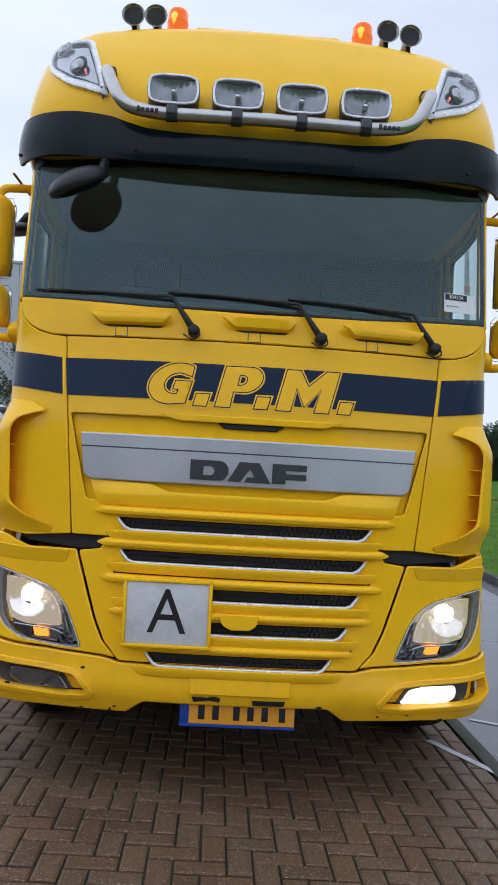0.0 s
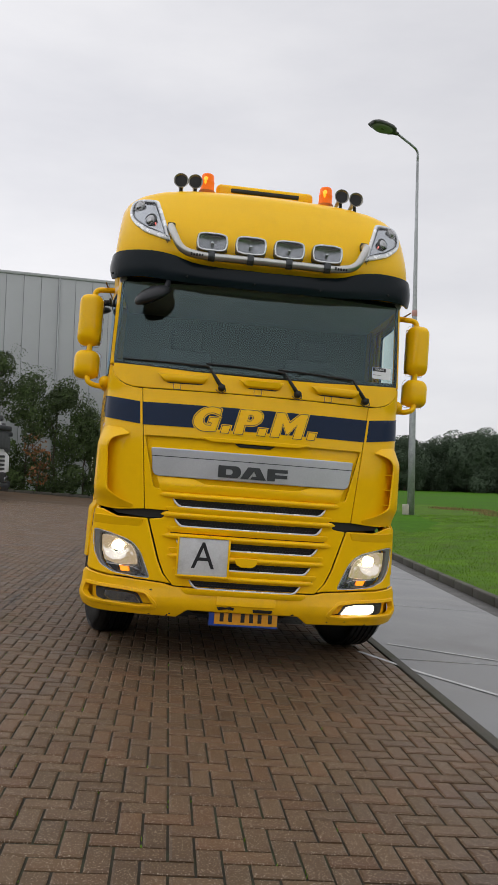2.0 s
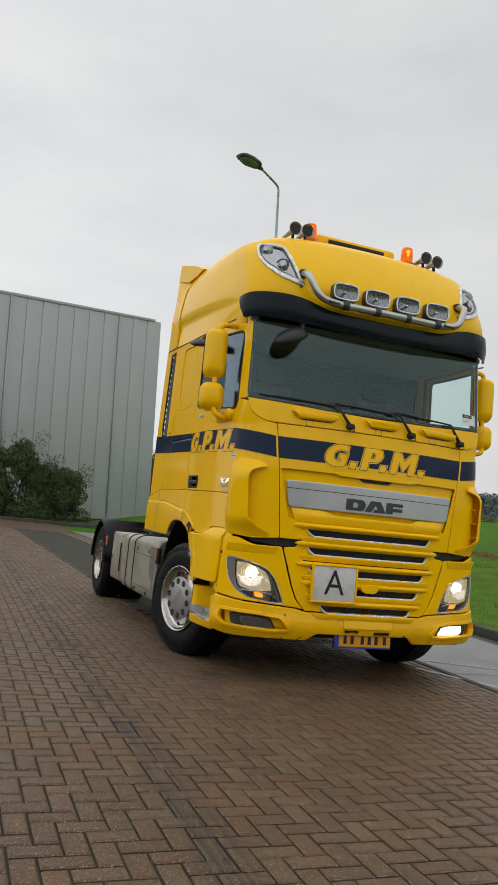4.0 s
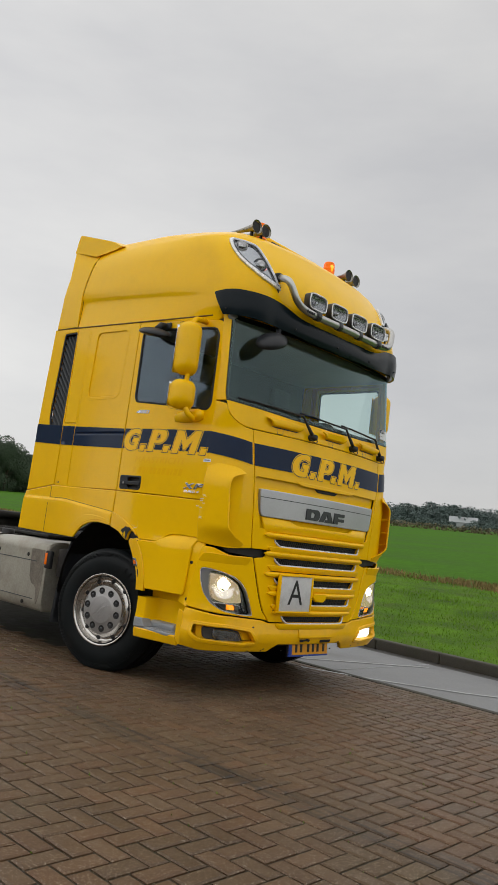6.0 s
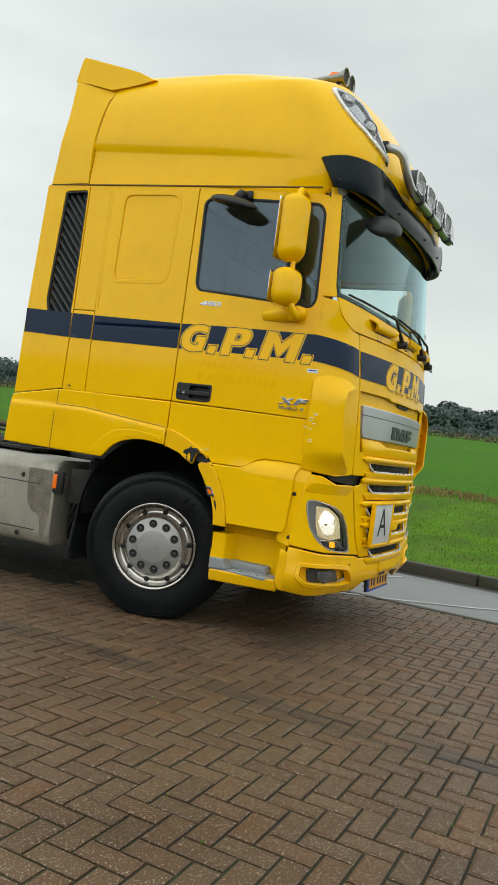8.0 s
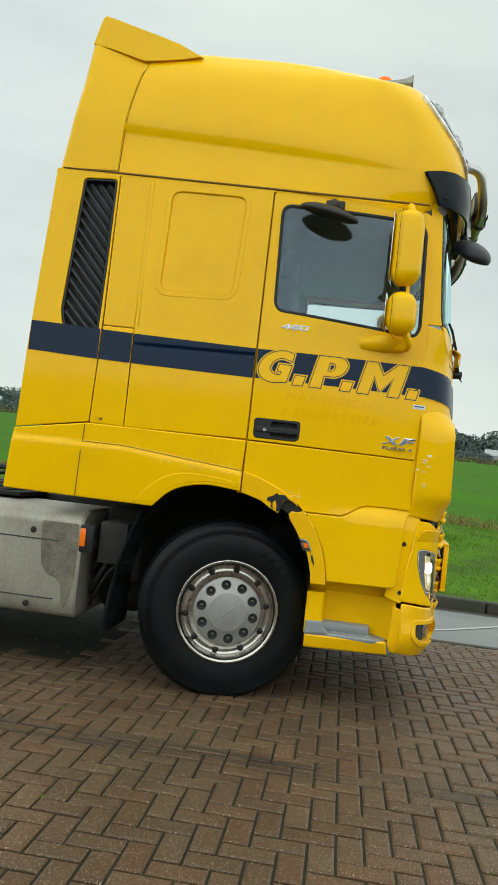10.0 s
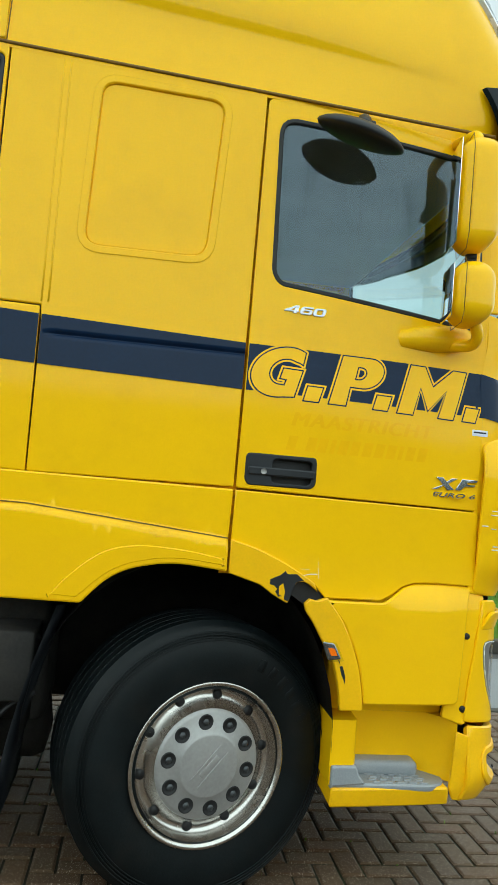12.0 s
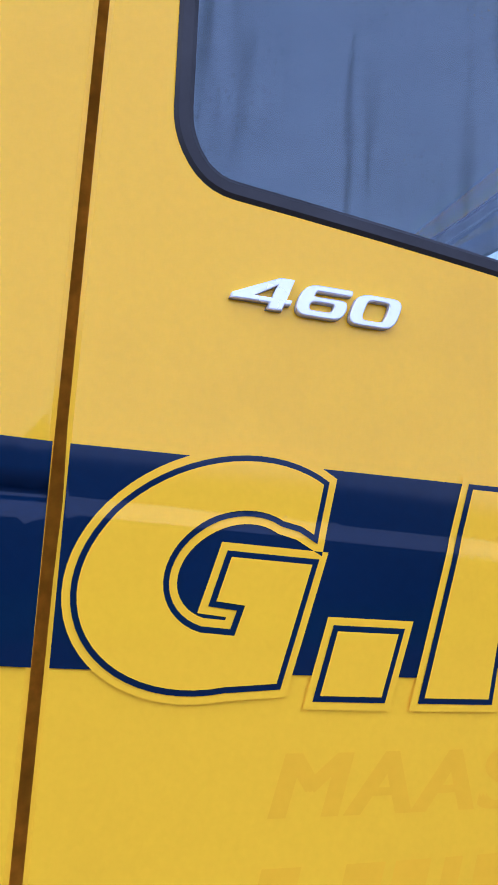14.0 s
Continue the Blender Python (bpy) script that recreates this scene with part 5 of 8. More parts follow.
def belt(y0, y1):
    """The stripe's outline between two places along the side."""
    ys = sorted({y0, y1, *(y for y, *_ in BELT if y0 < y < y1)})
    keys = sorted(BELT)
    low, high = [(y, a) for y, a, _ in keys], [(y, b) for y, _, b in keys]
    return [(y, keyed(y, low)) for y in ys] + [(y, keyed(y, high)) for y in reversed(ys)]


for side in (-1, 1):
    skin, creased = flank(side), pressed_flank(side)
    door_edge = [(1.361, 2.915), (0.44, 2.885), (0.409, 2.5), (0.402, 2.0), (0.398, 1.446), (1.366, 1.463)]
    door = panel("door", rounded(door_edge, [0.02, 0.05, 0, 0, 0.008, 0.008], 3), [rounded(WINDOW, window_r), rounded([(1.25, 1.582), (1.08, 1.582), (1.08, 1.486), (1.25, 1.486)], 0.02)], creased, YELLOW, truck, "yellow cab door", step=0.06, along=CREASE)
    panel("door_jamb", [(1.40, 2.90), (0.42, 2.88), (0.38, 2.0), (0.375, 1.42), (1.40, 1.42)], [[(1.33, 2.87), (0.46, 2.85), (0.435, 2.0), (0.43, 1.475), (1.335, 1.475)]], skin, JAMB, door, "yellow door jamb, darkened for the shade in the gap", off=-0.034, step=0.09, thick=0.004)
    panel("window_seal", inset(ccw(rounded(WINDOW, window_r)), -0.003), [inset(ccw(rounded(WINDOW, window_r)), 0.014)], skin, BLACK, door, "black rubber window seal", off=0.002, step=0.06, thick=0.02)
    panel("window_glass", inset(ccw(rounded(WINDOW, window_r)), 0.008), [], skin, SIDEGLASS if side < 0 else FARGLASS, door, "tinted side window with raindrops" if side < 0 else "tinted side window", off=-0.008, step=0.09, thick=0.004, lip=0.001)
    decal("stripe", belt(0.403, 1.361), creased, NAVY, door, "navy vinyl stripe", off=0.0016, step=0.03, along=CREASE, smooth=False)
    panel("door_jamb", [(1.40, 1.462), (1.34, 1.462), (1.34, 1.15), (1.40, 1.15)], [], skin, JAMB, door, off=-0.024, step=0.06, thick=0.004)
    panel("seam_backing", [(2.30, 1.49), (1.36, 1.485), (1.36, 1.43), (2.30, 1.43)], [], skin, JAMB, truck, off=-0.018, step=0.08, thick=0.004)
    panel("seam_backing", [(1.0, 1.10), (0.80, 1.10), (0.70, 1.17), (0.42, 1.18), (0.42, 1.12), (0.67, 1.12), (0.77, 1.06), (1.0, 1.06)], [], skin, YELLOW, truck, off=-0.016, step=0.06, thick=0.004)
    # handle in its bowl
    bowl = rounded([(1.339, 1.594), (1.078, 1.594), (1.072, 1.575), (1.072, 1.495), (1.09, 1.477), (1.325, 1.477), (1.339, 1.495)], 0.02)
    handle = panel("door_handle", bowl, [inset(ccw(rounded([(1.24, 1.578), (1.09, 1.578), (1.09, 1.49), (1.24, 1.49)], 0.02)), 0)], skin, PLASTIC, door, "black door handle with a lock", off=0.004, step=0.03, thick=0.012)
    panel("handle_bowl", rounded([(1.25, 1.585), (1.08, 1.585), (1.08, 1.485), (1.25, 1.485)], 0.02), [], skin, BLACK, handle, off=-0.03, step=0.05, thick=0.004)
    panel("handle_bar", rounded([(1.328, 1.545), (1.08, 1.545), (1.08, 1.515), (1.328, 1.515)], 0.008), [], skin, PLASTIC, handle, off=0.012, step=0.03, thick=0.016, lip=0.005)
    key = skin(1.272, 1.53)
    part("lock", lathe([(0.0, 0.001), (0.0, 0.010), (side * 0.004, 0.011)], (key[0] + side * 0.014, key[1], key[2]), "x", 18), HUBGREY, handle, "small steel lock")
    lower = [(1.366, 1.455), (0.398, 1.440), (0.392, 1.154), (0.55, 1.160), (0.655, 1.157), (0.70, 1.142), (0.745, 1.108), (0.785, 1.086), *flowing([(1.002, 1.086), (1.05, 1.132), (1.15, 1.19), (1.265, 1.24), (1.368, 1.266)])]
    door_low = panel("door_lower_panel", lower, [], skin, YELLOW, door, step=0.05, off=0.004)
    flap_low = [(1.002, 1.081), (0.783, 1.081), (0.742, 1.103), (0.697, 1.137), (0.653, 1.152), (0.55, 1.155), (0.402, 1.149), (0.425, 1.09), (0.438, 0.87), (0.448, 0.73), (0.46, 0.712), *flowing([(0.8355, 0.712), (0.843, 0.76), (0.869, 0.87), (0.928, 0.998)])]

    def flare(u, v):
        return 0.032 * min(1, max(0, (1.15 - v) / 0.065)) * min(1, max(0.15, (u - 0.38) / 0.16))

    panel("step_flap", rounded(flap_low, 0.008, 2), [], skin, YELLOW, truck, "yellow flap over the lower step", step=0.035, disp=flare, lip=0.006)
    upper = [(1.368, 1.157), (1.25, 1.122), (1.206, 1.092), (1.168, 1.072), (1.146, 1.062), (1.137, 1.083), (1.133, 1.107), (1.116, 1.138), (1.09, 1.142), (1.064, 1.131), (1.036, 1.108), *flowing([(1.05, 1.14), (1.15, 1.198), (1.265, 1.248), (1.368, 1.277)])]
    arch = panel("arch_trim", upper, [], skin, YELLOW_LOW, truck, "yellow wheel-arch trim with a torn edge", step=0.03, off=0.002, disp=lambda u, v: 0.012, thick=0.025, lip=0.004)
    foot = [(1.084, 1.066), (1.066, 1.083), (1.04, 1.078), *flowing([(1.0, 1.09), (0.932, 1.0), (0.873, 0.87), (0.847, 0.76), (0.838, 0.69)]), *flowing([(0.925, 0.69), (0.933, 0.76), (0.962, 0.86), (1.012, 0.94), (1.041, 0.989), (1.078, 1.04)], 3)]
    arch = panel("arch_trim", foot, [], skin, YELLOW_LOW, truck, "broken-off yellow wheel-arch trim", step=0.03, off=0.002, disp=flare, thick=0.025, lip=0.004)
    # black sheet added behind the tear for the darkness of the wheel well
    panel("torn_edge", [(1.26, 1.165), (1.15, 1.195), (1.02, 1.12), (1.0, 1.07), (1.07, 1.05), (1.12, 1.085), (1.17, 1.10), (1.24, 1.13)], [], skin, BLACK, arch, "black sheet behind the tear, for its dark hole", off=-0.014, step=0.03, thick=0.01, lip=0.001)
    for shape in ([(1.215, 1.145), (1.179, 1.161), (1.162, 1.177), (1.153, 1.166), (1.118, 1.168), (1.091, 1.146), (1.118, 1.138), (1.133, 1.107), (1.137, 1.083), (1.146, 1.069), (1.16, 1.075), (1.158, 1.104), (1.167, 1.133), (1.182, 1.12), (1.18, 1.09), (1.168, 1.087), (1.182, 1.083), (1.194, 1.102), (1.187, 1.11), (1.2, 1.123), (1.216, 1.126)], [(0.947, 0.872), (0.94, 0.86), (0.936, 0.855), (0.94, 0.868)], [(0.938, 0.848), (0.93, 0.82), (0.92, 0.80), (0.915, 0.785), (0.914, 0.81), (0.922, 0.835), (0.928, 0.85)]):
        panel("torn_fleck", shape, [], skin, PLASTIC, arch, off=0.004, disp=flare if shape[0][0] < 1 else (lambda u, v: 0.012), step=0.03, thick=0.003, lip=0.0008)
    lamp = panel("side_indicator", rounded([(1.01, 0.935), (0.965, 0.93), (0.935, 0.875), (0.985, 0.87)], 0.008), [], skin, REFLECTOR, arch, "clear side indicator with an amber bulb", off=0.008, step=0.03, thick=0.01, disp=flare)
    panel("lens", rounded([(1.015, 0.94), (0.96, 0.935), (0.928, 0.87), (0.99, 0.865)], 0.008), [], skin, LENS, lamp, off=0.016, step=0.04, thick=0.003, lip=0.001, disp=flare)
    panel("indicator_bulb", rounded([(0.99, 0.915), (0.965, 0.913), (0.952, 0.888), (0.975, 0.886)], 0.006), [], skin, AMBERLIT if side > 0 else BEACONLIT, lamp, "amber bulb", off=0.013, step=0.03, thick=0.003, lip=0.001, disp=flare)
    # sleeper wall with a blanked window
    blank = rounded([(1.968, 2.885), (1.52, 2.872), (1.548, 2.288), (1.985, 2.283)], 0.06)
    sleeper = [(2.298, 2.957), (1.3695, 2.918), (1.3755, 1.465), (2.105, 1.462), (2.105, 1.99), (2.11, 2.05), (2.300, 2.053)]
    wall = panel("sleeper_wall", rounded(sleeper, 0.006, 2), [blank], creased, YELLOW, truck, "yellow sleeper side wall", step=0.07, along=GROOVE)
    panel("blanked_window", inset(ccw(blank), -0.003), [], skin, YELLOW, wall, off=-0.007, step=0.08, lip=0.008)
    panel("window_surround", inset(ccw(blank), -0.03), [inset(ccw(blank), -0.002)], skin, YELLOW, wall, off=0.003, step=0.08, thick=0.006, lip=0.003)
    locker = [(2.301, 2.048), (2.113, 2.044), (2.111, 1.462), (2.316, 1.466)]
    panel("locker_strip", rounded(locker, 0.006, 2), [], skin, YELLOW, truck, step=0.08)
    decal("stripe", belt(1.374, 2.104), creased, NAVY, wall, "navy vinyl stripe", off=0.003, step=0.03, along=GROOVE, smooth=False)
    for k, dy in enumerate((-0.012, 0.012)):
        pts = [(side * (flank_x(2.1, z) - 0.0015), 2.098 + dy, z) for z in np.linspace(2.06, 2.94, 6)]
        part("wall_crease", tube(pts, 0.004, 6), YELLOW, wall)
    decal("small_label", [(2.285, 1.505), (2.235, 1.502), (2.235, 1.482), (2.285, 1.485)], skin, YELLOW_LOW, wall, off=0.003, step=0.06)
    decal("small_print", [(2.258, 1.50), (2.24, 1.499), (2.24, 1.488), (2.258, 1.489)], skin, INK, wall, off=0.004, step=0.06)
    vent_hole = rounded([(2.525, 2.932), (2.316, 2.934), (2.318, 2.45), (2.328, 1.985), (2.44, 1.972), (2.552, 2.02), (2.575, 2.12)], [0.03, 0.03, 0, 0.03, 0.03, 0.04, 0.03])
    fairing = [(2.70, 2.985), (2.305, 2.97), (2.307, 2.6), (2.309, 2.05), (2.324, 1.472), (2.77, 1.40), (2.755, 1.9)]
    fair = panel("side_fairing", rounded(fairing, 0.008, 2), [vent_hole], skin, YELLOW, truck, "yellow rear side fairing", step=0.06, thick=0.02)
    panel("vent_back", inset(ccw(vent_hole), -0.01), [], skin, BLACK, fair, off=-0.05, step=0.09)
    vent = panel("air_intake", inset(ccw(vent_hole), 0.001), [inset(ccw(vent_hole), 0.016)], skin, PLASTIC, fair, "dark ribbed air intake", off=-0.004, step=0.06)
    for k in range(17):
        z = 1.95 + 0.064 * k
        y0, y1 = 2.332 + 0.01 * (2.93 - z) / 0.95, 2.52 + 0.035 * (2.93 - z) / 0.95
        z0, z1 = z - 0.11, z + 0.11
        lo_, hi_ = max(z0, 2.0), min(z1, 2.91)
        if hi_ - lo_ < 0.03:
            continue
        y0, y1 = y0 + (y1 - y0) * (lo_ - z0) / 0.22, y0 + (y1 - y0) * (hi_ - z0) / 0.22
        rib = bmesh.new()
        x = side * (flank_x(2.45, min(z, 2.9)) - 0.022)
        a = [Vector((x, y0, lo_)), Vector((x, y1, hi_)), Vector((x - side * 0.024, y1, hi_ + 0.022)), Vector((x - side * 0.024, y0, lo_ + 0.022))]
        b = [p + Vector((side * 0.006, 0, -0.012)) for p in a]
        va, vb = [rib.verts.new(p) for p in a], [rib.verts.new(p) for p in b]
        rib.faces.new(va), rib.faces.new(vb[::-1])
        for i in range(4):
            rib.faces.new((va[i], vb[i], vb[(i + 1) % 4], va[(i + 1) % 4]))
        part("intake_rib", rib, RIBGREY, vent, smooth=False)
    decal("stripe", belt(2.312, 2.745), skin, NAVY, fair, off=0.004, step=0.03)
    decal("stripe", belt(2.113, 2.304), skin, NAVY, truck, off=0.003, step=0.03)
    # skirt over the wheel
    skirt = [(2.775, 1.392), (2.33, 1.463), (1.3755, 1.456), (1.379, 1.285), *flowing([(1.376, 1.162), (1.52, 1.176), (1.60, 1.174), (1.66, 1.164), (1.73, 1.144), (1.80, 1.103), (1.88, 1.02)], 3), (2.362, 1.025), (2.795, 1.032)]
    def skirt_step(u, v):
        t = min(1, max(0, (1.277 + 0.1 * (min(u, 2.1) - 1.372) - v) / 0.022))
        return 0.004 + 0.016 * t * t * (3 - 2 * t)

    sk = panel("rear_skirt", rounded(skirt, 0.006, 2), [], skin, YELLOW, truck, "yellow skirt over the front wheel", step=0.05, disp=skirt_step, lip=0.006, along=[(y, 1.277 + 0.1 * (min(y, 2.1) - 1.372) + d) for y in np.arange(1.39, 2.76, 0.04) for d in (-0.03, -0.02, -0.01, 0.0, 0.012)])
    brow_line = flowing([(1.3775, 1.218), (1.49, 1.238), (1.60, 1.248), (1.70, 1.248), (1.795, 1.228), (1.876, 1.18), (1.96, 1.10), (2.01, 1.03)], 3) + flowing([(1.888, 1.024), (1.80, 1.108), (1.73, 1.148), (1.66, 1.168), (1.60, 1.178), (1.52, 1.18), (1.3775, 1.166)], 3)
    panel("arch_brow", rounded(brow_line, 0.004, 1), [], skin, YELLOW, sk, off=0.022, step=0.04, thick=0.02, lip=0.018)
    # the fold's shadow line is a thin brown strip laid on the skirt
    fold = np.linspace(1.38, 2.33, 20)
    panel("skirt_fold", [(y, 1.281 + 0.1 * (min(y, 2.1) - 1.372)) for y in fold] + [(y, 1.2765 + 0.1 * (min(y, 2.1) - 1.372)) for y in fold[::-1]], [], skin, INNER, sk, "thin dark strip drawn as the shadow gap under the folded edge", off=0.004, disp=skirt_step, step=0.03, thick=0.001, lip=0.0003)
    panel("skirt_seam", [(2.338, 1.455), (2.344, 1.455), (2.350, 1.028), (2.344, 1.028)], [], skin, INNER, sk, off=0.0155, step=0.06, thick=0.001, lip=0.0003, disp=lambda u, v: skirt_step(u, v) - 0.0135)
    # steps behind the bumper
    sx = side * 1.255
    steps = part("entry_step", panel_mesh(rounded([(0.925, 0.402), (0.468, 0.41), (0.455, 0.332), (0.925, 0.328)], 0.012), [], skin, step=0.05, off=-0.001, thick=0.3, lip=0.008), YELLOW_LOW, truck, "yellow entry step with a grey tread")
    tread, plan = bmesh.new(), rounded([(1.253, 0.925), (1.25, 0.53), (1.215, 0.474), (1.10, 0.466), (0.95, 0.466), (0.95, 0.925)], [0.006, 0.03, 0.03, 0.01, 0.005, 0.005], 4)
    rings = [[tread.verts.new((side * (x - (d if x > 1 else 0)), y, z)) for x, y in plan] for z, d in ((0.394, 0.004), (0.400, 0.0), (0.412, 0.0), (0.418, 0.005))]
    for lo_, hi_ in zip(rings, rings[1:]):
        for k in range(len(plan)):
            tread.faces.new((lo_[k], lo_[(k + 1) % len(plan)], hi_[(k + 1) % len(plan)], hi_[k]))
    tread.faces.new(rings[0]), tread.faces.new(rings[-1])
    part("tread", tread, STEPGREY, steps, "grey plastic tread", angle=35)
    part("tread_ridge", box(min(side * 1.165, side * 0.95), max(side * 1.165, side * 0.95), 0.56, 0.93, 0.41, 0.470, 0.02, seg=3), STEPGREY, steps)
    part("tread_lip", panel_mesh(rounded([(0.928, 0.480), (0.833, 0.482), (0.822, 0.45), (0.795, 0.418), (0.928, 0.406)], 0.008), [], skin, step=0.05, off=0.0, thick=0.09, lip=0.006), STEPGREY, steps)
    grid = bmesh.new()
    for i in range(4):
        for j in range(5):
            x, y = sx - side * (0.022 + 0.024 * i), 0.545 + 0.046 * j + 0.012 * (i % 2)
            add_box(grid, x - 0.006, x + 0.006, y, y + 0.030, 0.416, 0.4225, 0.002)
    part("tread_studs", grid, STEPGREY, steps)
    wall_, plan = bmesh.new(), [(1.25, 0.934), (1.248, 0.848), (1.238, 0.836), (1.12, 0.83), (1.10, 0.81), (1.09, 0.54), (1.205, 0.43), (0.9, 0.43), (0.9, 0.934)]
    low_, high_ = [wall_.verts.new((side * x, y, 0.41)) for x, y in plan], [wall_.verts.new((side * x * (1 if x < 1 else 0.995), y, 0.642)) for x, y in plan]
    for k in range(len(plan)):
        wall_.faces.new((low_[k], low_[(k + 1) % len(plan)], high_[(k + 1) % len(plan)], high_[k]))
    wall_.faces.new(high_), wall_.faces.new(low_[::-1])
    part("step_wall", wall_, YELLOW, steps, angle=50)
    part("step_post", box(side * 1.045 - 0.06, side * 1.045 + 0.06, 0.46, 0.93, 0.64, 0.90, 0.01), YELLOW, steps)
    # end of the headlamp panel along the step
    jamb = panel("panel_jamb", rounded([(0.50, 0.66), (0.41, 0.64), (0.385, 0.66), (0.375, 0.95), (0.33, 1.12), (0.43, 1.14)], 0.01), [], skin, YELLOW, truck, off=-0.01, step=0.05)
    for z in (0.69, 0.965):
        q = skin(0.418, z)
        part("bolt", lathe([(0.0, 0.001), (0.0, 0.012), (-side * 0.01, 0.013)], (q[0] - side * 0.004, q[1], q[2]), "x", 14), BLACK, jamb)
    part("bumper_end", panel_mesh(rounded([(0.40, 0.60), (0.45, 0.62), (0.462, 0.40), (0.445, 0.355), (0.40, 0.345)], 0.01), [], skin, step=0.05, off=-0.003, thick=0.015), YELLOW_LOW, bumper)

# emblem, model badges and the traces of old lettering on the near door
near = pressed_flank(-1)
near_door = [o for o in truck.children if o.name.startswith("door")][0]
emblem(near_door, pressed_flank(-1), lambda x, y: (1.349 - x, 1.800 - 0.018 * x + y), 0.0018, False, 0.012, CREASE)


def on_door(y, z, lift=0.004):
    return Matrix.Translation((-flank_x(y, z) - lift, y, z)) @ Matrix(((0, 0, -1, 0), (-1, 0, 0, 0), (0, 1, 0, 0), (0, 0, 0, 1)))


def glyph(name, pts, holes, y, z, shear, owner):
    """A flat chrome figure standing on a dark backing; its points run in metres from the lower corner."""
    def at(shape):
        return [(y - u - shear * v, z + v) for u, v in shape]
    fig = panel(name, at(pts), [at(h) for h in holes], near, TRIM, owner, off=0.0065, step=0.03, thick=0.004, lip=0.0012)
    panel("badge_backing", inset(ccw(at(pts)), -0.0002), [inset(ccw(at(h)), 0.0002) for h in holes], near, HUBGREY, fig, off=0.003, step=0.03, thick=0.003, lip=0.0006)


CAP = 0.029
oval = rounded([(0.0, 0.0), (0.046, 0.0), (0.046, CAP), (0.0, CAP)], 0.011, 4)
well = rounded([(0.012, 0.0055), (0.034, 0.0055), (0.034, CAP - 0.0055), (0.012, CAP - 0.0055)], 0.005, 3)
glyph("power_badge", [(0.027, 0.0), (0.041, 0.0), (0.041, 0.0055), (0.046, 0.0055), (0.046, 0.0105), (0.041, 0.0105), (0.041, CAP), (0.028, CAP), (-0.007, 0.0105), (-0.007, 0.0055), (0.027, 0.0055)], [[(0.012, 0.0105), (0.028, 0.0105), (0.028, 0.0215)]], 1.2375, 2.120, 0.35, near_door)
six = rounded([(0.0, 0.0), (0.046, 0.0), (0.046, 0.0185), (0.013, 0.0185), (0.0135, 0.023), (0.046, 0.023), (0.046, CAP), (0.0, CAP)], [0.012, 0.011, 0.008, 0.001, 0.001, 0.001, 0.004, 0.013], 4)
glyph("power_badge", six, [rounded([(0.012, 0.006), (0.034, 0.006), (0.034, 0.0135), (0.012, 0.0135)], 0.004, 3)], 1.187, 2.119, 0.35, near_door)
glyph("power_badge", oval, [well], 1.137, 2.118, 0.35, near_door)
lettering("emission_badge", "EURO 6", 0.0235, CHROME, near_door, on_door(0.518, 1.4985, 0.009), 0.004, 0.28, 2.05, 1.08, 0.0006)
for pts in ([(0.592, 1.566), (0.565, 1.567), (0.513, 1.521), (0.541, 1.518)], [(0.500, 1.565), (0.524, 1.565), (0.556, 1.546), (0.544, 1.540)], [(0.563, 1.5315), (0.553, 1.5415), (0.609, 1.519), (0.585, 1.520)],
            [(0.479, 1.565), (0.408, 1.566), (0.416, 1.554), (0.458, 1.553), (0.453, 1.547), (0.418, 1.547), (0.424, 1.538), (0.465, 1.537), (0.484, 1.521), (0.509, 1.521)]):
    panel("model_badge", pts, [], near, CHROME, near_door, "chrome slanted badge strokes forming two letters", off=0.008, step=0.05, thick=0.006, lip=0.0015)
# traces of removed lettering: a place name, and plain bars under it
for shift, lift in ((0.0, 0.0002), (0.0035, 0.00035), (0.007, 0.0005)):
    trace = lettering("faded_trace", "MAASTRICHT", 0.073, GHOST, near_door, Matrix(), 0.0, 0.22, 1.0, 1.12)
    tagged(trace, "faded trace of a removed place name")
    for v in trace.data.vertices:
        y, z = 0.908 - shift - v.co.x * 1.16, 1.7285 + v.co.y
        v.co = (-flank_x(y, z) - max(0.0, pressed(y, z)) - lift, y, z)
for k, (x, w) in enumerate(((0.0, 0.034), (0.073, 0.036), (0.118, 0.034), (0.165, 0.018), (0.197, 0.036), (0.244, 0.034), (0.292, 0.036), (0.340, 0.036), (0.388, 0.036), (0.436, 0.018), (0.468, 0.034), (0.516, 0.036))):
    y = 1.184 - x
    decal("faded_trace", [(y, 1.669), (y - w, 1.669), (y - w + 0.012, 1.616), (y + 0.012, 1.616)], near, GHOST, near_door, off=0.0003, step=0.06, smooth=False)
panel("door_sticker", rounded([(0.446, 1.763), (0.377, 1.763), (0.377, 1.739), (0.446, 1.739)], 0.003), [], near, WHITE, near_door, "small white sticker", off=0.002, step=0.05, thick=0.001, lip=0.0003)
panel("sticker_print", [(0.44, 1.756), (0.385, 1.756), (0.385, 1.750), (0.44, 1.750)], [], near, INK, near_door, off=0.0032, step=0.05, thick=0.001, lip=0.0003)
rng = random.Random(9)
vane = [o for o in truck.children if o.name.startswith("corner_panel")][0]
for k in range(9):
    z, y = rng.uniform(1.28, 1.5), rng.uniform(0.33, 0.40)
    q = Vector(nose(-1.2, z))
    part("paint_scratch", box(q.x - 0.075, q.x - 0.068, y - rng.uniform(0.008, 0.02), y + 0.008, z, z + 0.004), WHITE, vane)

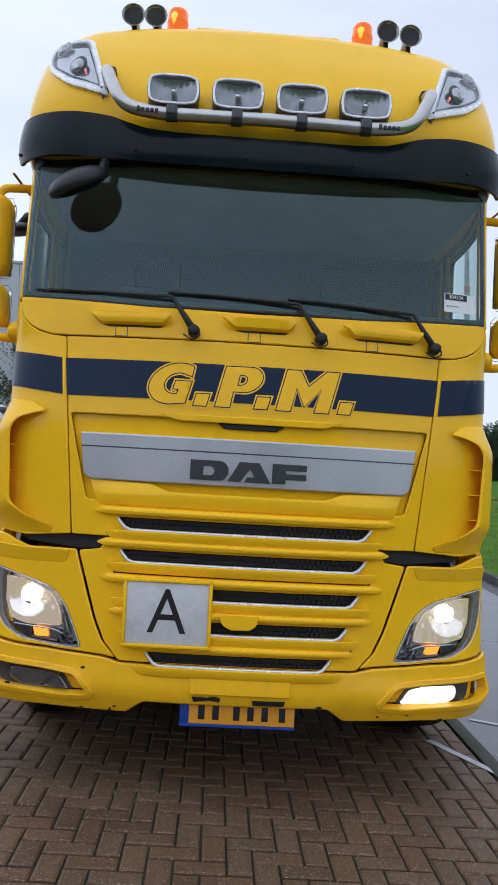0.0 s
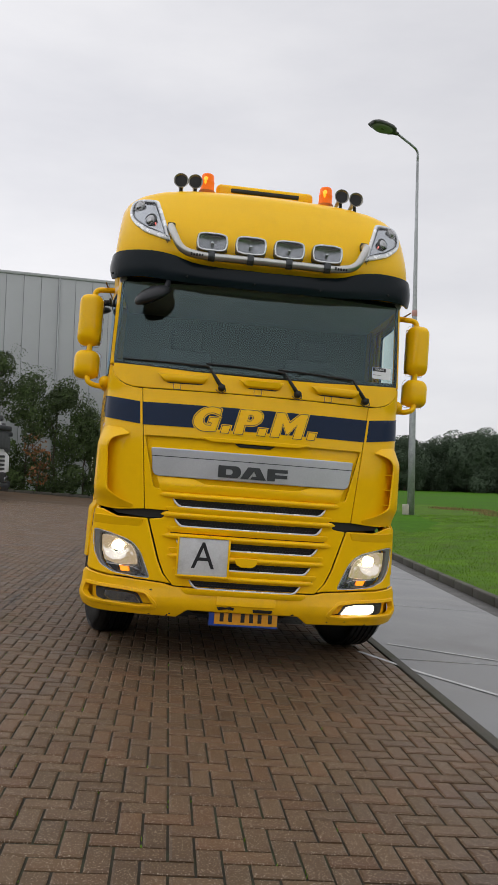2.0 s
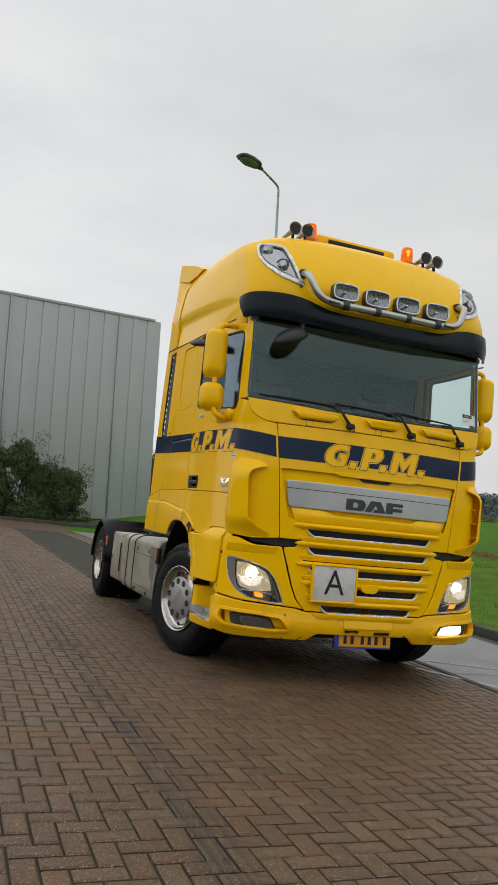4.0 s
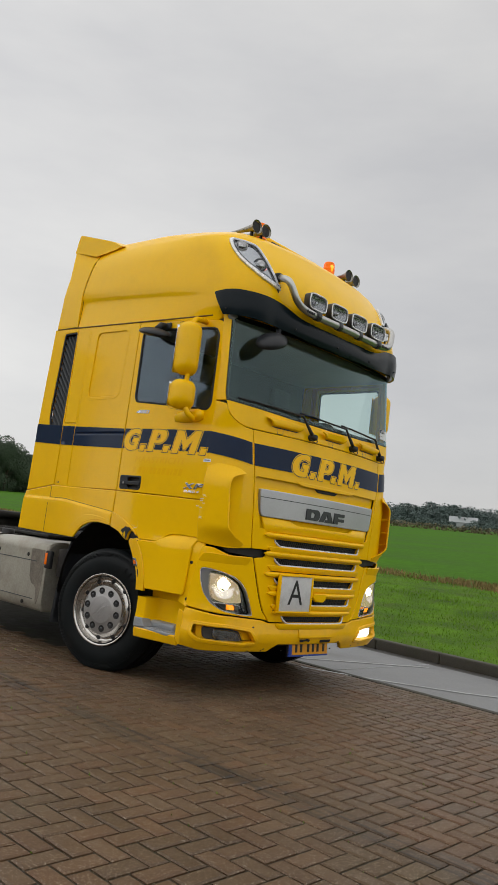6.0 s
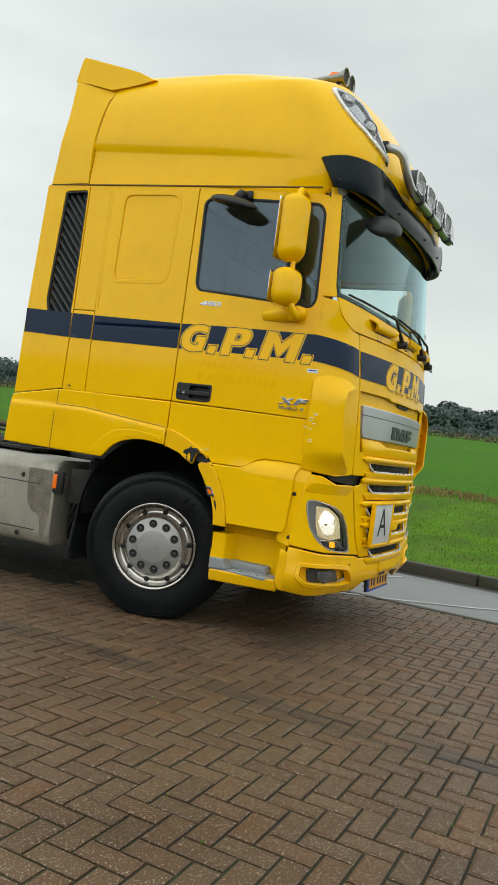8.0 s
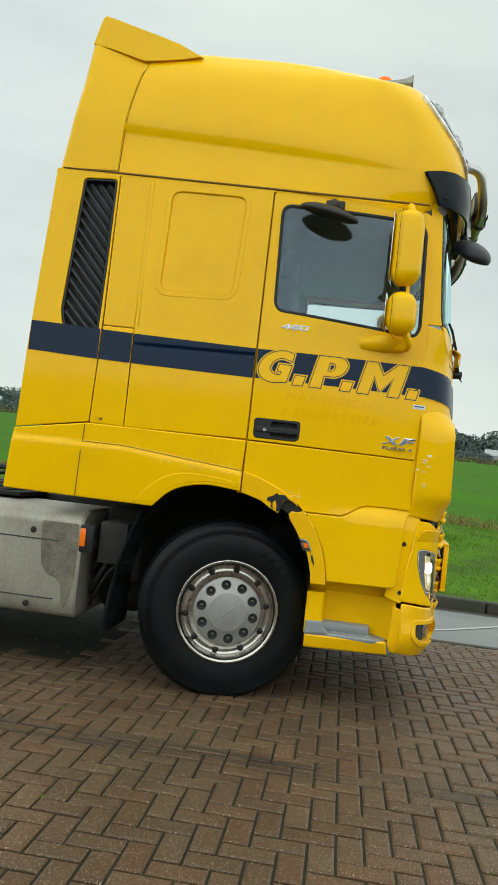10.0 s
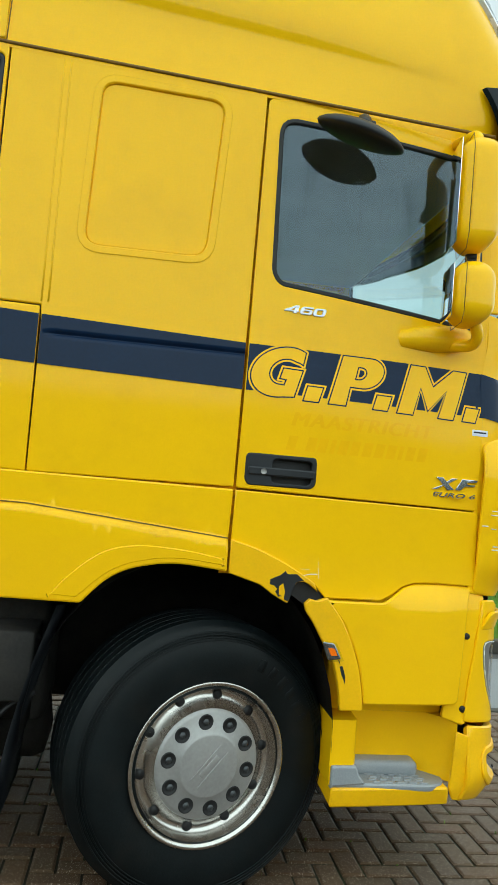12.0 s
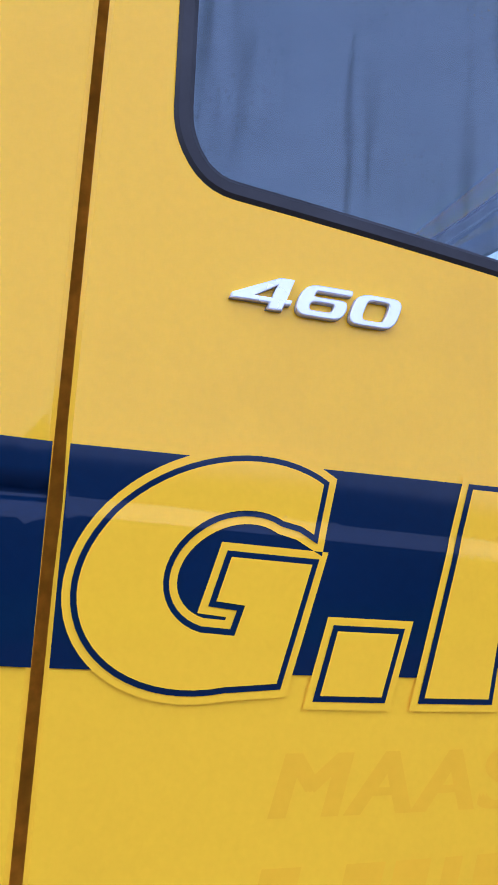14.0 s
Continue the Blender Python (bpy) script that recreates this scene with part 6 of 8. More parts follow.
for pts in ([(1.108, 1.187), (1.071, 1.186)], [(1.098, 1.162), (1.067, 1.170), (1.04, 1.171)], [(1.04, 1.23), (1.037, 1.189)], [(1.038, 1.192), (1.034, 1.155)]):
    w = 0.0006 if pts[0][1] > 1.2 or pts[0][0] > 1.1 else 0.0014
    decal("paint_scratch", [(y, z + w) for y, z in pts] + [(y - w, z - w) for y, z in reversed(pts)], near, WHITE, near_door, off=0.0055, step=0.05)

# ---- mirrors ----
for side in (-1, 1):
    hub = part("mirror_arm", tube(bend([(side * 1.19, 0.62, 2.075), (side * 1.29, 0.52, 2.065), (side * 1.35, 0.52, 2.09), (side * 1.362, 0.56, 2.17), (side * 1.362, 0.575, 2.78), (side * 1.345, 0.575, 2.855), (side * 1.2, 0.60, 2.868)], 0.06), 0.022, 12), YELLOW, truck, "yellow mirror arm")
    foot = lathe([(-0.20, 0.012), (-0.18, 0.045), (-0.05, 0.062), (0.06, 0.060), (0.10, 0.04), (0.11, 0.01)], (0, 0, 0), "y", 20, True)
    foot.transform(Matrix.Translation((side * 1.212, 0.60, 2.098)) @ pose(0, 0, 0, 6, 0, 180) @ Matrix.Diagonal((0.85, 1, 0.85, 1)))
    part("mirror_foot", foot, YELLOW, hub)
    for z0, z1, w0, name, label in ((2.388, 2.812, 0.19, "main_mirror", "tall yellow mirror housing"), (2.118, 2.352, 0.205, "wide_mirror", "lower yellow mirror housing")):
        mid, high = (z0 + z1) / 2, (z1 - z0) / 2
        shell = bmesh.new()
        add_box(shell, -w0 / 2, w0 / 2, -0.09, 0.07, -high, high, 0.07, seg=6)
        for v in shell.verts:
            if v.co.y < -0.02:
                f = min(1, (-0.02 - v.co.y) / 0.06)
                v.co.x *= 1 - 0.12 * f
                if v.co.z < 0:
                    v.co.z *= 1 - 0.13 * f
        turn_ = Matrix.Translation((side * 1.372, 0.585, mid)) @ pose(0, 0, 0, 0, 0, side * 9)
        shell.transform(turn_)
        housing = part(name, shell, YELLOW, hub, label)
        seam = tube([(w0 / 2 * cx, 0.034, high * cz) for cx, cz in ((-1.004, -0.75), (-1.004, 0.75), (-0.75, 1.002), (0.75, 1.002), (1.004, 0.75), (1.004, -0.75), (0.75, -1.002), (-0.75, -1.002), (-1.004, -0.75))], 0.0015, 5)
        seam.transform(turn_)
        part("housing_seam", seam, INNER, housing, "thin dark seam")
        back = box(-w0 / 2 + 0.02, w0 / 2 - 0.02, 0.071, 0.075, -high + 0.02, high - 0.02, 0.002)
        back.transform(turn_)
        part("mirror_glass", back, MIRROR, housing, "mirror glass")
    for z in (2.378, 2.362):
        part("mirror_joint", lathe([(-0.010, 0.016), (-0.010, 0.024), (0.010, 0.024), (0.010, 0.016)], (side * 1.362, 0.575, z), "z", 14), BLACK, hub)
# kerb mirror over the near door window
kerb_mirror = bmesh.new()
bmesh.ops.create_uvsphere(kerb_mirror, u_segments=28, v_segments=14, radius=1)
for v in kerb_mirror.verts:
    v.co = Vector((v.co.x * 0.11, v.co.y * 0.172 * (1 - 0.12 * abs(v.co.x)), (v.co.z if v.co.z > 0 else v.co.z * 0.6) * 0.046))
kerb_mirror.transform(Matrix.Translation((-1.365, 1.03, 2.772)) @ pose(0, 0, 0, 13, -10, 0))
km = part("kerb_mirror", kerb_mirror, PLASTIC, truck, "dark kerb mirror on a bracket")
part("mirror_bracket", tube([(-1.26, 1.01, 2.855), (-1.32, 1.01, 2.85), (-1.355, 1.02, 2.805)], 0.028, 10), PLASTIC, km)
part("mirror_bracket_plate", box(-1.275, -1.255, 0.95, 1.06, 2.83, 2.885, 0.008), PLASTIC, km)
front_mirror = bmesh.new()
bmesh.ops.create_uvsphere(front_mirror, u_segments=28, v_segments=14, radius=1)
for v in front_mirror.verts:
    if v.co.z < -0.25:
        v.co.z = -0.25 + (v.co.z + 0.25) * 0.3
    v.co = Vector((v.co.x * 0.15, v.co.y * 0.12, v.co.z * 0.07))
fmat = Matrix.Translation((-0.872, 0.165, 2.752)) @ pose(0, 0, 0, 12, -30, 14)
front_mirror.transform(fmat)
fm = part("front_mirror", front_mirror, PLASTIC, truck, "dark front mirror on a short arm")
pane = lathe([(-0.038, 0.001), (-0.036, 0.55), (-0.026, 0.9), (-0.02, 0.92)], (0, 0, 0), "z", 28)
pane.transform(fmat @ Matrix.Diagonal((0.135, 0.105, 1, 1)))
part("mirror_glass", pane, VISOR, fm, "dark convex mirror glass")
part("mirror_stalk", tube(bend([(-0.82, 0.175, 2.775), (-0.78, 0.185, 2.81), (-0.76, 0.21, 2.89)], 0.03), 0.022, 10), PLASTIC, fm)

# ---- cab interior ----
cabin = part("dashboard", box(-1.08, 1.08, 0.36, 0.85, 2.05, 2.2, 0.05), CABDARK, truck, "dark dashboard")
part("headliner", box(-1.15, 1.15, 0.36, 1.5, 2.88, 2.95, 0.03), CABGREY, truck, "grey headliner")
part("cab_rear_wall", box(-1.15, 1.15, 1.46, 1.495, 2.1, 2.9), CABDARK, truck, "dark curtain behind the seats")
part("steering_wheel", lathe([(0.015 * math.sin(a), 0.225 + 0.015 * math.cos(a)) for a in (2 * math.pi * k / 10 for k in range(11))], (0, 0, 0), "z", 36), BLACK, cabin, "black steering wheel").matrix_local = pose(0.56, 0.83, 2.26, -25, 0, 0)
for x in (-0.58, 0.58):
    seat = part("seat_back", box(x - 0.25, x + 0.25, 1.22, 1.36, 1.9, 2.55, 0.06, seg=3), SEATCLOTH, cabin, "dark cloth seat")
    part("head_rest", box(x - 0.14, x + 0.14, 1.24, 1.34, 2.54, 2.74, 0.04, seg=3), SEATCLOTH, seat)

# ---- signs on the front ----
sign = thing("letter_sign", "white board with a black letter A in a yellow frame", "sign", TRUCK)
sm = Matrix.Translation((-0.332, 0.086, 0.795)) @ pose(0, 0, 0, 90, 0, -3) @ pose(0, 0, 0, 0, 0, 0.4)
board = box(-0.185, 0.185, -0.138, 0.138, 0.0, 0.012, 0.002)
board.transform(sm)
board = part("board", board, SIGN, sign, "scuffed white board")
for x0, x1, y0, y1 in ((-0.2, 0.2, 0.138, 0.153), (-0.2, 0.2, -0.153, -0.138), (-0.2, -0.185, -0.138, 0.138), (0.185, 0.2, -0.138, 0.138)):
    edge = box(x0, x1, y0, y1, -0.012, 0.02, 0.003)
    edge.transform(sm)
    part("frame_bar", edge, YELLOW, sign)
lettering("printed_letter", "A", 0.285, INK, sign, sm @ Matrix.Translation((0.0, 0.0, 0.0135)), 0.0005, stretch=0.92)
hold = bmesh.new()
for x in (-0.42, -0.25):
    add_box(hold, x - 0.02, x + 0.02, 0.11, 0.16, 0.72, 0.88, 0.004)
part("mounting_bracket", hold, BLACK, sign)
plate = thing("number_plate", "orange-yellow number plate with a blue band", "number plate", TRUCK)
pm = Matrix.Translation((0.012, 0.158, 0.348)) @ pose(0, 0, 0, 86, 0, 0)
slab = box(-0.262, 0.262, -0.055, 0.058, 0.0, 0.008, 0.002)
slab.transform(pm)
part("plate_sheet", slab, PLATE, plate)
for x0, x1, y0, y1, mat in ((-0.262, -0.222, -0.055, 0.058, BLUE), (-0.262, 0.262, -0.068, -0.055, BLUE)):
    strip = box(x0, x1, y0, y1, -0.001, 0.0105, 0.001)
    strip.transform(pm)
    part("blue_band", strip, mat, plate)
for x in (-0.165, -0.1, -0.005, 0.06, 0.125, 0.205):
    mark = box(x - 0.015, x + 0.015, -0.035, 0.038, 0.007, 0.0098, 0.0005)
    mark.transform(pm)
    part("character_bar", mark, INK, plate)
holder = box(-0.268, 0.268, -0.07, 0.064, -0.018, 0.0, 0.004)
holder.transform(pm)
part("plate_holder", holder, BLACK, plate)
part("holder_bracket", box(-0.15, 0.17, 0.165, 0.26, 0.33, 0.40, 0.004), BLACK, plate)

# ---- wheels, chassis ----
WORN = material("scuffed_rubber", (0.06, 0.062, 0.064), 0.8, vary=0.3, scale=20, bump=0)
TYRE = [(0.0, 0.30), (0.012, 0.312), (0.004, 0.335), (-0.004, 0.38), (0.002, 0.42), (0.016, 0.448), (0.02, 0.452), (0.022, 0.458), (0.035, 0.472), (0.05, 0.479)]
tread_part = []
for k in range(5):
    a = 0.055 + 0.05 * k
    tread_part += [(a, 0.483), (a + 0.038, 0.484), (a + 0.04, 0.472), (a + 0.048, 0.472)]
PROFILE = TYRE + tread_part + [(0.29, 0.479), (0.30, 0.465), (0.31, 0.42), (0.305, 0.35), (0.29, 0.30)]
PROFILE = [(d, 0.27 + (r - 0.30) * 1.295) for d, r in PROFILE]


def wheel(side, y, x_out, parent, front=True, width=1.0, steer=0.0):
    """A disc wheel with hand holes and nuts; its outer face lies at x_out."""
    z = 0.464 if front else 0.47
    s = -side
    skin_ = lathe([(s * d * width, r) for d, r in PROFILE], (x_out, y, z), "x", 96)
    for v in skin_.verts:
        floor_z = -0.024 - 0.0112 * (v.co.x + 1.2)
        if v.co.z < floor_z:
            v.co.x += (0.006 if v.co.x > x_out + s * 0.15 else -0.006)
            v.co.z = floor_z
    tyre = part("tyre", skin_, RUBBER, parent, "worn black tyre", angle=35)
    for r in (0.345, 0.43, 0.442, 0.452, 0.462, 0.472):
        part("sidewall_ring", lathe([(s * 0.004 - s * 0.004, r - 0.002), (s * 0.004 - s * 0.008, r), (s * 0.004 - s * 0.002, r + 0.003)], (x_out + s * 0.008, y, z), "x", 72), RUBBER, tyre)
    for k in range(6):
        a = radians(118 + 8 * k)
        mark = box(-0.0015, 0.0015, -0.013, 0.013, -0.022, 0.022, 0.001)
        mark.transform(Matrix.Translation((x_out - s * 0.003, y + 0.393 * math.cos(a), z + 0.393 * math.sin(a))) @ Matrix.Rotation(a - radians(90), 4, "X"))
        part("sidewall_mark", mark, RUBBER, tyre, "unreadable raised mark")
    if front:
        wear = bmesh.new()
        for k in range(96):
            for j in range(4):
                a, d = 2 * math.pi * (k + 0.3 * (j % 2)) / 96, 0.055 + 0.05 * j + 0.036
                quad = [(s * d, a - 0.014), (s * d, a + 0.014), (s * (d + 0.003), a + 0.014), (s * (d + 0.003), a - 0.014)]
                wear.faces.new([wear.verts.new((x_out + o, y + 0.5095 * math.cos(b), z + 0.5095 * math.sin(b))) for o, b in quad])
        tagged(part("tread_wear", wear, WORN, tyre, "scuffed grey edges of the tread grooves", smooth=False), kind="stuff")
        dish = [(0.30, 0.285), (0.02, 0.287), (0.004, 0.292), (-0.004, 0.30), (-0.008, 0.297), (-0.004, 0.285), (0.012, 0.276), (0.045, 0.268), (0.06, 0.25), (0.052, 0.225), (0.03, 0.205), (0.012, 0.195)]
        rim = part("rim", lathe([(s * d, r * 0.99) for d, r in dish], (x_out, y, z), "x", 80), ALLOY, tyre, "polished alloy rim")
        plate_ = part("hub_plate", lathe([(s * 0.012, 0.197), (s * 0.004, 0.191), (s * 0.0, 0.182), (s * -0.004, 0.122), (s * -0.012, 0.114), (s * -0.014, 0.106), (s * -0.016, 0.001)], (x_out, y, z), "x", 64), HUBGREY, tyre, "silver hub cover")
        for off_ in (-0.02, 0.02):
            bar_ = box(-0.002, 0.002, -0.078, 0.078, -0.0022, 0.0022, 0.001)
            bar_.transform(Matrix.Translation((x_out + side * 0.0165, y, z)) @ Matrix.Rotation(radians(-48), 4, "X") @ Matrix.Translation((0, 0, off_)))
            part("hub_line", bar_, HUBGREY, plate_)
        mark = box(-0.002, 0.002, -0.045, 0.045, -0.009, 0.009, 0.001)
        mark.transform(Matrix.Translation((x_out + side * 0.0165, y, z)) @ Matrix.Rotation(radians(-48), 4, "X"))
        part("hub_badge", mark, HUBGREY, plate_)
        for k in range(10):
            a = radians(36 * k + 10)
            c, d = math.cos(a), math.sin(a)
            part("nut_well", lathe([(s * -0.0015, 0.029), (s * -0.0055, 0.026), (s * -0.0035, 0.024), (s * -0.003, 0.001)], (x_out, y + 0.154 * c, z + 0.154 * d), "x", 18), BLACK, plate_)
            part("wheel_nut", lathe([(s * -0.008, 0.001), (s * -0.008, 0.011), (s * 0.0, 0.014)], (x_out, y + 0.154 * c, z + 0.154 * d), "x", 6), BADGE, plate_)
            part("hand_hole", lathe([(s * 0.050, 0.001), (s * 0.050, 0.017), (s * 0.058, 0.019)], (x_out, y + 0.237 * math.cos(a + 0.3), z + 0.237 * math.sin(a + 0.3)), "x", 18), BLACK, rim)
    else:
        dish = [(0.0, 0.26), (-0.004, 0.275), (-0.006, 0.268), (0.02, 0.258), (0.13, 0.25), (0.15, 0.24), (0.145, 0.17), (0.12, 0.15), (0.05, 0.14), (0.03, 0.12), (0.03, 0.001)]
        rim = part("rim", lathe([(s * d, r) for d, r in dish], (x_out, y, z), "x", 64), ALLOY, tyre, "deep alloy rim")
        for k in range(10):
            a = radians(36 * k)
            part("wheel_nut", lathe([(s * 0.115, 0.001), (s * 0.115, 0.014), (s * 0.15, 0.016)], (x_out, y + 0.168 * math.cos(a), z + 0.168 * math.sin(a)), "x", 6), STEEL, rim)
    c = Matrix.Translation((x_out + s * 0.12, y, z))
    tyre.matrix_local = c @ Matrix.Rotation(radians(steer), 4, "Z") @ c.inverted()
    return tyre


for side in (-1, 1):
    wheel(side, 1.412, side * 1.245, truck, steer=16)
    for x in (1.245, 0.91):
        wheel(side, 5.55, side * x, truck, front=False)
    liner, x0 = bmesh.new(), min(side * 0.55, side * 1.25)
    rows = []
    for k in range(19):
        a = radians(-4 + 10.4 * k)
        rows.append([liner.verts.new((x0 + 0.7 * j, 1.43 + (0.62 if a < 1.57 else 0.5) * math.cos(a), 0.56 + 0.645 * math.sin(a))) for j in (0, 1)])
    for p, q in zip(rows, rows[1:]):
        liner.faces.new((p[0], p[1], q[1], q[0]))
    liner.faces.new([p[0 if side > 0 else 1] for p in rows])
    bmesh.ops.solidify(liner, geom=liner.faces[:], thickness=0.01)
    part("wheel_arch_liner", liner, SHADE, truck, "soiled black wheel-arch liner")
    guard, rows = bmesh.new(), []
    for k in range(12):
        t = k / 11
        y, z = 1.93 + 0.16 * t + 0.03 * math.sin(3 * t), 1.0 - 0.76 * t
        rows.append([guard.verts.new((side * x, y + d, z)) for x, d in ((1.235, 0.03), (1.215, 0.0), (0.78, 0.0))])
    for p, q in zip(rows, rows[1:]):
        for j in range(2):
            guard.faces.new((p[j], p[j + 1], q[j + 1], q[j]))
    bmesh.ops.solidify(guard, geom=guard.faces[:], thickness=0.02)
    part("mud_guard", guard, PLASTIC, truck, "black mud guard behind the front wheel")

chassis = bmesh.new()
for x in (-0.40, 0.40):
    add_box(chassis, x - 0.035, x + 0.035, 0.7, 6.3, 0.70, 0.97, 0.01)
add_box(chassis, -0.42, 0.42, 2.9, 3.0, 0.72, 0.95)
add_box(chassis, -0.42, 0.42, 4.3, 4.4, 0.72, 0.95)
add_box(chassis, -0.42, 0.42, 6.2, 6.3, 0.72, 0.95)
add_box(chassis, -0.85, 0.85, 1.3, 1.48, 0.42, 0.56, 0.03)
add_box(chassis, -0.62, 0.62, 5.45, 5.65, 0.38, 0.6, 0.05)
add_box(chassis, -0.55, 0.55, 0.35, 1.3, 0.45, 1.0, 0.05)
add_box(chassis, -0.38, 0.38, 1.3, 2.7, 0.75, 1.15, 0.05)
# the last boxes are unseen blocks added to stop light under the cab
add_box(chassis, -0.40, 0.40, 0.45, 1.2, 0.30, 0.60, 0.05)
add_box(chassis, -0.30, 0.30, 1.55, 2.7, 0.40, 0.85, 0.06)
add_box(chassis, -1.0, 1.0, 0.30, 0.40, 0.36, 0.60, 0.02)
part("chassis", chassis, SHADE, truck, "black steel ladder chassis with added light-blocking boxes")
# guessed blocks for transmission, battery frame and shaft, added to keep the underside dark
gearbox = bmesh.new()
add_box(gearbox, -0.34, 0.34, 1.5, 2.9, 0.42, 0.80, 0.08)
add_box(gearbox, -0.95, 0.95, 2.0, 2.24, 0.50, 0.98, 0.03)
add_box(gearbox, -0.5, 0.5, 0.42, 1.1, 0.36, 0.5, 0.04)
part("gearbox", gearbox, SHADE, truck, "added dark blocks that keep light out under the truck")
part("drive_shaft", tube([(0, 2.85, 0.60), (0, 5.5, 0.50)], 0.06, 14), SHADE, truck)
for x in (-0.72, 0.72):
    part("air_reservoir", lathe([(1.98, 0.02), (2.0, 0.12), (2.05, 0.14), (2.24, 0.14), (2.28, 0.10), (2.29, 0.01)], (x, 0, 0.43), "y", 24), SHADE, truck, "black air reservoir")
for z, r_ in ((0.86, 0.012), (0.74, 0.016), (0.66, 0.010)):
    part("brake_hose", tube(bend([(-1.12, 2.02, z), (-1.16, 2.12, z - 0.05), (-1.14, 2.2, z - 0.2), (-1.05, 2.26, z - 0.3)], 0.05), r_, 7), BLACK, truck)
part("battery_box", box(-1.19, -0.95, 2.03, 2.2, 0.64, 0.89, 0.01), SHADE, truck, "small black battery box")
fifth = bmesh.new()
add_lathe(fifth, [(1.08, 0.001), (1.08, 0.40), (1.12, 0.43), (1.15, 0.43), (1.16, 0.40), (1.16, 0.001)], (0, 5.1, 0.0), "z", 36)
add_box(fifth, -0.45, 0.45, 4.9, 5.3, 0.96, 1.1, 0.02)
part("fifth_wheel", fifth, SHADE, truck, "greasy fifth-wheel coupling")
deck = part("deck_plate", box(-0.9, 0.5, 2.85, 4.5, 0.955, 0.985, 0.008), SHADE, truck, "chequered deck plate")
for k in range(8):
    part("deck_rib", box(-0.85, 0.45, 2.95 + 0.19 * k, 3.03 + 0.19 * k, 0.983, 0.992), SHADE, deck)
hoses = bmesh.new()
for k in range(4):
    add_tube(hoses, bend([(-0.35 + 0.1 * k, 2.8, 1.3), (-0.4 + 0.1 * k, 3.0, 1.12 + 0.02 * k), (-0.25 + 0.1 * k, 3.4, 1.05), (-0.2 + 0.08 * k, 3.9, 1.08)], 0.1), 0.015, 7)
part("air_hoses", hoses, BLACK, truck, "coiled black air hoses")
pipe = tube(bend([(-0.55, 2.95, 0.98), (-0.55, 3.0, 1.12), (-0.55, 3.7, 1.13), (-0.55, 3.75, 1.02)], 0.05), 0.018, 8)
part("deck_rail", pipe, SHADE, truck)

for side in (-1, 1):
    t = bmesh.new()
    prof = rounded([(-0.33, -0.31), (0.30, -0.31), (0.33, -0.24), (0.33, 0.28), (0.24, 0.33), (-0.33, 0.33)], [0.06, 0.04, 0.05, 0.09, 0.06, 0.06])
    ends = [[t.verts.new((side * (0.925 + u), y, 0.61 + v)) for u, v in prof] for y in (2.285, 2.30, 3.90, 3.915)]
    for ring in (ends[0], ends[3]):
        c = sum((v.co for v in ring), Vector()) / len(ring)
        for v in ring:
            v.co += (c - v.co) * 0.05
    for a, b in zip(ends, ends[1:]):
        for k in range(len(prof)):
            t.faces.new((a[k], a[(k + 1) % len(prof)], b[(k + 1) % len(prof)], b[k]))
    t.faces.new(ends[0]), t.faces.new(ends[-1])
    tank = part("fuel_tank", t, TANK, truck, "stained dull aluminium side cover and fuel tank", angle=40)
    for z in (0.748, 0.405):
        part("pressed_groove", box(side * 1.2555 - 0.002, side * 1.2555 + 0.002, 2.42, 3.24, z - 0.004, z + 0.004, 0.001), BADGE, tank)
    for y, z in ((2.587, 0.797), (3.12, 0.797), (2.584, 0.36), (3.12, 0.36)):
        part("cover_bolt", lathe([(-side * 0.002, 0.02), (side * 0.005, 0.018), (side * 0.005, 0.001)], (side * 1.2545, y, z), "x", 14), SHADE, tank)
    drips = [[(2.535, 0.86), (2.31, 0.86), (2.30, 0.70), (2.305, 0.52), (2.33, 0.39), (2.352, 0.355), (2.372, 0.40), (2.385, 0.50), (2.42, 0.53), (2.47, 0.545), (2.515, 0.60), (2.53, 0.70)]]
    for shape in drips:
        decal("drip_stain", rounded(shape, 0.012, 3), lambda u, v: (side * 1.2555, u, v), STAIN, tank, "dark dried drip stain", off=0.0012, step=0.05)
    for y in (3.28, 3.62):
        band = [(side * (0.925 + u * 1.012), y, 0.61 + v * 1.015) for u, v in prof]
        strap = bmesh.new()
        a, b = [strap.verts.new(p) for p in band], [strap.verts.new((p[0], p[1] + 0.06, p[2])) for p in band]
        for k in range(len(prof)):
            strap.faces.new((a[k], a[(k + 1) % len(prof)], b[(k + 1) % len(prof)], b[k]))
        part("tank_strap", strap, TANK, tank, "tank strap")
        part("strap_edge", tube([p for p in band] + [band[0]], 0.006, 6), SHADE, tank)
    part("tank_cap", lathe([(0.0, 0.07), (0.05, 0.065), (0.055, 0.001)], (side * 1.0, 3.45, 0.935), "z", 20), BLACK, tank)
    marker = part("side_marker", box(side * 1.24 - 0.02, side * 1.24 + 0.02, 2.215, 2.30, 0.70, 0.86, 0.01), BLACK, truck)
    part("amber_reflector", box(side * 1.263 - 0.004, side * 1.263 + 0.004, 2.262, 2.295, 0.735, 0.84, 0.003), AMBER, marker, "amber side reflector with a slight added glow")
    locker = part("tool_box", box(side * 0.92 - 0.32, side * 0.92 + 0.32, 4.02, 4.62, 0.33, 0.92, 0.015), TANK, truck, "aluminium tool box")
    part("box_lid", box(side * 1.245 - 0.008, side * 1.245 + 0.008, 4.05, 4.59, 0.36, 0.90, 0.005), TANK, locker)
    part("box_latch", box(side * 1.258 - 0.008, side * 1.258 + 0.008, 4.5, 4.54, 0.58, 0.68, 0.004), STEEL, locker)
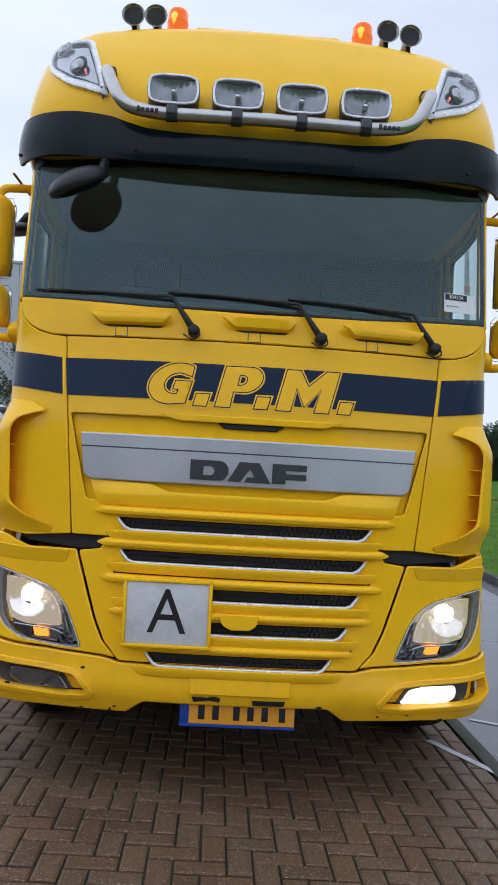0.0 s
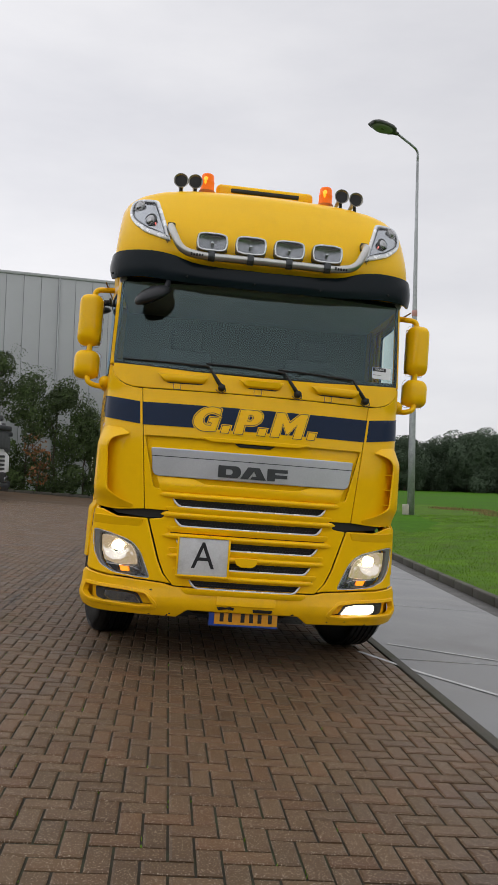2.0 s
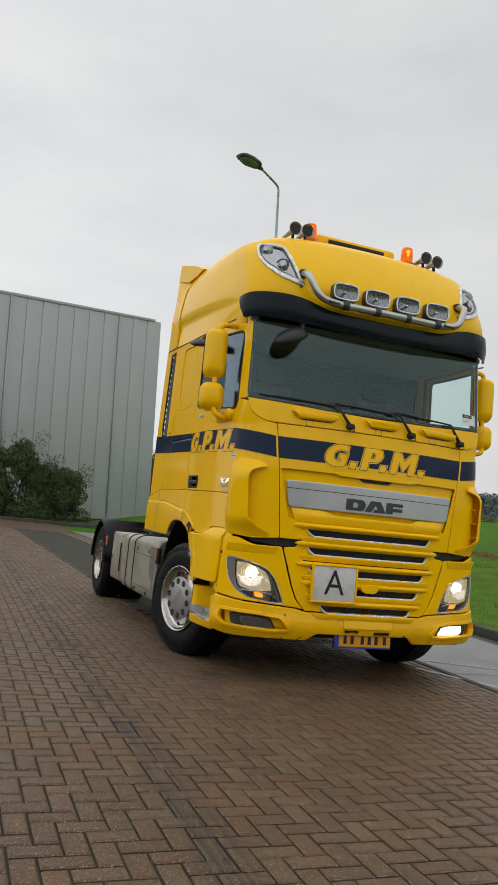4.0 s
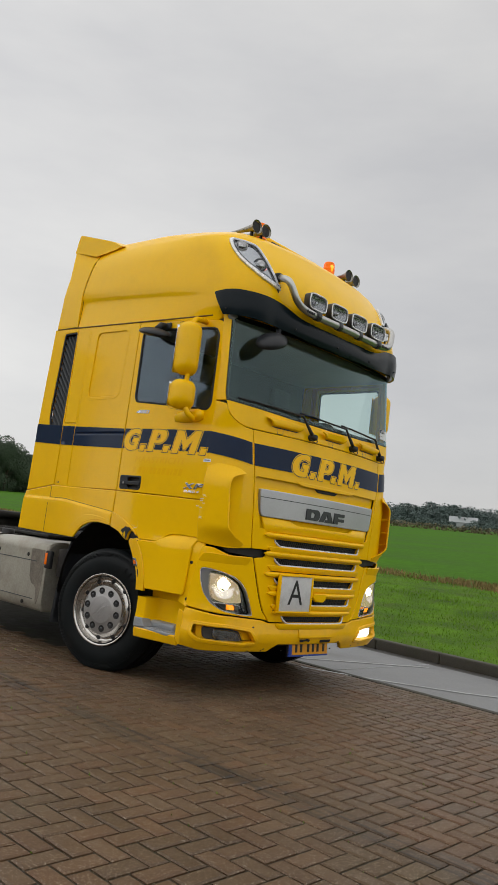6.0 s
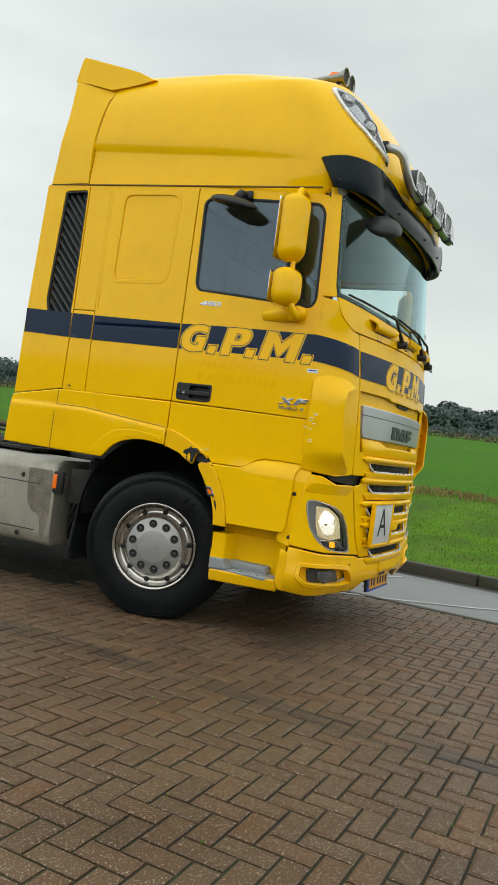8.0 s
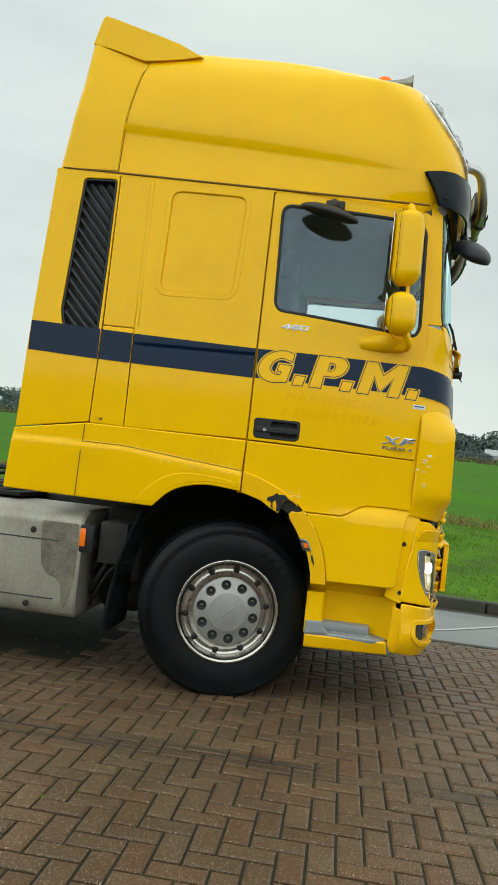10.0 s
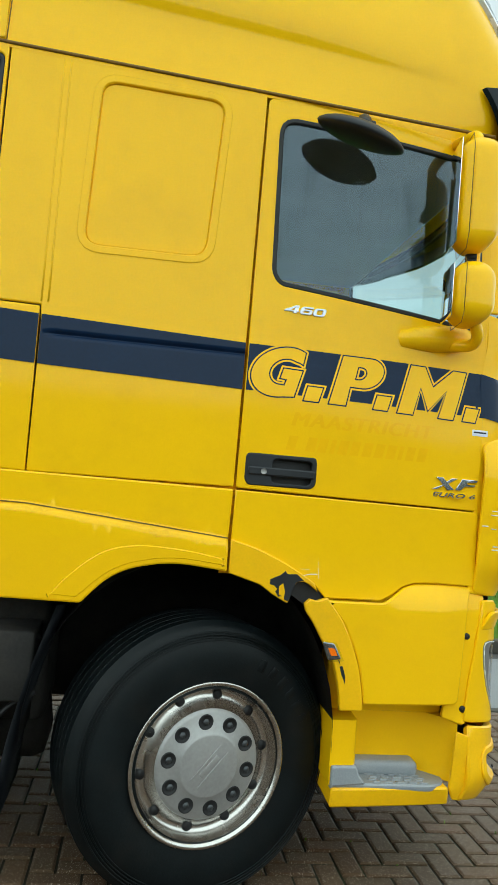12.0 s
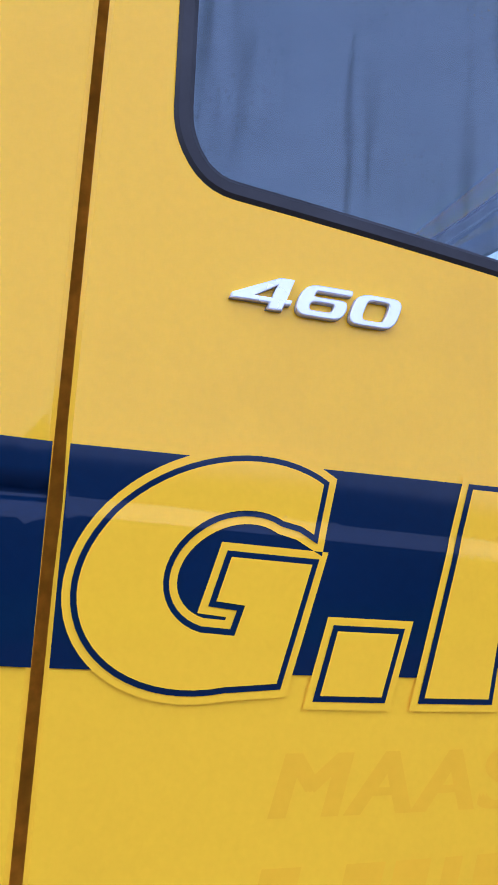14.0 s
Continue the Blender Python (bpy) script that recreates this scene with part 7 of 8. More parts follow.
    part("box_hinge", box(side * 1.258 - 0.006, side * 1.258 + 0.006, 4.045, 4.065, 0.45, 0.8, 0.003), SHADE, locker)
    fender = bmesh.new()
    rows = []
    for k in range(13):
        a = radians(15 * k)
        rows.append([fender.verts.new((side * x, 5.55 + r * math.cos(a), 0.484 + r * math.sin(a))) for x, r in ((1.275, 0.53), (1.27, 0.55), (1.24, 0.57), (0.6, 0.57))])
    for a, b in zip(rows, rows[1:]):
        for k in range(3):
            fender.faces.new((a[k], a[k + 1], b[k + 1], b[k]))
    bmesh.ops.solidify(fender, geom=fender.faces[:], thickness=0.012)
    part("rear_fender", fender, PLASTIC, truck, "dark grey rear mudguard")
    part("fender_reflector", box(side * 1.28 - 0.006, side * 1.28 + 0.006, 4.9, 4.94, 0.72, 0.84, 0.004), AMBER, truck)


# ---- ground ----
BRICK = material("brown_concrete_paver", (0.100, 0.0605, 0.0330), 0.57, second=(1.08, 0.90, 0.80), skid=-2.14, specular=0.32, vary=0.24, scale=2.2, fine=230, bump=0.5, distance=0.003, random_hue=0.15, dirt=(0.060, 0.052, 0.026), dirt_amount=0.55, dirt_scale=1.1, speckle=(0.40, 0.33, 0.25))
BRICKS = material("brown_concrete_pavers", (0.100, 0.0605, 0.0330), 0.57, second=(1.08, 0.90, 0.80), skid=-2.14, specular=0.32, vary=0.24, scale=2.2, fine=230, bump=0.5, distance=0.003, random_hue=0.15, island=True, dirt=(0.060, 0.052, 0.026), dirt_amount=0.55, dirt_scale=1.1, speckle=(0.40, 0.33, 0.25))
SAND = material("joint_sand", (0.019, 0.016, 0.008), 0.9, vary=0.3, scale=9, fine=150, bump=0.4, dirt=(0.04, 0.06, 0.02), dirt_amount=0.8, dirt_scale=2.4)
FARBRICK = material("distant_brick_paving", (0.092, 0.060, 0.036), 0.7, specular=0.2, vary=0.2, scale=1.2, fine=14, bump=0.3, dirt=(0.06, 0.05, 0.045), dirt_amount=0.6, dirt_scale=0.4)
CONCRETE = material("wet_road_concrete", (0.165, 0.17, 0.175), 0.42, specular=0.4, vary=0.14, scale=1.3, fine=140, bump=0.2, dirt=(0.12, 0.12, 0.12), dirt_amount=0.7, dirt_scale=0.9)
ASPHALT = material("dark_gutter_asphalt", (0.045, 0.043, 0.04), 0.6, vary=0.25, scale=3, fine=160, bump=0.4)
KERB = material("mossy_concrete_kerb", (0.056, 0.052, 0.042), 0.8, vary=0.25, scale=5, fine=90, bump=0.3, dirt=(0.04, 0.05, 0.025), dirt_amount=0.9, dirt_scale=3)
GRASS = material("mown_grass", (0.075, 0.158, 0.011), 0.9, specular=0.1, vary=0.4, scale=1.2, fine=40, bump=0.8, distance=0.03, dirt=(0.09, 0.085, 0.04), dirt_amount=0.5, dirt_scale=1.6)
FIELD = material("young_green_crop", (0.050, 0.137, 0.007), 0.9, specular=0.05, vary=0.2, scale=0.12, fine=3.0, bump=0.5, distance=0.03)
PAINT = material("worn_white_line", (0.44, 0.45, 0.46), 0.5, vary=0.2, scale=12, bump=0.1)


def ground_z(x, y):
    """The lie of the land: the yard leans to the gutter, the field beyond is level."""
    lean = -0.037 - 0.0579 * max(-14.0, min(3.9 + 0.09 * max(-4.0, min(y, 14)), x)) - 0.0059 * max(-30, min(y, 60))
    edge = 3.75 + 0.085 * max(-4.0, min(y, 16))
    if x <= edge:
        return lean - 0.045
    t = min(1.0, (x - edge) / 5.0)
    return (lean - 0.045) * (1 - t) + (-0.06) * t


xs = sorted({*np.linspace(-30, 20, 60).round(3), -2500, -900, -300, -120, -60, 30, 45, 70, 120, 300, 900, 2500})
ys = sorted({*np.linspace(-20, 60, 60).round(3), -2500, -900, -300, -100, -50, 90, 140, 250, 500, 1000, 2500})
land = bmesh.new()
grid = [[land.verts.new((x, y, ground_z(x, y) - (0.02 if x < 4 else 0.0))) for x in xs] for y in ys]
for a, b in zip(grid, grid[1:]):
    for k in range(len(xs) - 1):
        land.faces.new((a[k], a[k + 1], b[k + 1], b[k]))
tagged(part("ground", land, FIELD), "flat green field reaching the horizon", "ground", kind="structure")


def yard_sheet(name, poly, mat, z, label, thick=0.06, step=1.0):
    """A flat sheet of the leaning yard."""
    ob = part(name, panel_mesh(poly, [], lambda u, v: (u, v, z), step=step, thick=thick, lip=0.004, middle=(0, 0, -50)), mat)
    ob.matrix_world = YARD
    return tagged(ob, label, name.split("_")[0], kind="structure")


def edge_x(y):
    return 1.40 + 0.012 * y


yard_sheet("yard_bed", [(-9, -9), (edge_x(-9), -9), (edge_x(27), 27), (-9, 27)], SAND, -0.0095, "sandy mossy joints between pavers")
yard_sheet("yard_far", [(-13.5, 27), (edge_x(27), 27), (2.2, 37), (-13.5, 40)], FARBRICK, -0.004, "wet brown brick yard further off", step=3)
yard_sheet("yard_side", [(-13.5, -14), (-9, -14), (-9, 27), (-13.5, 27)], FARBRICK, -0.004, "brown brick yard", step=3)
yard_sheet("yard_behind", [(-9, -14), (edge_x(-14), -14), (edge_x(-9), -9), (-9, -9)], FARBRICK, -0.004, "brown brick yard", step=3)


def gutter_x(y):
    return 3.42 + 0.075 * max(-6.0, y) + 0.0006 * max(0.0, y) ** 2


side_line = [(gutter_x(y), y) for y in np.linspace(-14, 30, 23)]
yard_sheet("road_slab", [(edge_x(-14) + 0.10, -14)] + side_line + [(edge_x(30) + 0.10, 30)], CONCRETE, -0.002, "wet pale concrete road slab", step=1.2)
yard_sheet("gutter_strip", [(u - 0.002, v) for u, v in side_line] + [(u + 0.36, v) for u, v in reversed(side_line)], ASPHALT, -0.02, "dark asphalt gutter strip", step=1.2)
joint = bmesh.new()
for y in (-6, -2.6, 0.9, 4.2, 7.6, 11, 14.5):
    add_box(joint, edge_x(y) + 0.11, gutter_x(y) - 0.02, y, y + 0.012, -0.001, 0.002)
joint.transform(YARD)
tagged(part("slab_joint", joint, PAINT), "pale sealed joints across the concrete", "joint", kind="structure")
line = bmesh.new()
for pts, w in (([(1.20, 1.10), (1.55, 0.42), (2.05, -0.30), (2.9, -1.15)], 0.024), ([(1.6, 1.55), (3.2, 0.75)], 0.02)):
    for (x0, y0), (x1, y1) in zip(pts, pts[1:]):
        d = Vector((x1 - x0, y1 - y0, 0)).normalized()
        n = Vector((-d.y, d.x, 0)) * w
        q = [Vector((x0, y0, 0.0035)) + n, Vector((x0, y0, 0.0035)) - n, Vector((x1, y1, 0.0035)) - n, Vector((x1, y1, 0.0035)) + n]
        line.faces.new([line.verts.new(p) for p in q])
line.transform(YARD)
tagged(part("painted_line", line, PAINT), "worn thin white painted line", "road marking", kind="structure")
border = bmesh.new()
add_box(border, 0.0, 0.085, -14, 30, -0.05, 0.004, 0.004)
for v in border.verts:
    v.co.x += edge_x(v.co.y) + 0.01
border.transform(YARD)
tagged(part("edge_band", border, KERB), "narrow concrete edging band", "edging", kind="structure")

kerb = thing("kerb", "mossy concrete kerb stones along the verge", "kerb", YARD, kind="structure")
for k in range(38):
    y0, y1 = -8 + k, -8 + k + 0.985
    stone = bmesh.new()
    add_box(stone, 0.36, 0.50, y0, y1, -0.15, 0.115, 0.02)
    for v in stone.verts:
        v.co.x += gutter_x(v.co.y) + (0.02 if v.co.z < 0 else 0)
    part("kerb_stone", stone, KERB, kerb)
# grass verge
verge = bmesh.new()
rows = []
vy = list(np.linspace(-14, 44, 59))
for y in vy:
    row = []
    for k in range(15):
        t = k / 14
        x = gutter_x(min(y, 30)) + 0.49 + 10.0 * t
        p = YARD @ Vector((x, y, 0.105))
        level = 0.0 + 0.05 * noise.noise(Vector((x * 0.5, y * 0.5, 3)))
        s = min(1, t * 2.2)
        row.append(verge.verts.new((p.x, p.y, p.z * (1 - s) + level * s + 0.02 * noise.noise(Vector((x * 2, y * 2, 0))))))
    rows.append(row)
for a, b in zip(rows, rows[1:]):
    for k in range(14):
        verge.faces.new((a[k], a[k + 1], b[k + 1], b[k]))
tagged(part("verge", verge, GRASS), "rough mown grass verge", "verge", kind="structure")

BLADE = material("grass_blades", (0.112, 0.225, 0.017), 0.8, specular=0.15, vary=0.3, scale=3, bump=0, random_hue=0.35, island=True)
DRY = material("dry_brown_stalks", (0.22, 0.16, 0.07), 0.9, specular=0.1, vary=0.3, scale=3, bump=0, random_hue=0.35, island=True)
REED = material("tall_green_stalks", (0.12, 0.2, 0.05), 0.8, vary=0.3, scale=3, bump=0, random_hue=0.3, island=True)


def blades(name, count, spot, height, width, mat, label, seed):
    """Many thin bent blades as one mesh."""
    r = random.Random(seed)
    verts, faces = [], []
    for _ in range(count):
        x, y, z = spot(r)
        h, a, b = height * r.uniform(0.5, 1.3), r.uniform(0, 6.3), r.uniform(0, 6.3)
        w, lean = width * r.uniform(0.6, 1.4), h * r.uniform(0.1, 0.6)
        dx, dy = math.cos(a) * w, math.sin(a) * w
        lx, ly = math.cos(b) * lean, math.sin(b) * lean
        i = len(verts)
        verts += [(x - dx, y - dy, z), (x + dx, y + dy, z), (x + dx * 0.7 + lx * 0.4, y + dy * 0.7 + ly * 0.4, z + h * 0.6), (x - dx * 0.7 + lx * 0.4, y - dy * 0.7 + ly * 0.4, z + h * 0.6), (x + lx, y + ly, z + h)]
        faces += [(i, i + 1, i + 2, i + 3), (i + 3, i + 2, i + 4)]
    me = bpy.data.meshes.new(name)
    me.from_pydata(verts, [], faces)
    me.materials.append(mat)
    return tagged(new(name, me), label, "grass", kind="stuff")


def near_verge(r):
    y = -6 + 34 * r.random() ** 1.4
    t = r.random()
    x = gutter_x(y) + 0.52 + 9.2 * t
    p = YARD @ Vector((x, y, 0.105))
    s = min(1, (9.2 * t + 0.03) / 10 * 2.2)
    return p.x, p.y, p.z * (1 - s) - 0.02


blades("verge_grass", 90000, near_verge, 0.055, 0.006, BLADE, "short uneven grass blades on the verge", 3)


CLUMPS = [(random.Random(k).uniform(-6, 38), random.Random(k + 90).gauss(0, 0.5), random.Random(k + 190).uniform(0.3, 0.9)) for k in range(46)]


def strip(r):
    y, dx, w = r.choice(CLUMPS)
    y += 1.6 * w * r.gauss(0, 1)
    x = gutter_x(min(y, 30)) + 9.3 + dx + 0.4 * w * r.gauss(0, 1)
    return x, y, -0.03


blades("dry_stalks", 14000, strip, 0.13, 0.014, DRY, "strip of dry brown stalks at the field's edge", 5)
blades("reed_stalks", 160, lambda r: (gutter_x(min(y := -4 + 40 * r.random(), 30)) + 8.9 + 0.6 * r.gauss(0, 1), y, -0.03), 0.38, 0.012, REED, "tall green weeds at the field's edge", 6)


# ---- surroundings ----
LEAF = material("dark_hedge_leaves", (0.05, 0.078, 0.022), 0.6, specular=0.3, vary=0.35, scale=0.8, bump=0, random_hue=0.45, island=True)
# haze over the far trees is put into the leaf colour, paler and bluer
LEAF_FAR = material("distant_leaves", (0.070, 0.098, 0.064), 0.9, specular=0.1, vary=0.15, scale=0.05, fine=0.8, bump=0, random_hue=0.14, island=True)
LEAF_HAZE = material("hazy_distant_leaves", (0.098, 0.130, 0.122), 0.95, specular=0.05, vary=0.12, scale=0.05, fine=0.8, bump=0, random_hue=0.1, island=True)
AUTUMN = material("orange_autumn_leaves", (0.22, 0.09, 0.03), 0.7, vary=0.3, scale=1, bump=0, random_hue=0.4, island=True)
BARK = material("bark", (0.07, 0.055, 0.04), 0.9, vary=0.3, scale=4, fine=40, bump=0.4)
CLAD = material("grey_metal_cladding", (0.37, 0.385, 0.395), 0.45, metal=0.2, vary=0.05, scale=0.4, fine=20, bump=0.02)
SEAM = material("cladding_joint", (0.14, 0.15, 0.155), 0.6, vary=0.05, bump=0)
GALV = material("galvanised_steel", (0.36, 0.38, 0.39), 0.5, metal=0.6, vary=0.18, scale=6, fine=40, bump=0.05)


def leaf_cloud(name, spots, size, count, mat, parent, seed, label="", spread=1.0, stray=1.0):
    """Leaves as small bent quads in clumps round the given spots (x, y, z, radius)."""
    r = random.Random(seed)
    verts, faces = [], []
    weights = [s[3] ** 2 for s in spots]
    for x, y, z, rad in r.choices(spots, weights, k=count):
        while True:
            d = Vector((r.uniform(-1, 1), r.uniform(-1, 1), r.uniform(-1, 1)))
            if 0.1 < d.length < 1:
                break
        d = d.normalized() * rad * (d.length ** 0.4) * spread
        c = Vector((x, y, z)) + d
        n = (d.normalized() + stray * Vector((r.uniform(-1, 1), r.uniform(-1, 1), r.uniform(-0.4, 1)))).normalized()
        u = n.orthogonal().normalized()
        u.rotate(Matrix.Rotation(r.uniform(0, 6.3), 3, n))
        v = n.cross(u)
        s = size * r.uniform(0.5, 1.4)
        i = len(verts)
        verts += [c - u * s * 0.5, c + v * s * 0.3 + n * s * 0.08, c + u * s * 0.55, c - v * s * 0.3 + n * s * 0.08]
        faces += [(i, i + 1, i + 2, i + 3)]
    me = bpy.data.meshes.new(name)
    me.from_pydata(verts, [], faces)
    me.materials.append(mat)
    ob = new(name, me)
    if parent:
        ob.parent = parent
    if label:
        tagged(ob, label)
    return ob


def branches(base, top, r, count, spread, radius):
    bm = bmesh.new()
    base, top = Vector(base), Vector(top)
    add_tube(bm, [base, base.lerp(top, 0.35) + Vector((r.uniform(-.2, .2), r.uniform(-.2, .2), 0)) * spread, base.lerp(top, 0.7) + Vector((r.uniform(-.3, .3), r.uniform(-.3, .3), 0)) * spread, top], [radius, radius * 0.7, radius * 0.45, radius * 0.12], 7)
    for k in range(count):
        a, t = r.uniform(0, 6.3), r.uniform(0.15, 0.85)
        p = base.lerp(top, t)
        q = p + Vector((math.cos(a) * spread, math.sin(a) * spread, spread * r.uniform(0.3, 1.1))) * r.uniform(0.5, 1.0)
        add_tube(bm, [p, p.lerp(q, 0.5) + Vector((0, 0, 0.08 * spread)), q], [radius * 0.35, radius * 0.2, radius * 0.05], 5)
    return bm


def shrub(x, y, h, w, seed, label):
    r = random.Random(seed)
    z = ground_z(x, y)
    bush = thing("shrub", label, "shrub", group="shrubs along the yard's edge")
    part("branches", branches((x, y, z - 0.1), (x + r.uniform(-.4, .4), y, z + h * 0.95), r, 14, w * 0.5, 0.07), BARK, bush)
    spots = []
    for k in range(26):
        t = r.random()
        rad = w * r.uniform(0.16, 0.34)
        wide = w * (0.62 - 0.42 * t)
        spots.append((x + r.uniform(-1, 1) * wide, y + r.uniform(-1, 1) * wide * 0.7, z + 0.25 + (h - 0.5) * t, rad))
    leaf_cloud("foliage", spots, 0.135, 11000, LEAF, bush, seed)
    tips = [(x + r.uniform(-1, 1) * w * 0.55, y + r.uniform(-.5, .5) * w, z + h * r.uniform(0.7, 1.1), 0.22 * w) for _ in range(12)]
    leaf_cloud("loose_sprays", tips, 0.10, 900, LEAF, bush, seed + 1)
    return bush


# Far side of the yard, in its own line: kerb, shrubs, warehouse
def far_edge(x):
    return 38.0 + 0.10 * (x + 6)


for k, (x, h, w) in enumerate(((-13.2, 7.6, 2.7), (-11.0, 8.2, 2.5), (-9.0, 6.6, 2.5), (-7.2, 6.6, 2.4), (-5.6, 5.4, 2.3), (-4.2, 4.7, 2.2), (-2.8, 4.3, 2.1), (-1.4, 4.2, 2.1), (0.2, 4.4, 2.3), (1.8, 3.4, 2.1), (3.2, 3.2, 2.0))):
    shrub(x, far_edge(x) + 2.6, h, w, 40 + 3 * k, "dense dark green shrub with loose sprays beside the yard")
leaf_cloud_bush = thing("autumn_shrub", "shrub with orange autumn leaves among the hedge", "shrub")
leaf_cloud("foliage", [(-8.3, 39.2, 3.0, 0.7), (-7.9, 39.3, 2.2, 0.6), (-8.0, 39.2, 1.3, 0.7)], 0.18, 260, AUTUMN, leaf_cloud_bush, 77)
part("branches", branches((-8.1, 39.3, 0.1), (-8.0, 39.3, 3.2), random.Random(5), 8, 0.7, 0.04), BARK, leaf_cloud_bush)
bank = bmesh.new()
for k in range(20):
    x = -15 + k
    add_box(bank, x, x + 0.98, far_edge(x) - 0.12, far_edge(x) + 0.12, ground_z(x, 38) - 0.1, ground_z(x, 38) + 0.16, 0.02)
tagged(part("far_kerb", bank, KERB), "low dark kerb at the yard's far edge", "kerb", kind="structure")
soil = bmesh.new()
pts = [(-16, far_edge(-16)), (6, far_edge(6)), (6, far_edge(6) + 6), (-16, far_edge(-16) + 6)]
soil.faces.new([soil.verts.new((x, y, ground_z(x, y) + 0.07)) for x, y in pts])
tagged(part("planting_bed", soil, SAND), "dark planting bed under the shrubs", "soil", kind="structure")

hall = thing("warehouse", "plain grey metal-clad warehouse behind the shrubs", "building")
HX0, HY0, HX1, HY1, HTOP = -30.0, 43.5, 10.0, 51.5, 15.0
along = Vector((HX1 - HX0, HY1 - HY0, 0))
length = along.length
along.normalize()
inward = Vector((-along.y, along.x, 0))
body = bmesh.new()
add_box(body, 0, length, 0.06, 30, -0.5, HTOP - 0.1)
hm = Matrix.Translation((HX0, HY0, 0)) @ Matrix((( along.x, inward.x, 0, 0), (along.y, inward.y, 0, 0), (0, 0, 1, 0), (0, 0, 0, 1)))
body.transform(hm)
part("wall", body, SEAM, hall)
k = 0
while k * 1.15 < length:
    sheet = box(k * 1.15 + 0.012, k * 1.15 + 1.138, 0.0, 0.06, -0.4, HTOP - 0.15, 0.01)
    sheet.transform(hm)
    part("cladding_panel", sheet, CLAD, hall)
    k += 1
cap = box(-0.1, length + 0.1, -0.06, 0.5, HTOP - 0.2, HTOP, 0.02)
cap.transform(hm)
part("roof_edge", cap, CLAD, hall, "grey roof edge trim")
for k in range(0, 30, 7):
    pipe_ = tube([(k * 1.15 + 5.8, -0.06, 0), (k * 1.15 + 5.8, -0.06, HTOP - 0.2)], 0.05, 8)
    pipe_.transform(hm)
    part("downpipe", pipe_, CLAD, hall)

# unseen plain walls added behind the camera: they close the yard and darken reflections
DULL = material("dull_grey_rendering", (0.11, 0.115, 0.11), 0.8, vary=0.25, scale=0.3, fine=3, bump=0.1)
for name, x0, x1, y0, y1, h in (("wall_west", -40.4, -40.0, -48.0, 42.0, 7.5), ("wall_south", -40.0, 20.0, -48.4, -48.0, 8.5)):
    tagged(part(name, box(x0, x1, y0, y1, -0.6, h, 0.02), DULL), "unseen plain dark grey wall, added to darken reflections", "wall", kind="structure")

# street lamp
post = thing("street_lamp", "tall galvanised street lamp beside the field", "street lamp")
PX, PY = 10.62, 28.9
part("mast", tube([(PX, PY, -0.1), (PX, PY, 3), (PX, PY, 8.5), (PX, PY, 12.5), (PX, PY, 16.6)], [0.17, 0.155, 0.115, 0.085, 0.06], 18), GALV, post, "tapered steel mast")
part("arm", tube(bend([(PX, PY, 16.4), (PX, PY, 17.12), (PX - 0.35, PY - 0.2, 17.26), (9.30, 28.15, 17.56)], 0.3, 6), 0.055, 10), GALV, post)
hm_ = Matrix.Translation((9.42, 28.22, 17.52)) @ Matrix.Rotation(math.atan2(-0.75, -1.35), 4, "Z") @ pose(0, 0, 0, 0, -3, 0)
LAMPGREY = material("grey_lamp_housing", (0.12, 0.12, 0.125), 0.6, specular=0.2, vary=0.1, bump=0.02)
head = bmesh.new()
rows = []
for x, w, up, down in ((0.0, 0.10, 0.07, 0.07), (0.22, 0.14, 0.10, 0.09), (0.34, 0.30, 0.17, 0.10), (0.55, 0.38, 0.22, 0.10), (1.0, 0.40, 0.22, 0.10), (1.4, 0.36, 0.17, 0.10), (1.62, 0.26, 0.08, 0.09), (1.66, 0.2, 0.03, 0.06)):
    rows.append([head.verts.new((x, w * math.cos(a), (up if math.sin(a) > 0 else down) * math.sin(a))) for a in (2 * math.pi * k / 20 for k in range(20))])
for a, b in zip(rows, rows[1:]):
    for k in range(20):
        head.faces.new((a[k], a[(k + 1) % 20], b[(k + 1) % 20], b[k]))
head.faces.new(rows[0]), head.faces.new(rows[-1])
head.transform(hm_)
part("lamp_head", head, LAMPGREY, post, "grey lamp head")
pane = bmesh.new()
add_lathe(pane, [(-0.085, 0.001), (-0.125, 0.2), (-0.13, 0.42), (-0.08, 0.5)], (0, 0, 0), "z", 28)
pane.transform(hm_ @ Matrix.Translation((0.98, 0, 0)) @ Matrix.Diagonal((1.18, 0.7, 1, 1)))
part("lamp_glass", pane, HUBGREY, post, "pale curved lamp glass")
part("mast_band", lathe([(0, 0.118), (0.02, 0.13), (0.26, 0.13), (0.28, 0.118)], (PX, PY, 9.2), "z", 18), material("red_white_band", (0.5, 0.25, 0.22), 0.5), post, "faded red identification band")
part("junction_box", box(PX - 0.42, PX - 0.15, PY - 0.2, PY - 0.02, -0.05, 0.42, 0.02), material("beige_cabinet", (0.42, 0.40, 0.33), 0.6), post, "small beige cabinet")


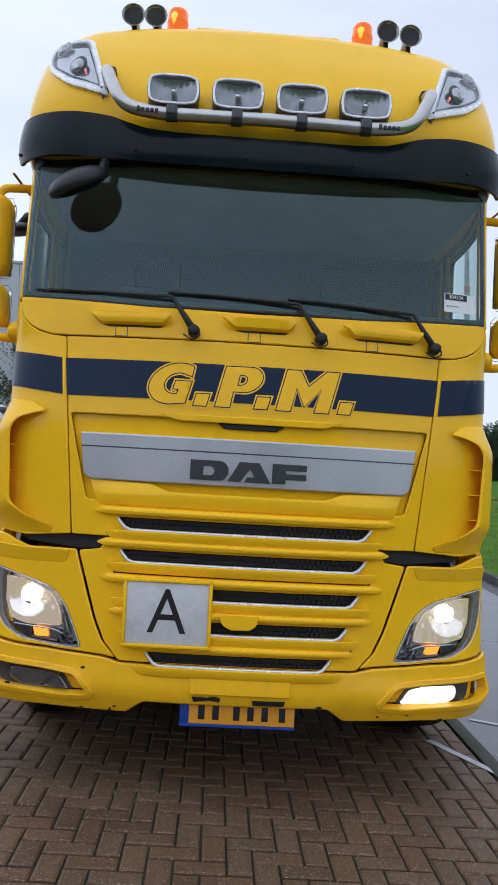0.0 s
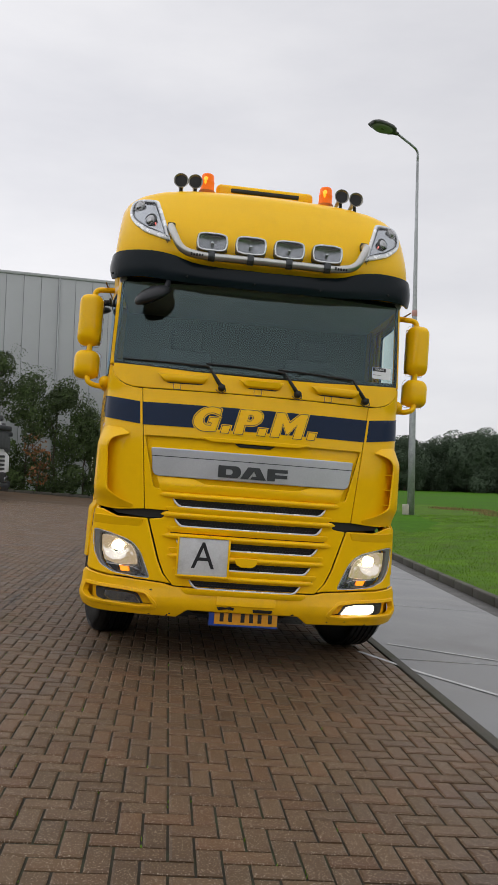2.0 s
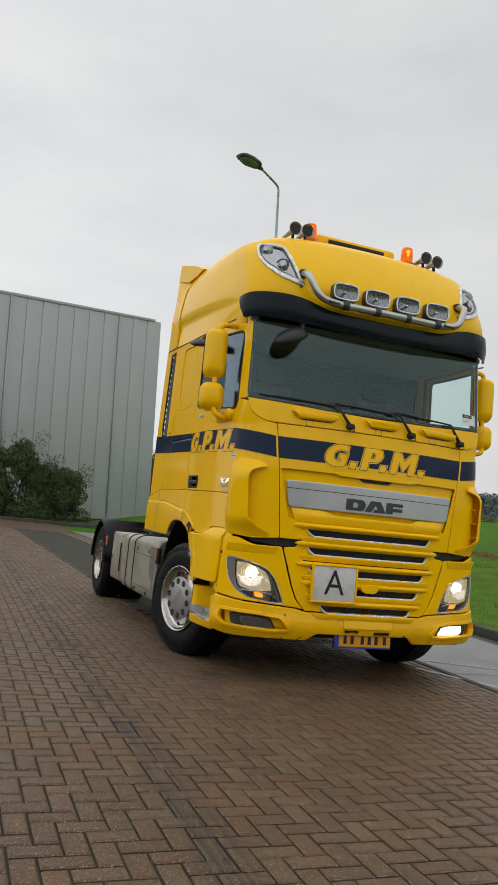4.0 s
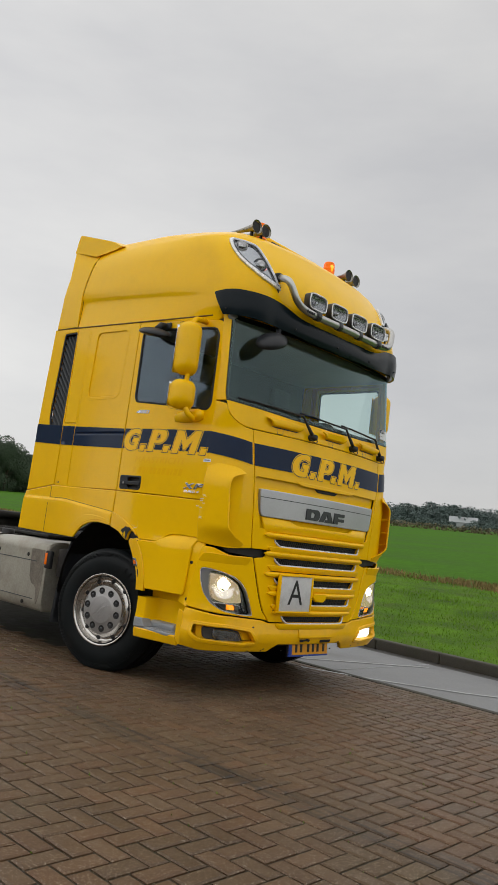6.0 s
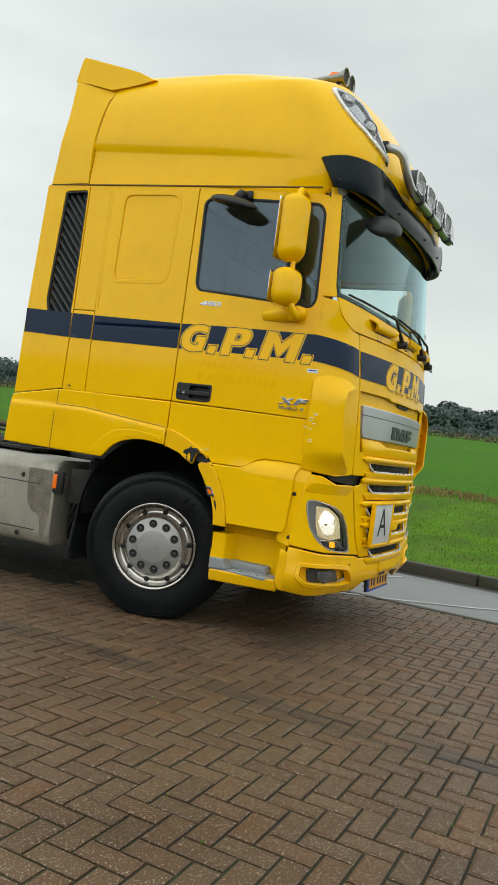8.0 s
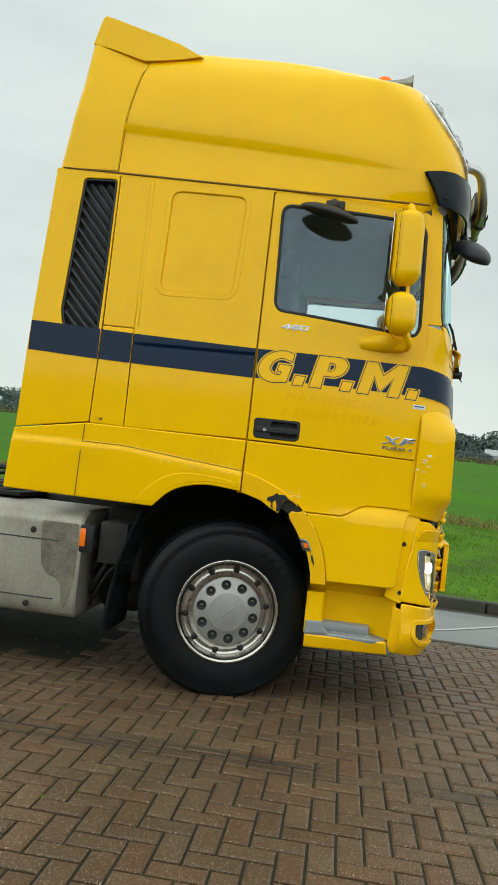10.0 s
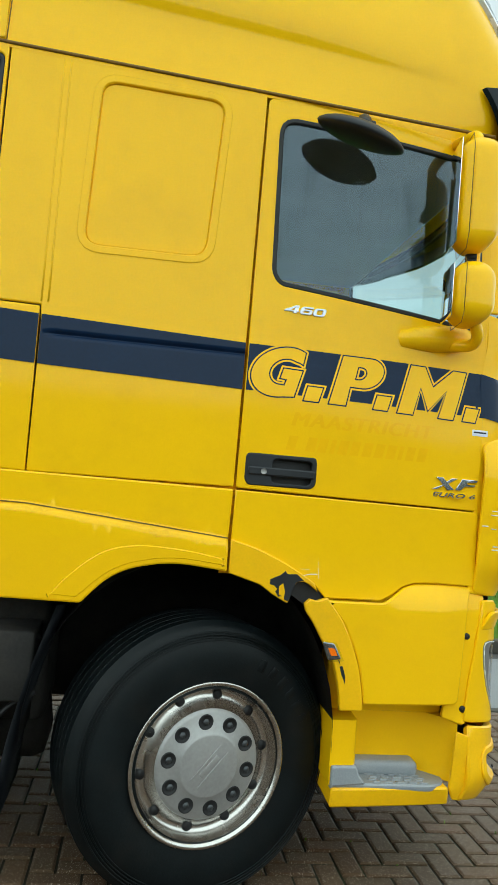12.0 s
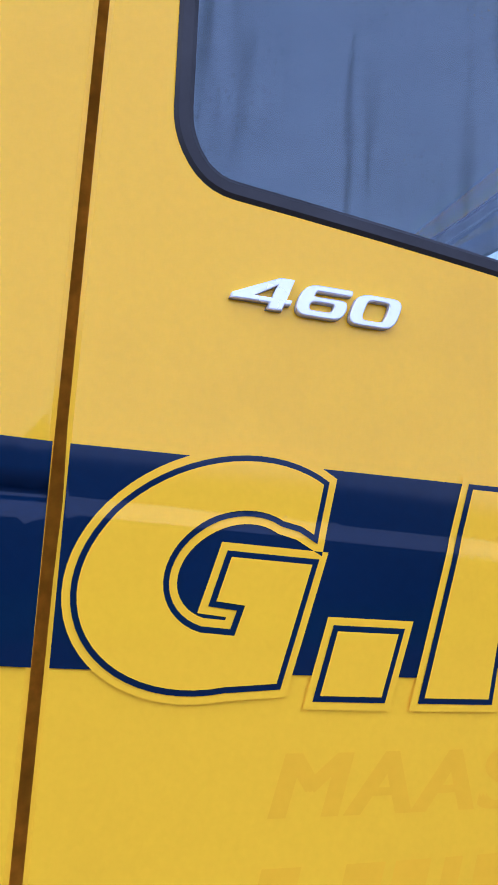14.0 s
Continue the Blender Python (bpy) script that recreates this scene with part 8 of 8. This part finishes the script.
def tree(x, y, h, w, seed, mat=None, leaf=0.55, count=1500):
    """A distant tree: trunk, limbs and an uneven crown of many leaves."""
    r = random.Random(seed)
    t = thing("tree", "distant dark tree beyond the field", "tree", group="tree line beyond the field")
    z = -0.06
    part("trunk", branches((x, y, z), (x + r.uniform(-.5, .5), y, z + h * 0.8), r, 7, w * 0.5, h * 0.03), BARK, t)
    spots = []
    for k in range(24):
        q = r.random()
        wide = w * (0.55 if 0.2 < q < 0.7 else 0.36)
        spots.append((x + r.uniform(-1, 1) * wide, y + r.uniform(-1, 1) * wide, z + h * (0.16 + 0.80 * q), w * r.uniform(0.22, 0.38)))
    leaf_cloud("crown", spots, leaf * (h / 9), count, mat or LEAF_FAR, t, seed + 1, stray=0.8)
    return t


rng = random.Random(21)
# the nearer wood straight ahead and the long tree lines round the field
SKYLINE = [(10, 3.0), (18, 3.2), (20.6, 3.05), (23, 4.0), (26, 3.9), (28.5, 3.2), (30, 2.1), (32, 1.3), (40, 1.15), (51, 1.1), (53, 0.5), (54.7, 1.3), (56.5, 0.8), (59, 1.1), (66, 1.0), (72, 1.1), (75, 1.5), (78, 1.6), (81, 1.3), (84, 1.1), (88, 1.5), (116, 1.4)]


def crown_height(a, d):
    """How high a tree stands at a bearing and a distance."""
    return 1.3 + d * math.tan(radians(keyed(a, SKYLINE)))


for k in range(30):
    a, d = 9 + 0.75 * k + rng.uniform(-0.2, 0.2), 150 + rng.uniform(-8, 10)
    h = crown_height(a, d) * rng.uniform(0.85, 1.04)
    tree(d * math.sin(radians(a)), d * math.cos(radians(a)), h, max(4.0, 0.62 * h), 200 + 5 * k, leaf=0.33, count=13000)
for k in range(62):
    a, d = 30 + 1.4 * k + rng.uniform(-0.5, 0.5), 330 + rng.uniform(-25, 25)
    h = crown_height(a, d) * rng.uniform(0.75, 1.04)
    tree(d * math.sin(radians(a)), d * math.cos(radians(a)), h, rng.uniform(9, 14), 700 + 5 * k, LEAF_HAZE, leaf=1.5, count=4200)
low = []
for k in range(420):
    a = radians(8 + 110 * k / 420)
    d = 300 + 12 * math.sin(k)
    low.append((d * math.sin(a), d * math.cos(a), rng.uniform(0.3, 1.6), rng.uniform(1.5, 2.8)))
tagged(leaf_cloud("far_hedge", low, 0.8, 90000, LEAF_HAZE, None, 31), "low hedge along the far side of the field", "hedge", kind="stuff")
wood = []
for k in range(260):
    a, d = radians(rng.uniform(8, 30.5)), rng.uniform(148, 160)
    wood.append((d * math.sin(a), d * math.cos(a), rng.uniform(0.5, 5.0), rng.uniform(1.4, 2.6)))
tagged(leaf_cloud("undergrowth", wood, 0.34, 110000, LEAF_FAR, None, 33), "dark undergrowth of the wood", "undergrowth", kind="stuff")
reedbed = []
for k in range(500):
    a = radians(30 + 85 * k / 500)
    d = 170 + 2 * math.sin(k * 0.3)
    reedbed.append((d * math.sin(a), d * math.cos(a), 0.45, 0.9))
tagged(leaf_cloud("ditch_reeds", reedbed, 0.6, 9000, material("faded_reeds", (0.13, 0.11, 0.06), 0.9, vary=0.3, scale=0.3, bump=0, random_hue=0.3, island=True), None, 35), "strip of faded reeds along a ditch", "reeds", kind="stuff")
ROOFTILE = material("red_tiled_roof", (0.17, 0.085, 0.07), 0.8, vary=0.15, scale=1)
PALE = material("pale_greenhouse", (0.30, 0.325, 0.33), 0.4, vary=0.08, scale=0.3)
for k, (a, d, w, h, kind_) in enumerate(((63, 300, 10, 2.6, "shed"), (67, 305, 14, 2.4, "shed"), (52, 310, 9, 3.2, "house"), (56, 290, 12, 2.6, "shed"), (94, 300, 10, 3.4, "house"), (101, 295, 12, 2.4, "shed"))):
    x, y = d * math.sin(radians(a)), d * math.cos(radians(a))
    farm = thing("farm_building", "pale low building far across the field", "building", Matrix.Translation((x, y, -0.06)) @ pose(0, 0, 0, 0, 0, -a), "far buildings")
    part("wall", box(-w / 2, w / 2, 0, 8, 0, h, 0.05), PALE, farm)
    gable = bmesh.new()
    pts = [(-w / 2 - 0.4, -0.4, h), (w / 2 + 0.4, -0.4, h), (w / 2 + 0.4, 8.4, h), (-w / 2 - 0.4, 8.4, h), (-w / 2 - 0.4, 4, h + 2.2), (w / 2 + 0.4, 4, h + 2.2)]
    v = [gable.verts.new(p) for p in pts]
    for f in ((0, 1, 5, 4), (2, 3, 4, 5), (1, 2, 5), (3, 0, 4), (0, 3, 2, 1)):
        gable.faces.new([v[i] for i in f])
    part("roof", gable, ROOFTILE if kind_ == "house" else PALE, farm, smooth=False)
    for j in range(max(2, int(w / 4))):
        win = part("window", box(-w / 2 + 1.2 + 4 * j, -w / 2 + 2.4 + 4 * j, -0.08, 0.02, 1.0, 2.0), CABDARK, farm, smooth=False)


# parked white lorries
def lorry(m, seed):
    cabin_ = thing("parked_lorry", "white lorry cab parked at the yard's edge", "truck", m, "parked lorries")
    rows = []
    for z, y0, w, back in ((0.45, 0.12, 1.2, 2.2), (0.9, 0.04, 1.25, 2.2), (1.9, 0.05, 1.24, 2.2), (2.05, 0.08, 1.23, 2.2), (2.8, 0.28, 1.2, 2.2), (2.95, 0.2, 1.22, 2.2), (3.2, 0.25, 1.2, 2.2), (3.45, 0.55, 1.15, 2.15), (3.62, 1.0, 1.0, 2.1), (3.68, 1.4, 0.8, 2.0)):
        pts = [(w * 0.8 * k / 5, y0 + 0.10 * (k / 5) ** 2) for k in range(5)]
        pts += [(w * 0.8 + w * 0.2 * math.sin(t), y0 + 0.32 - 0.22 * math.cos(t)) for t in (radians(90) * k / 5 for k in range(6))]
        pts += [(w, 1.2), (w, back), (w * 0.5, back), (0, back)]
        rows.append([Vector((x, y, z)) for x, y in pts])
    part("cab_body", loft(rows), WHITEPAINT, cabin_, "white cab body", angle=40)
    part("windscreen", box(-1.12, 1.12, 0.02, 0.22, 2.06, 2.78, 0.06, pose(0, 0.0, 0, 0, 0, 0)), CABDARK, cabin_, "dark windscreen")
    part("sun_visor", box(-1.2, 1.2, -0.06, 0.2, 2.8, 3.02, 0.05), PLASTIC, cabin_, "dark sun visor")
    for side in (-1, 1):
        part("side_window", box(side * 1.24 - 0.02, side * 1.24 + 0.02, 0.55, 1.3, 2.08, 2.75, 0.015), CABDARK, cabin_)
        part("headlamp", box(side * 0.95 - 0.2, side * 0.95 + 0.2, 0.05, 0.3, 0.68, 0.92, 0.05), REFLECTOR, cabin_)
        part("roof_lamp", box(side * 0.92 - 0.12, side * 0.92 + 0.12, 0.24, 0.5, 3.22, 3.45, 0.05), LAMPBLACK, cabin_)
        part("mirror", box(side * 1.42 - 0.1, side * 1.42 + 0.1, 0.45, 0.58, 2.15, 2.75, 0.04), PLASTIC, cabin_, "dark door mirror")
        part("mirror_stay", tube([(side * 1.2, 0.5, 2.7), (side * 1.42, 0.5, 2.72)], 0.02, 6), PLASTIC, cabin_)
        part("wheel", lathe([(0, 0.2), (0, 0.3), (-side * 0.01, 0.48), (-side * 0.04, 0.5), (-side * 0.3, 0.5), (-side * 0.3, 0.3)], (side * 1.24, 1.35, 0.5), "x", 32), RUBBER, cabin_, "black tyre")
        part("wheel_disc", lathe([(0.0, 0.001), (side * 0.02, 0.1), (0.0, 0.3)], (side * 1.23, 1.35, 0.5), "x", 24), HUBGREY, cabin_)
        part("corner_vane", box(side * 1.2 - 0.06, side * 1.2 + 0.06, 0.1, 0.36, 1.1, 1.9, 0.04), WHITEPAINT, cabin_)
    for z in (1.25, 1.42, 1.59, 1.76):
        part("grille_slat", box(-0.72, 0.72, 0.0, 0.14, z - 0.045, z + 0.045, 0.02), PLASTIC, cabin_)
    part("bumper", box(-1.22, 1.22, -0.02, 0.4, 0.35, 0.66, 0.06), PLASTIC, cabin_, "dark bumper")
    part("lower_grille", box(-0.7, 0.7, -0.01, 0.3, 0.7, 1.12, 0.03), BLACK, cabin_)
    part("number_plate", box(-0.26, 0.26, -0.04, 0.0, 0.42, 0.53, 0.005), PLATE, cabin_)
    frame_ = bmesh.new()
    add_box(frame_, -0.45, 0.45, 1.5, 6.0, 0.6, 0.95, 0.02)
    part("chassis", frame_, SHADE, cabin_)
    for side in (-1, 1):
        part("rear_wheel", lathe([(0, 0.2), (0, 0.3), (-side * 0.01, 0.48), (-side * 0.04, 0.5), (-side * 0.6, 0.5), (-side * 0.6, 0.3)], (side * 1.24, 5.1, 0.5), "x", 32), RUBBER, cabin_)
    return cabin_


first = lorry(Matrix.Translation((-7.35, 25.7, ground_z(-7.35, 25.7) + 0.045)) @ pose(0, 0, 0, 0, 0, 80), 1)
copy_thing(first, Matrix.Translation((-8.4, 31.2, ground_z(-8.4, 31.2) + 0.045)) @ pose(0, 0, 0, 0, 0, 80))


# ---- brick paving ----
UNIT = 0.1005


def paver(w, h):
    """One paver with chamfered edges, its top at z = 0."""
    g, c = 0.0054, 0.0095
    x0, x1, y0, y1 = g, w - g, g, h - g
    verts = [(x0, y0, -0.03), (x1, y0, -0.03), (x1, y1, -0.03), (x0, y1, -0.03), (x0, y0, -0.005), (x1, y0, -0.005), (x1, y1, -0.005), (x0, y1, -0.005), (x0 + c, y0 + c, 0), (x1 - c, y0 + c, 0), (x1 - c, y1 - c, 0), (x0 + c, y1 - c, 0)]
    faces = [(8, 9, 10, 11)]
    for k in range(4):
        j = (k + 1) % 4
        faces += [(k, j, 4 + j, 4 + k), (4 + k, 4 + j, 8 + j, 8 + k)]
    return verts, faces


paving = thing("brick_paving", "brown concrete pavers laid in herringbone", "paving", YARD, kind="structure")
shapes = {}
for flat in (True, False):
    v, f = paver(*((2 * UNIT, UNIT) if flat else (UNIT, 2 * UNIT)))
    me = bpy.data.meshes.new("brick")
    me.from_pydata(v, [], f)
    me.materials.append(BRICK)
    shapes[flat] = (me, v, f)
r = random.Random(12)
verts, faces = [], []
singles = 0
for i in range(int(-9 / UNIT), int(1.5 / UNIT) + 1):
    for j in range(int(-9 / UNIT), int(26.9 / UNIT)):
        k = (i + j - 1) % 4
        if k not in (0, 2):
            continue
        flat = k == 0
        x, y = i * UNIT, j * UNIT - 0.017
        limit = edge_x(y) - 0.206
        if x > limit - 0.03 or (abs(x) < 1 and 2.2 < y):
            continue
        dz, tx, ty = r.gauss(0, 0.0010), r.gauss(0, 0.0035), r.gauss(0, 0.0035)
        if -3.35 < x < -1.65 and -1.55 < y < 0.35 and singles < 300:
            ob = new("brick", shapes[flat][0])
            ob.parent = paving
            ob.matrix_local = Matrix.Translation((x, y, dz))
            singles += 1
            continue
        n = len(verts)
        verts += [(min(x + a, limit), y + b, c + dz + tx * (a - UNIT / 2) + ty * (b - UNIT / 2)) for a, b, c in shapes[flat][1]]
        faces += [tuple(n + q for q in face) for face in shapes[flat][2]]
for j in range(int(-9 / (2 * UNIT)), int(26.9 / (2 * UNIT))):
    for col in range(2):
        y = j * 2 * UNIT + col * UNIT
        x, n = edge_x(y) - 0.201 + col * UNIT, len(verts)
        verts += [(x + a, y + b, c + r.gauss(0, 0.001)) for a, b, c in shapes[False][1]]
        faces += [tuple(n + q for q in face) for face in shapes[False][2]]
me = bpy.data.meshes.new("paving_field")
me.from_pydata(verts, [], faces)
me.materials.append(BRICKS)
rest = new("paving_field", me)
rest.parent = paving
tagged(rest, "weathered brown pavers with mossy joints", kind="stuff")


def weed_spot(q):
    x, y = -8 + 8.5 * q.random(), -6 + 9 * q.random()
    return tuple(YARD @ Vector((round(x / UNIT) * UNIT, y, -0.008)))


blades("joint_weeds", 900, weed_spot, 0.016, 0.003, BLADE, "tiny weeds and moss in the paving joints", 8)
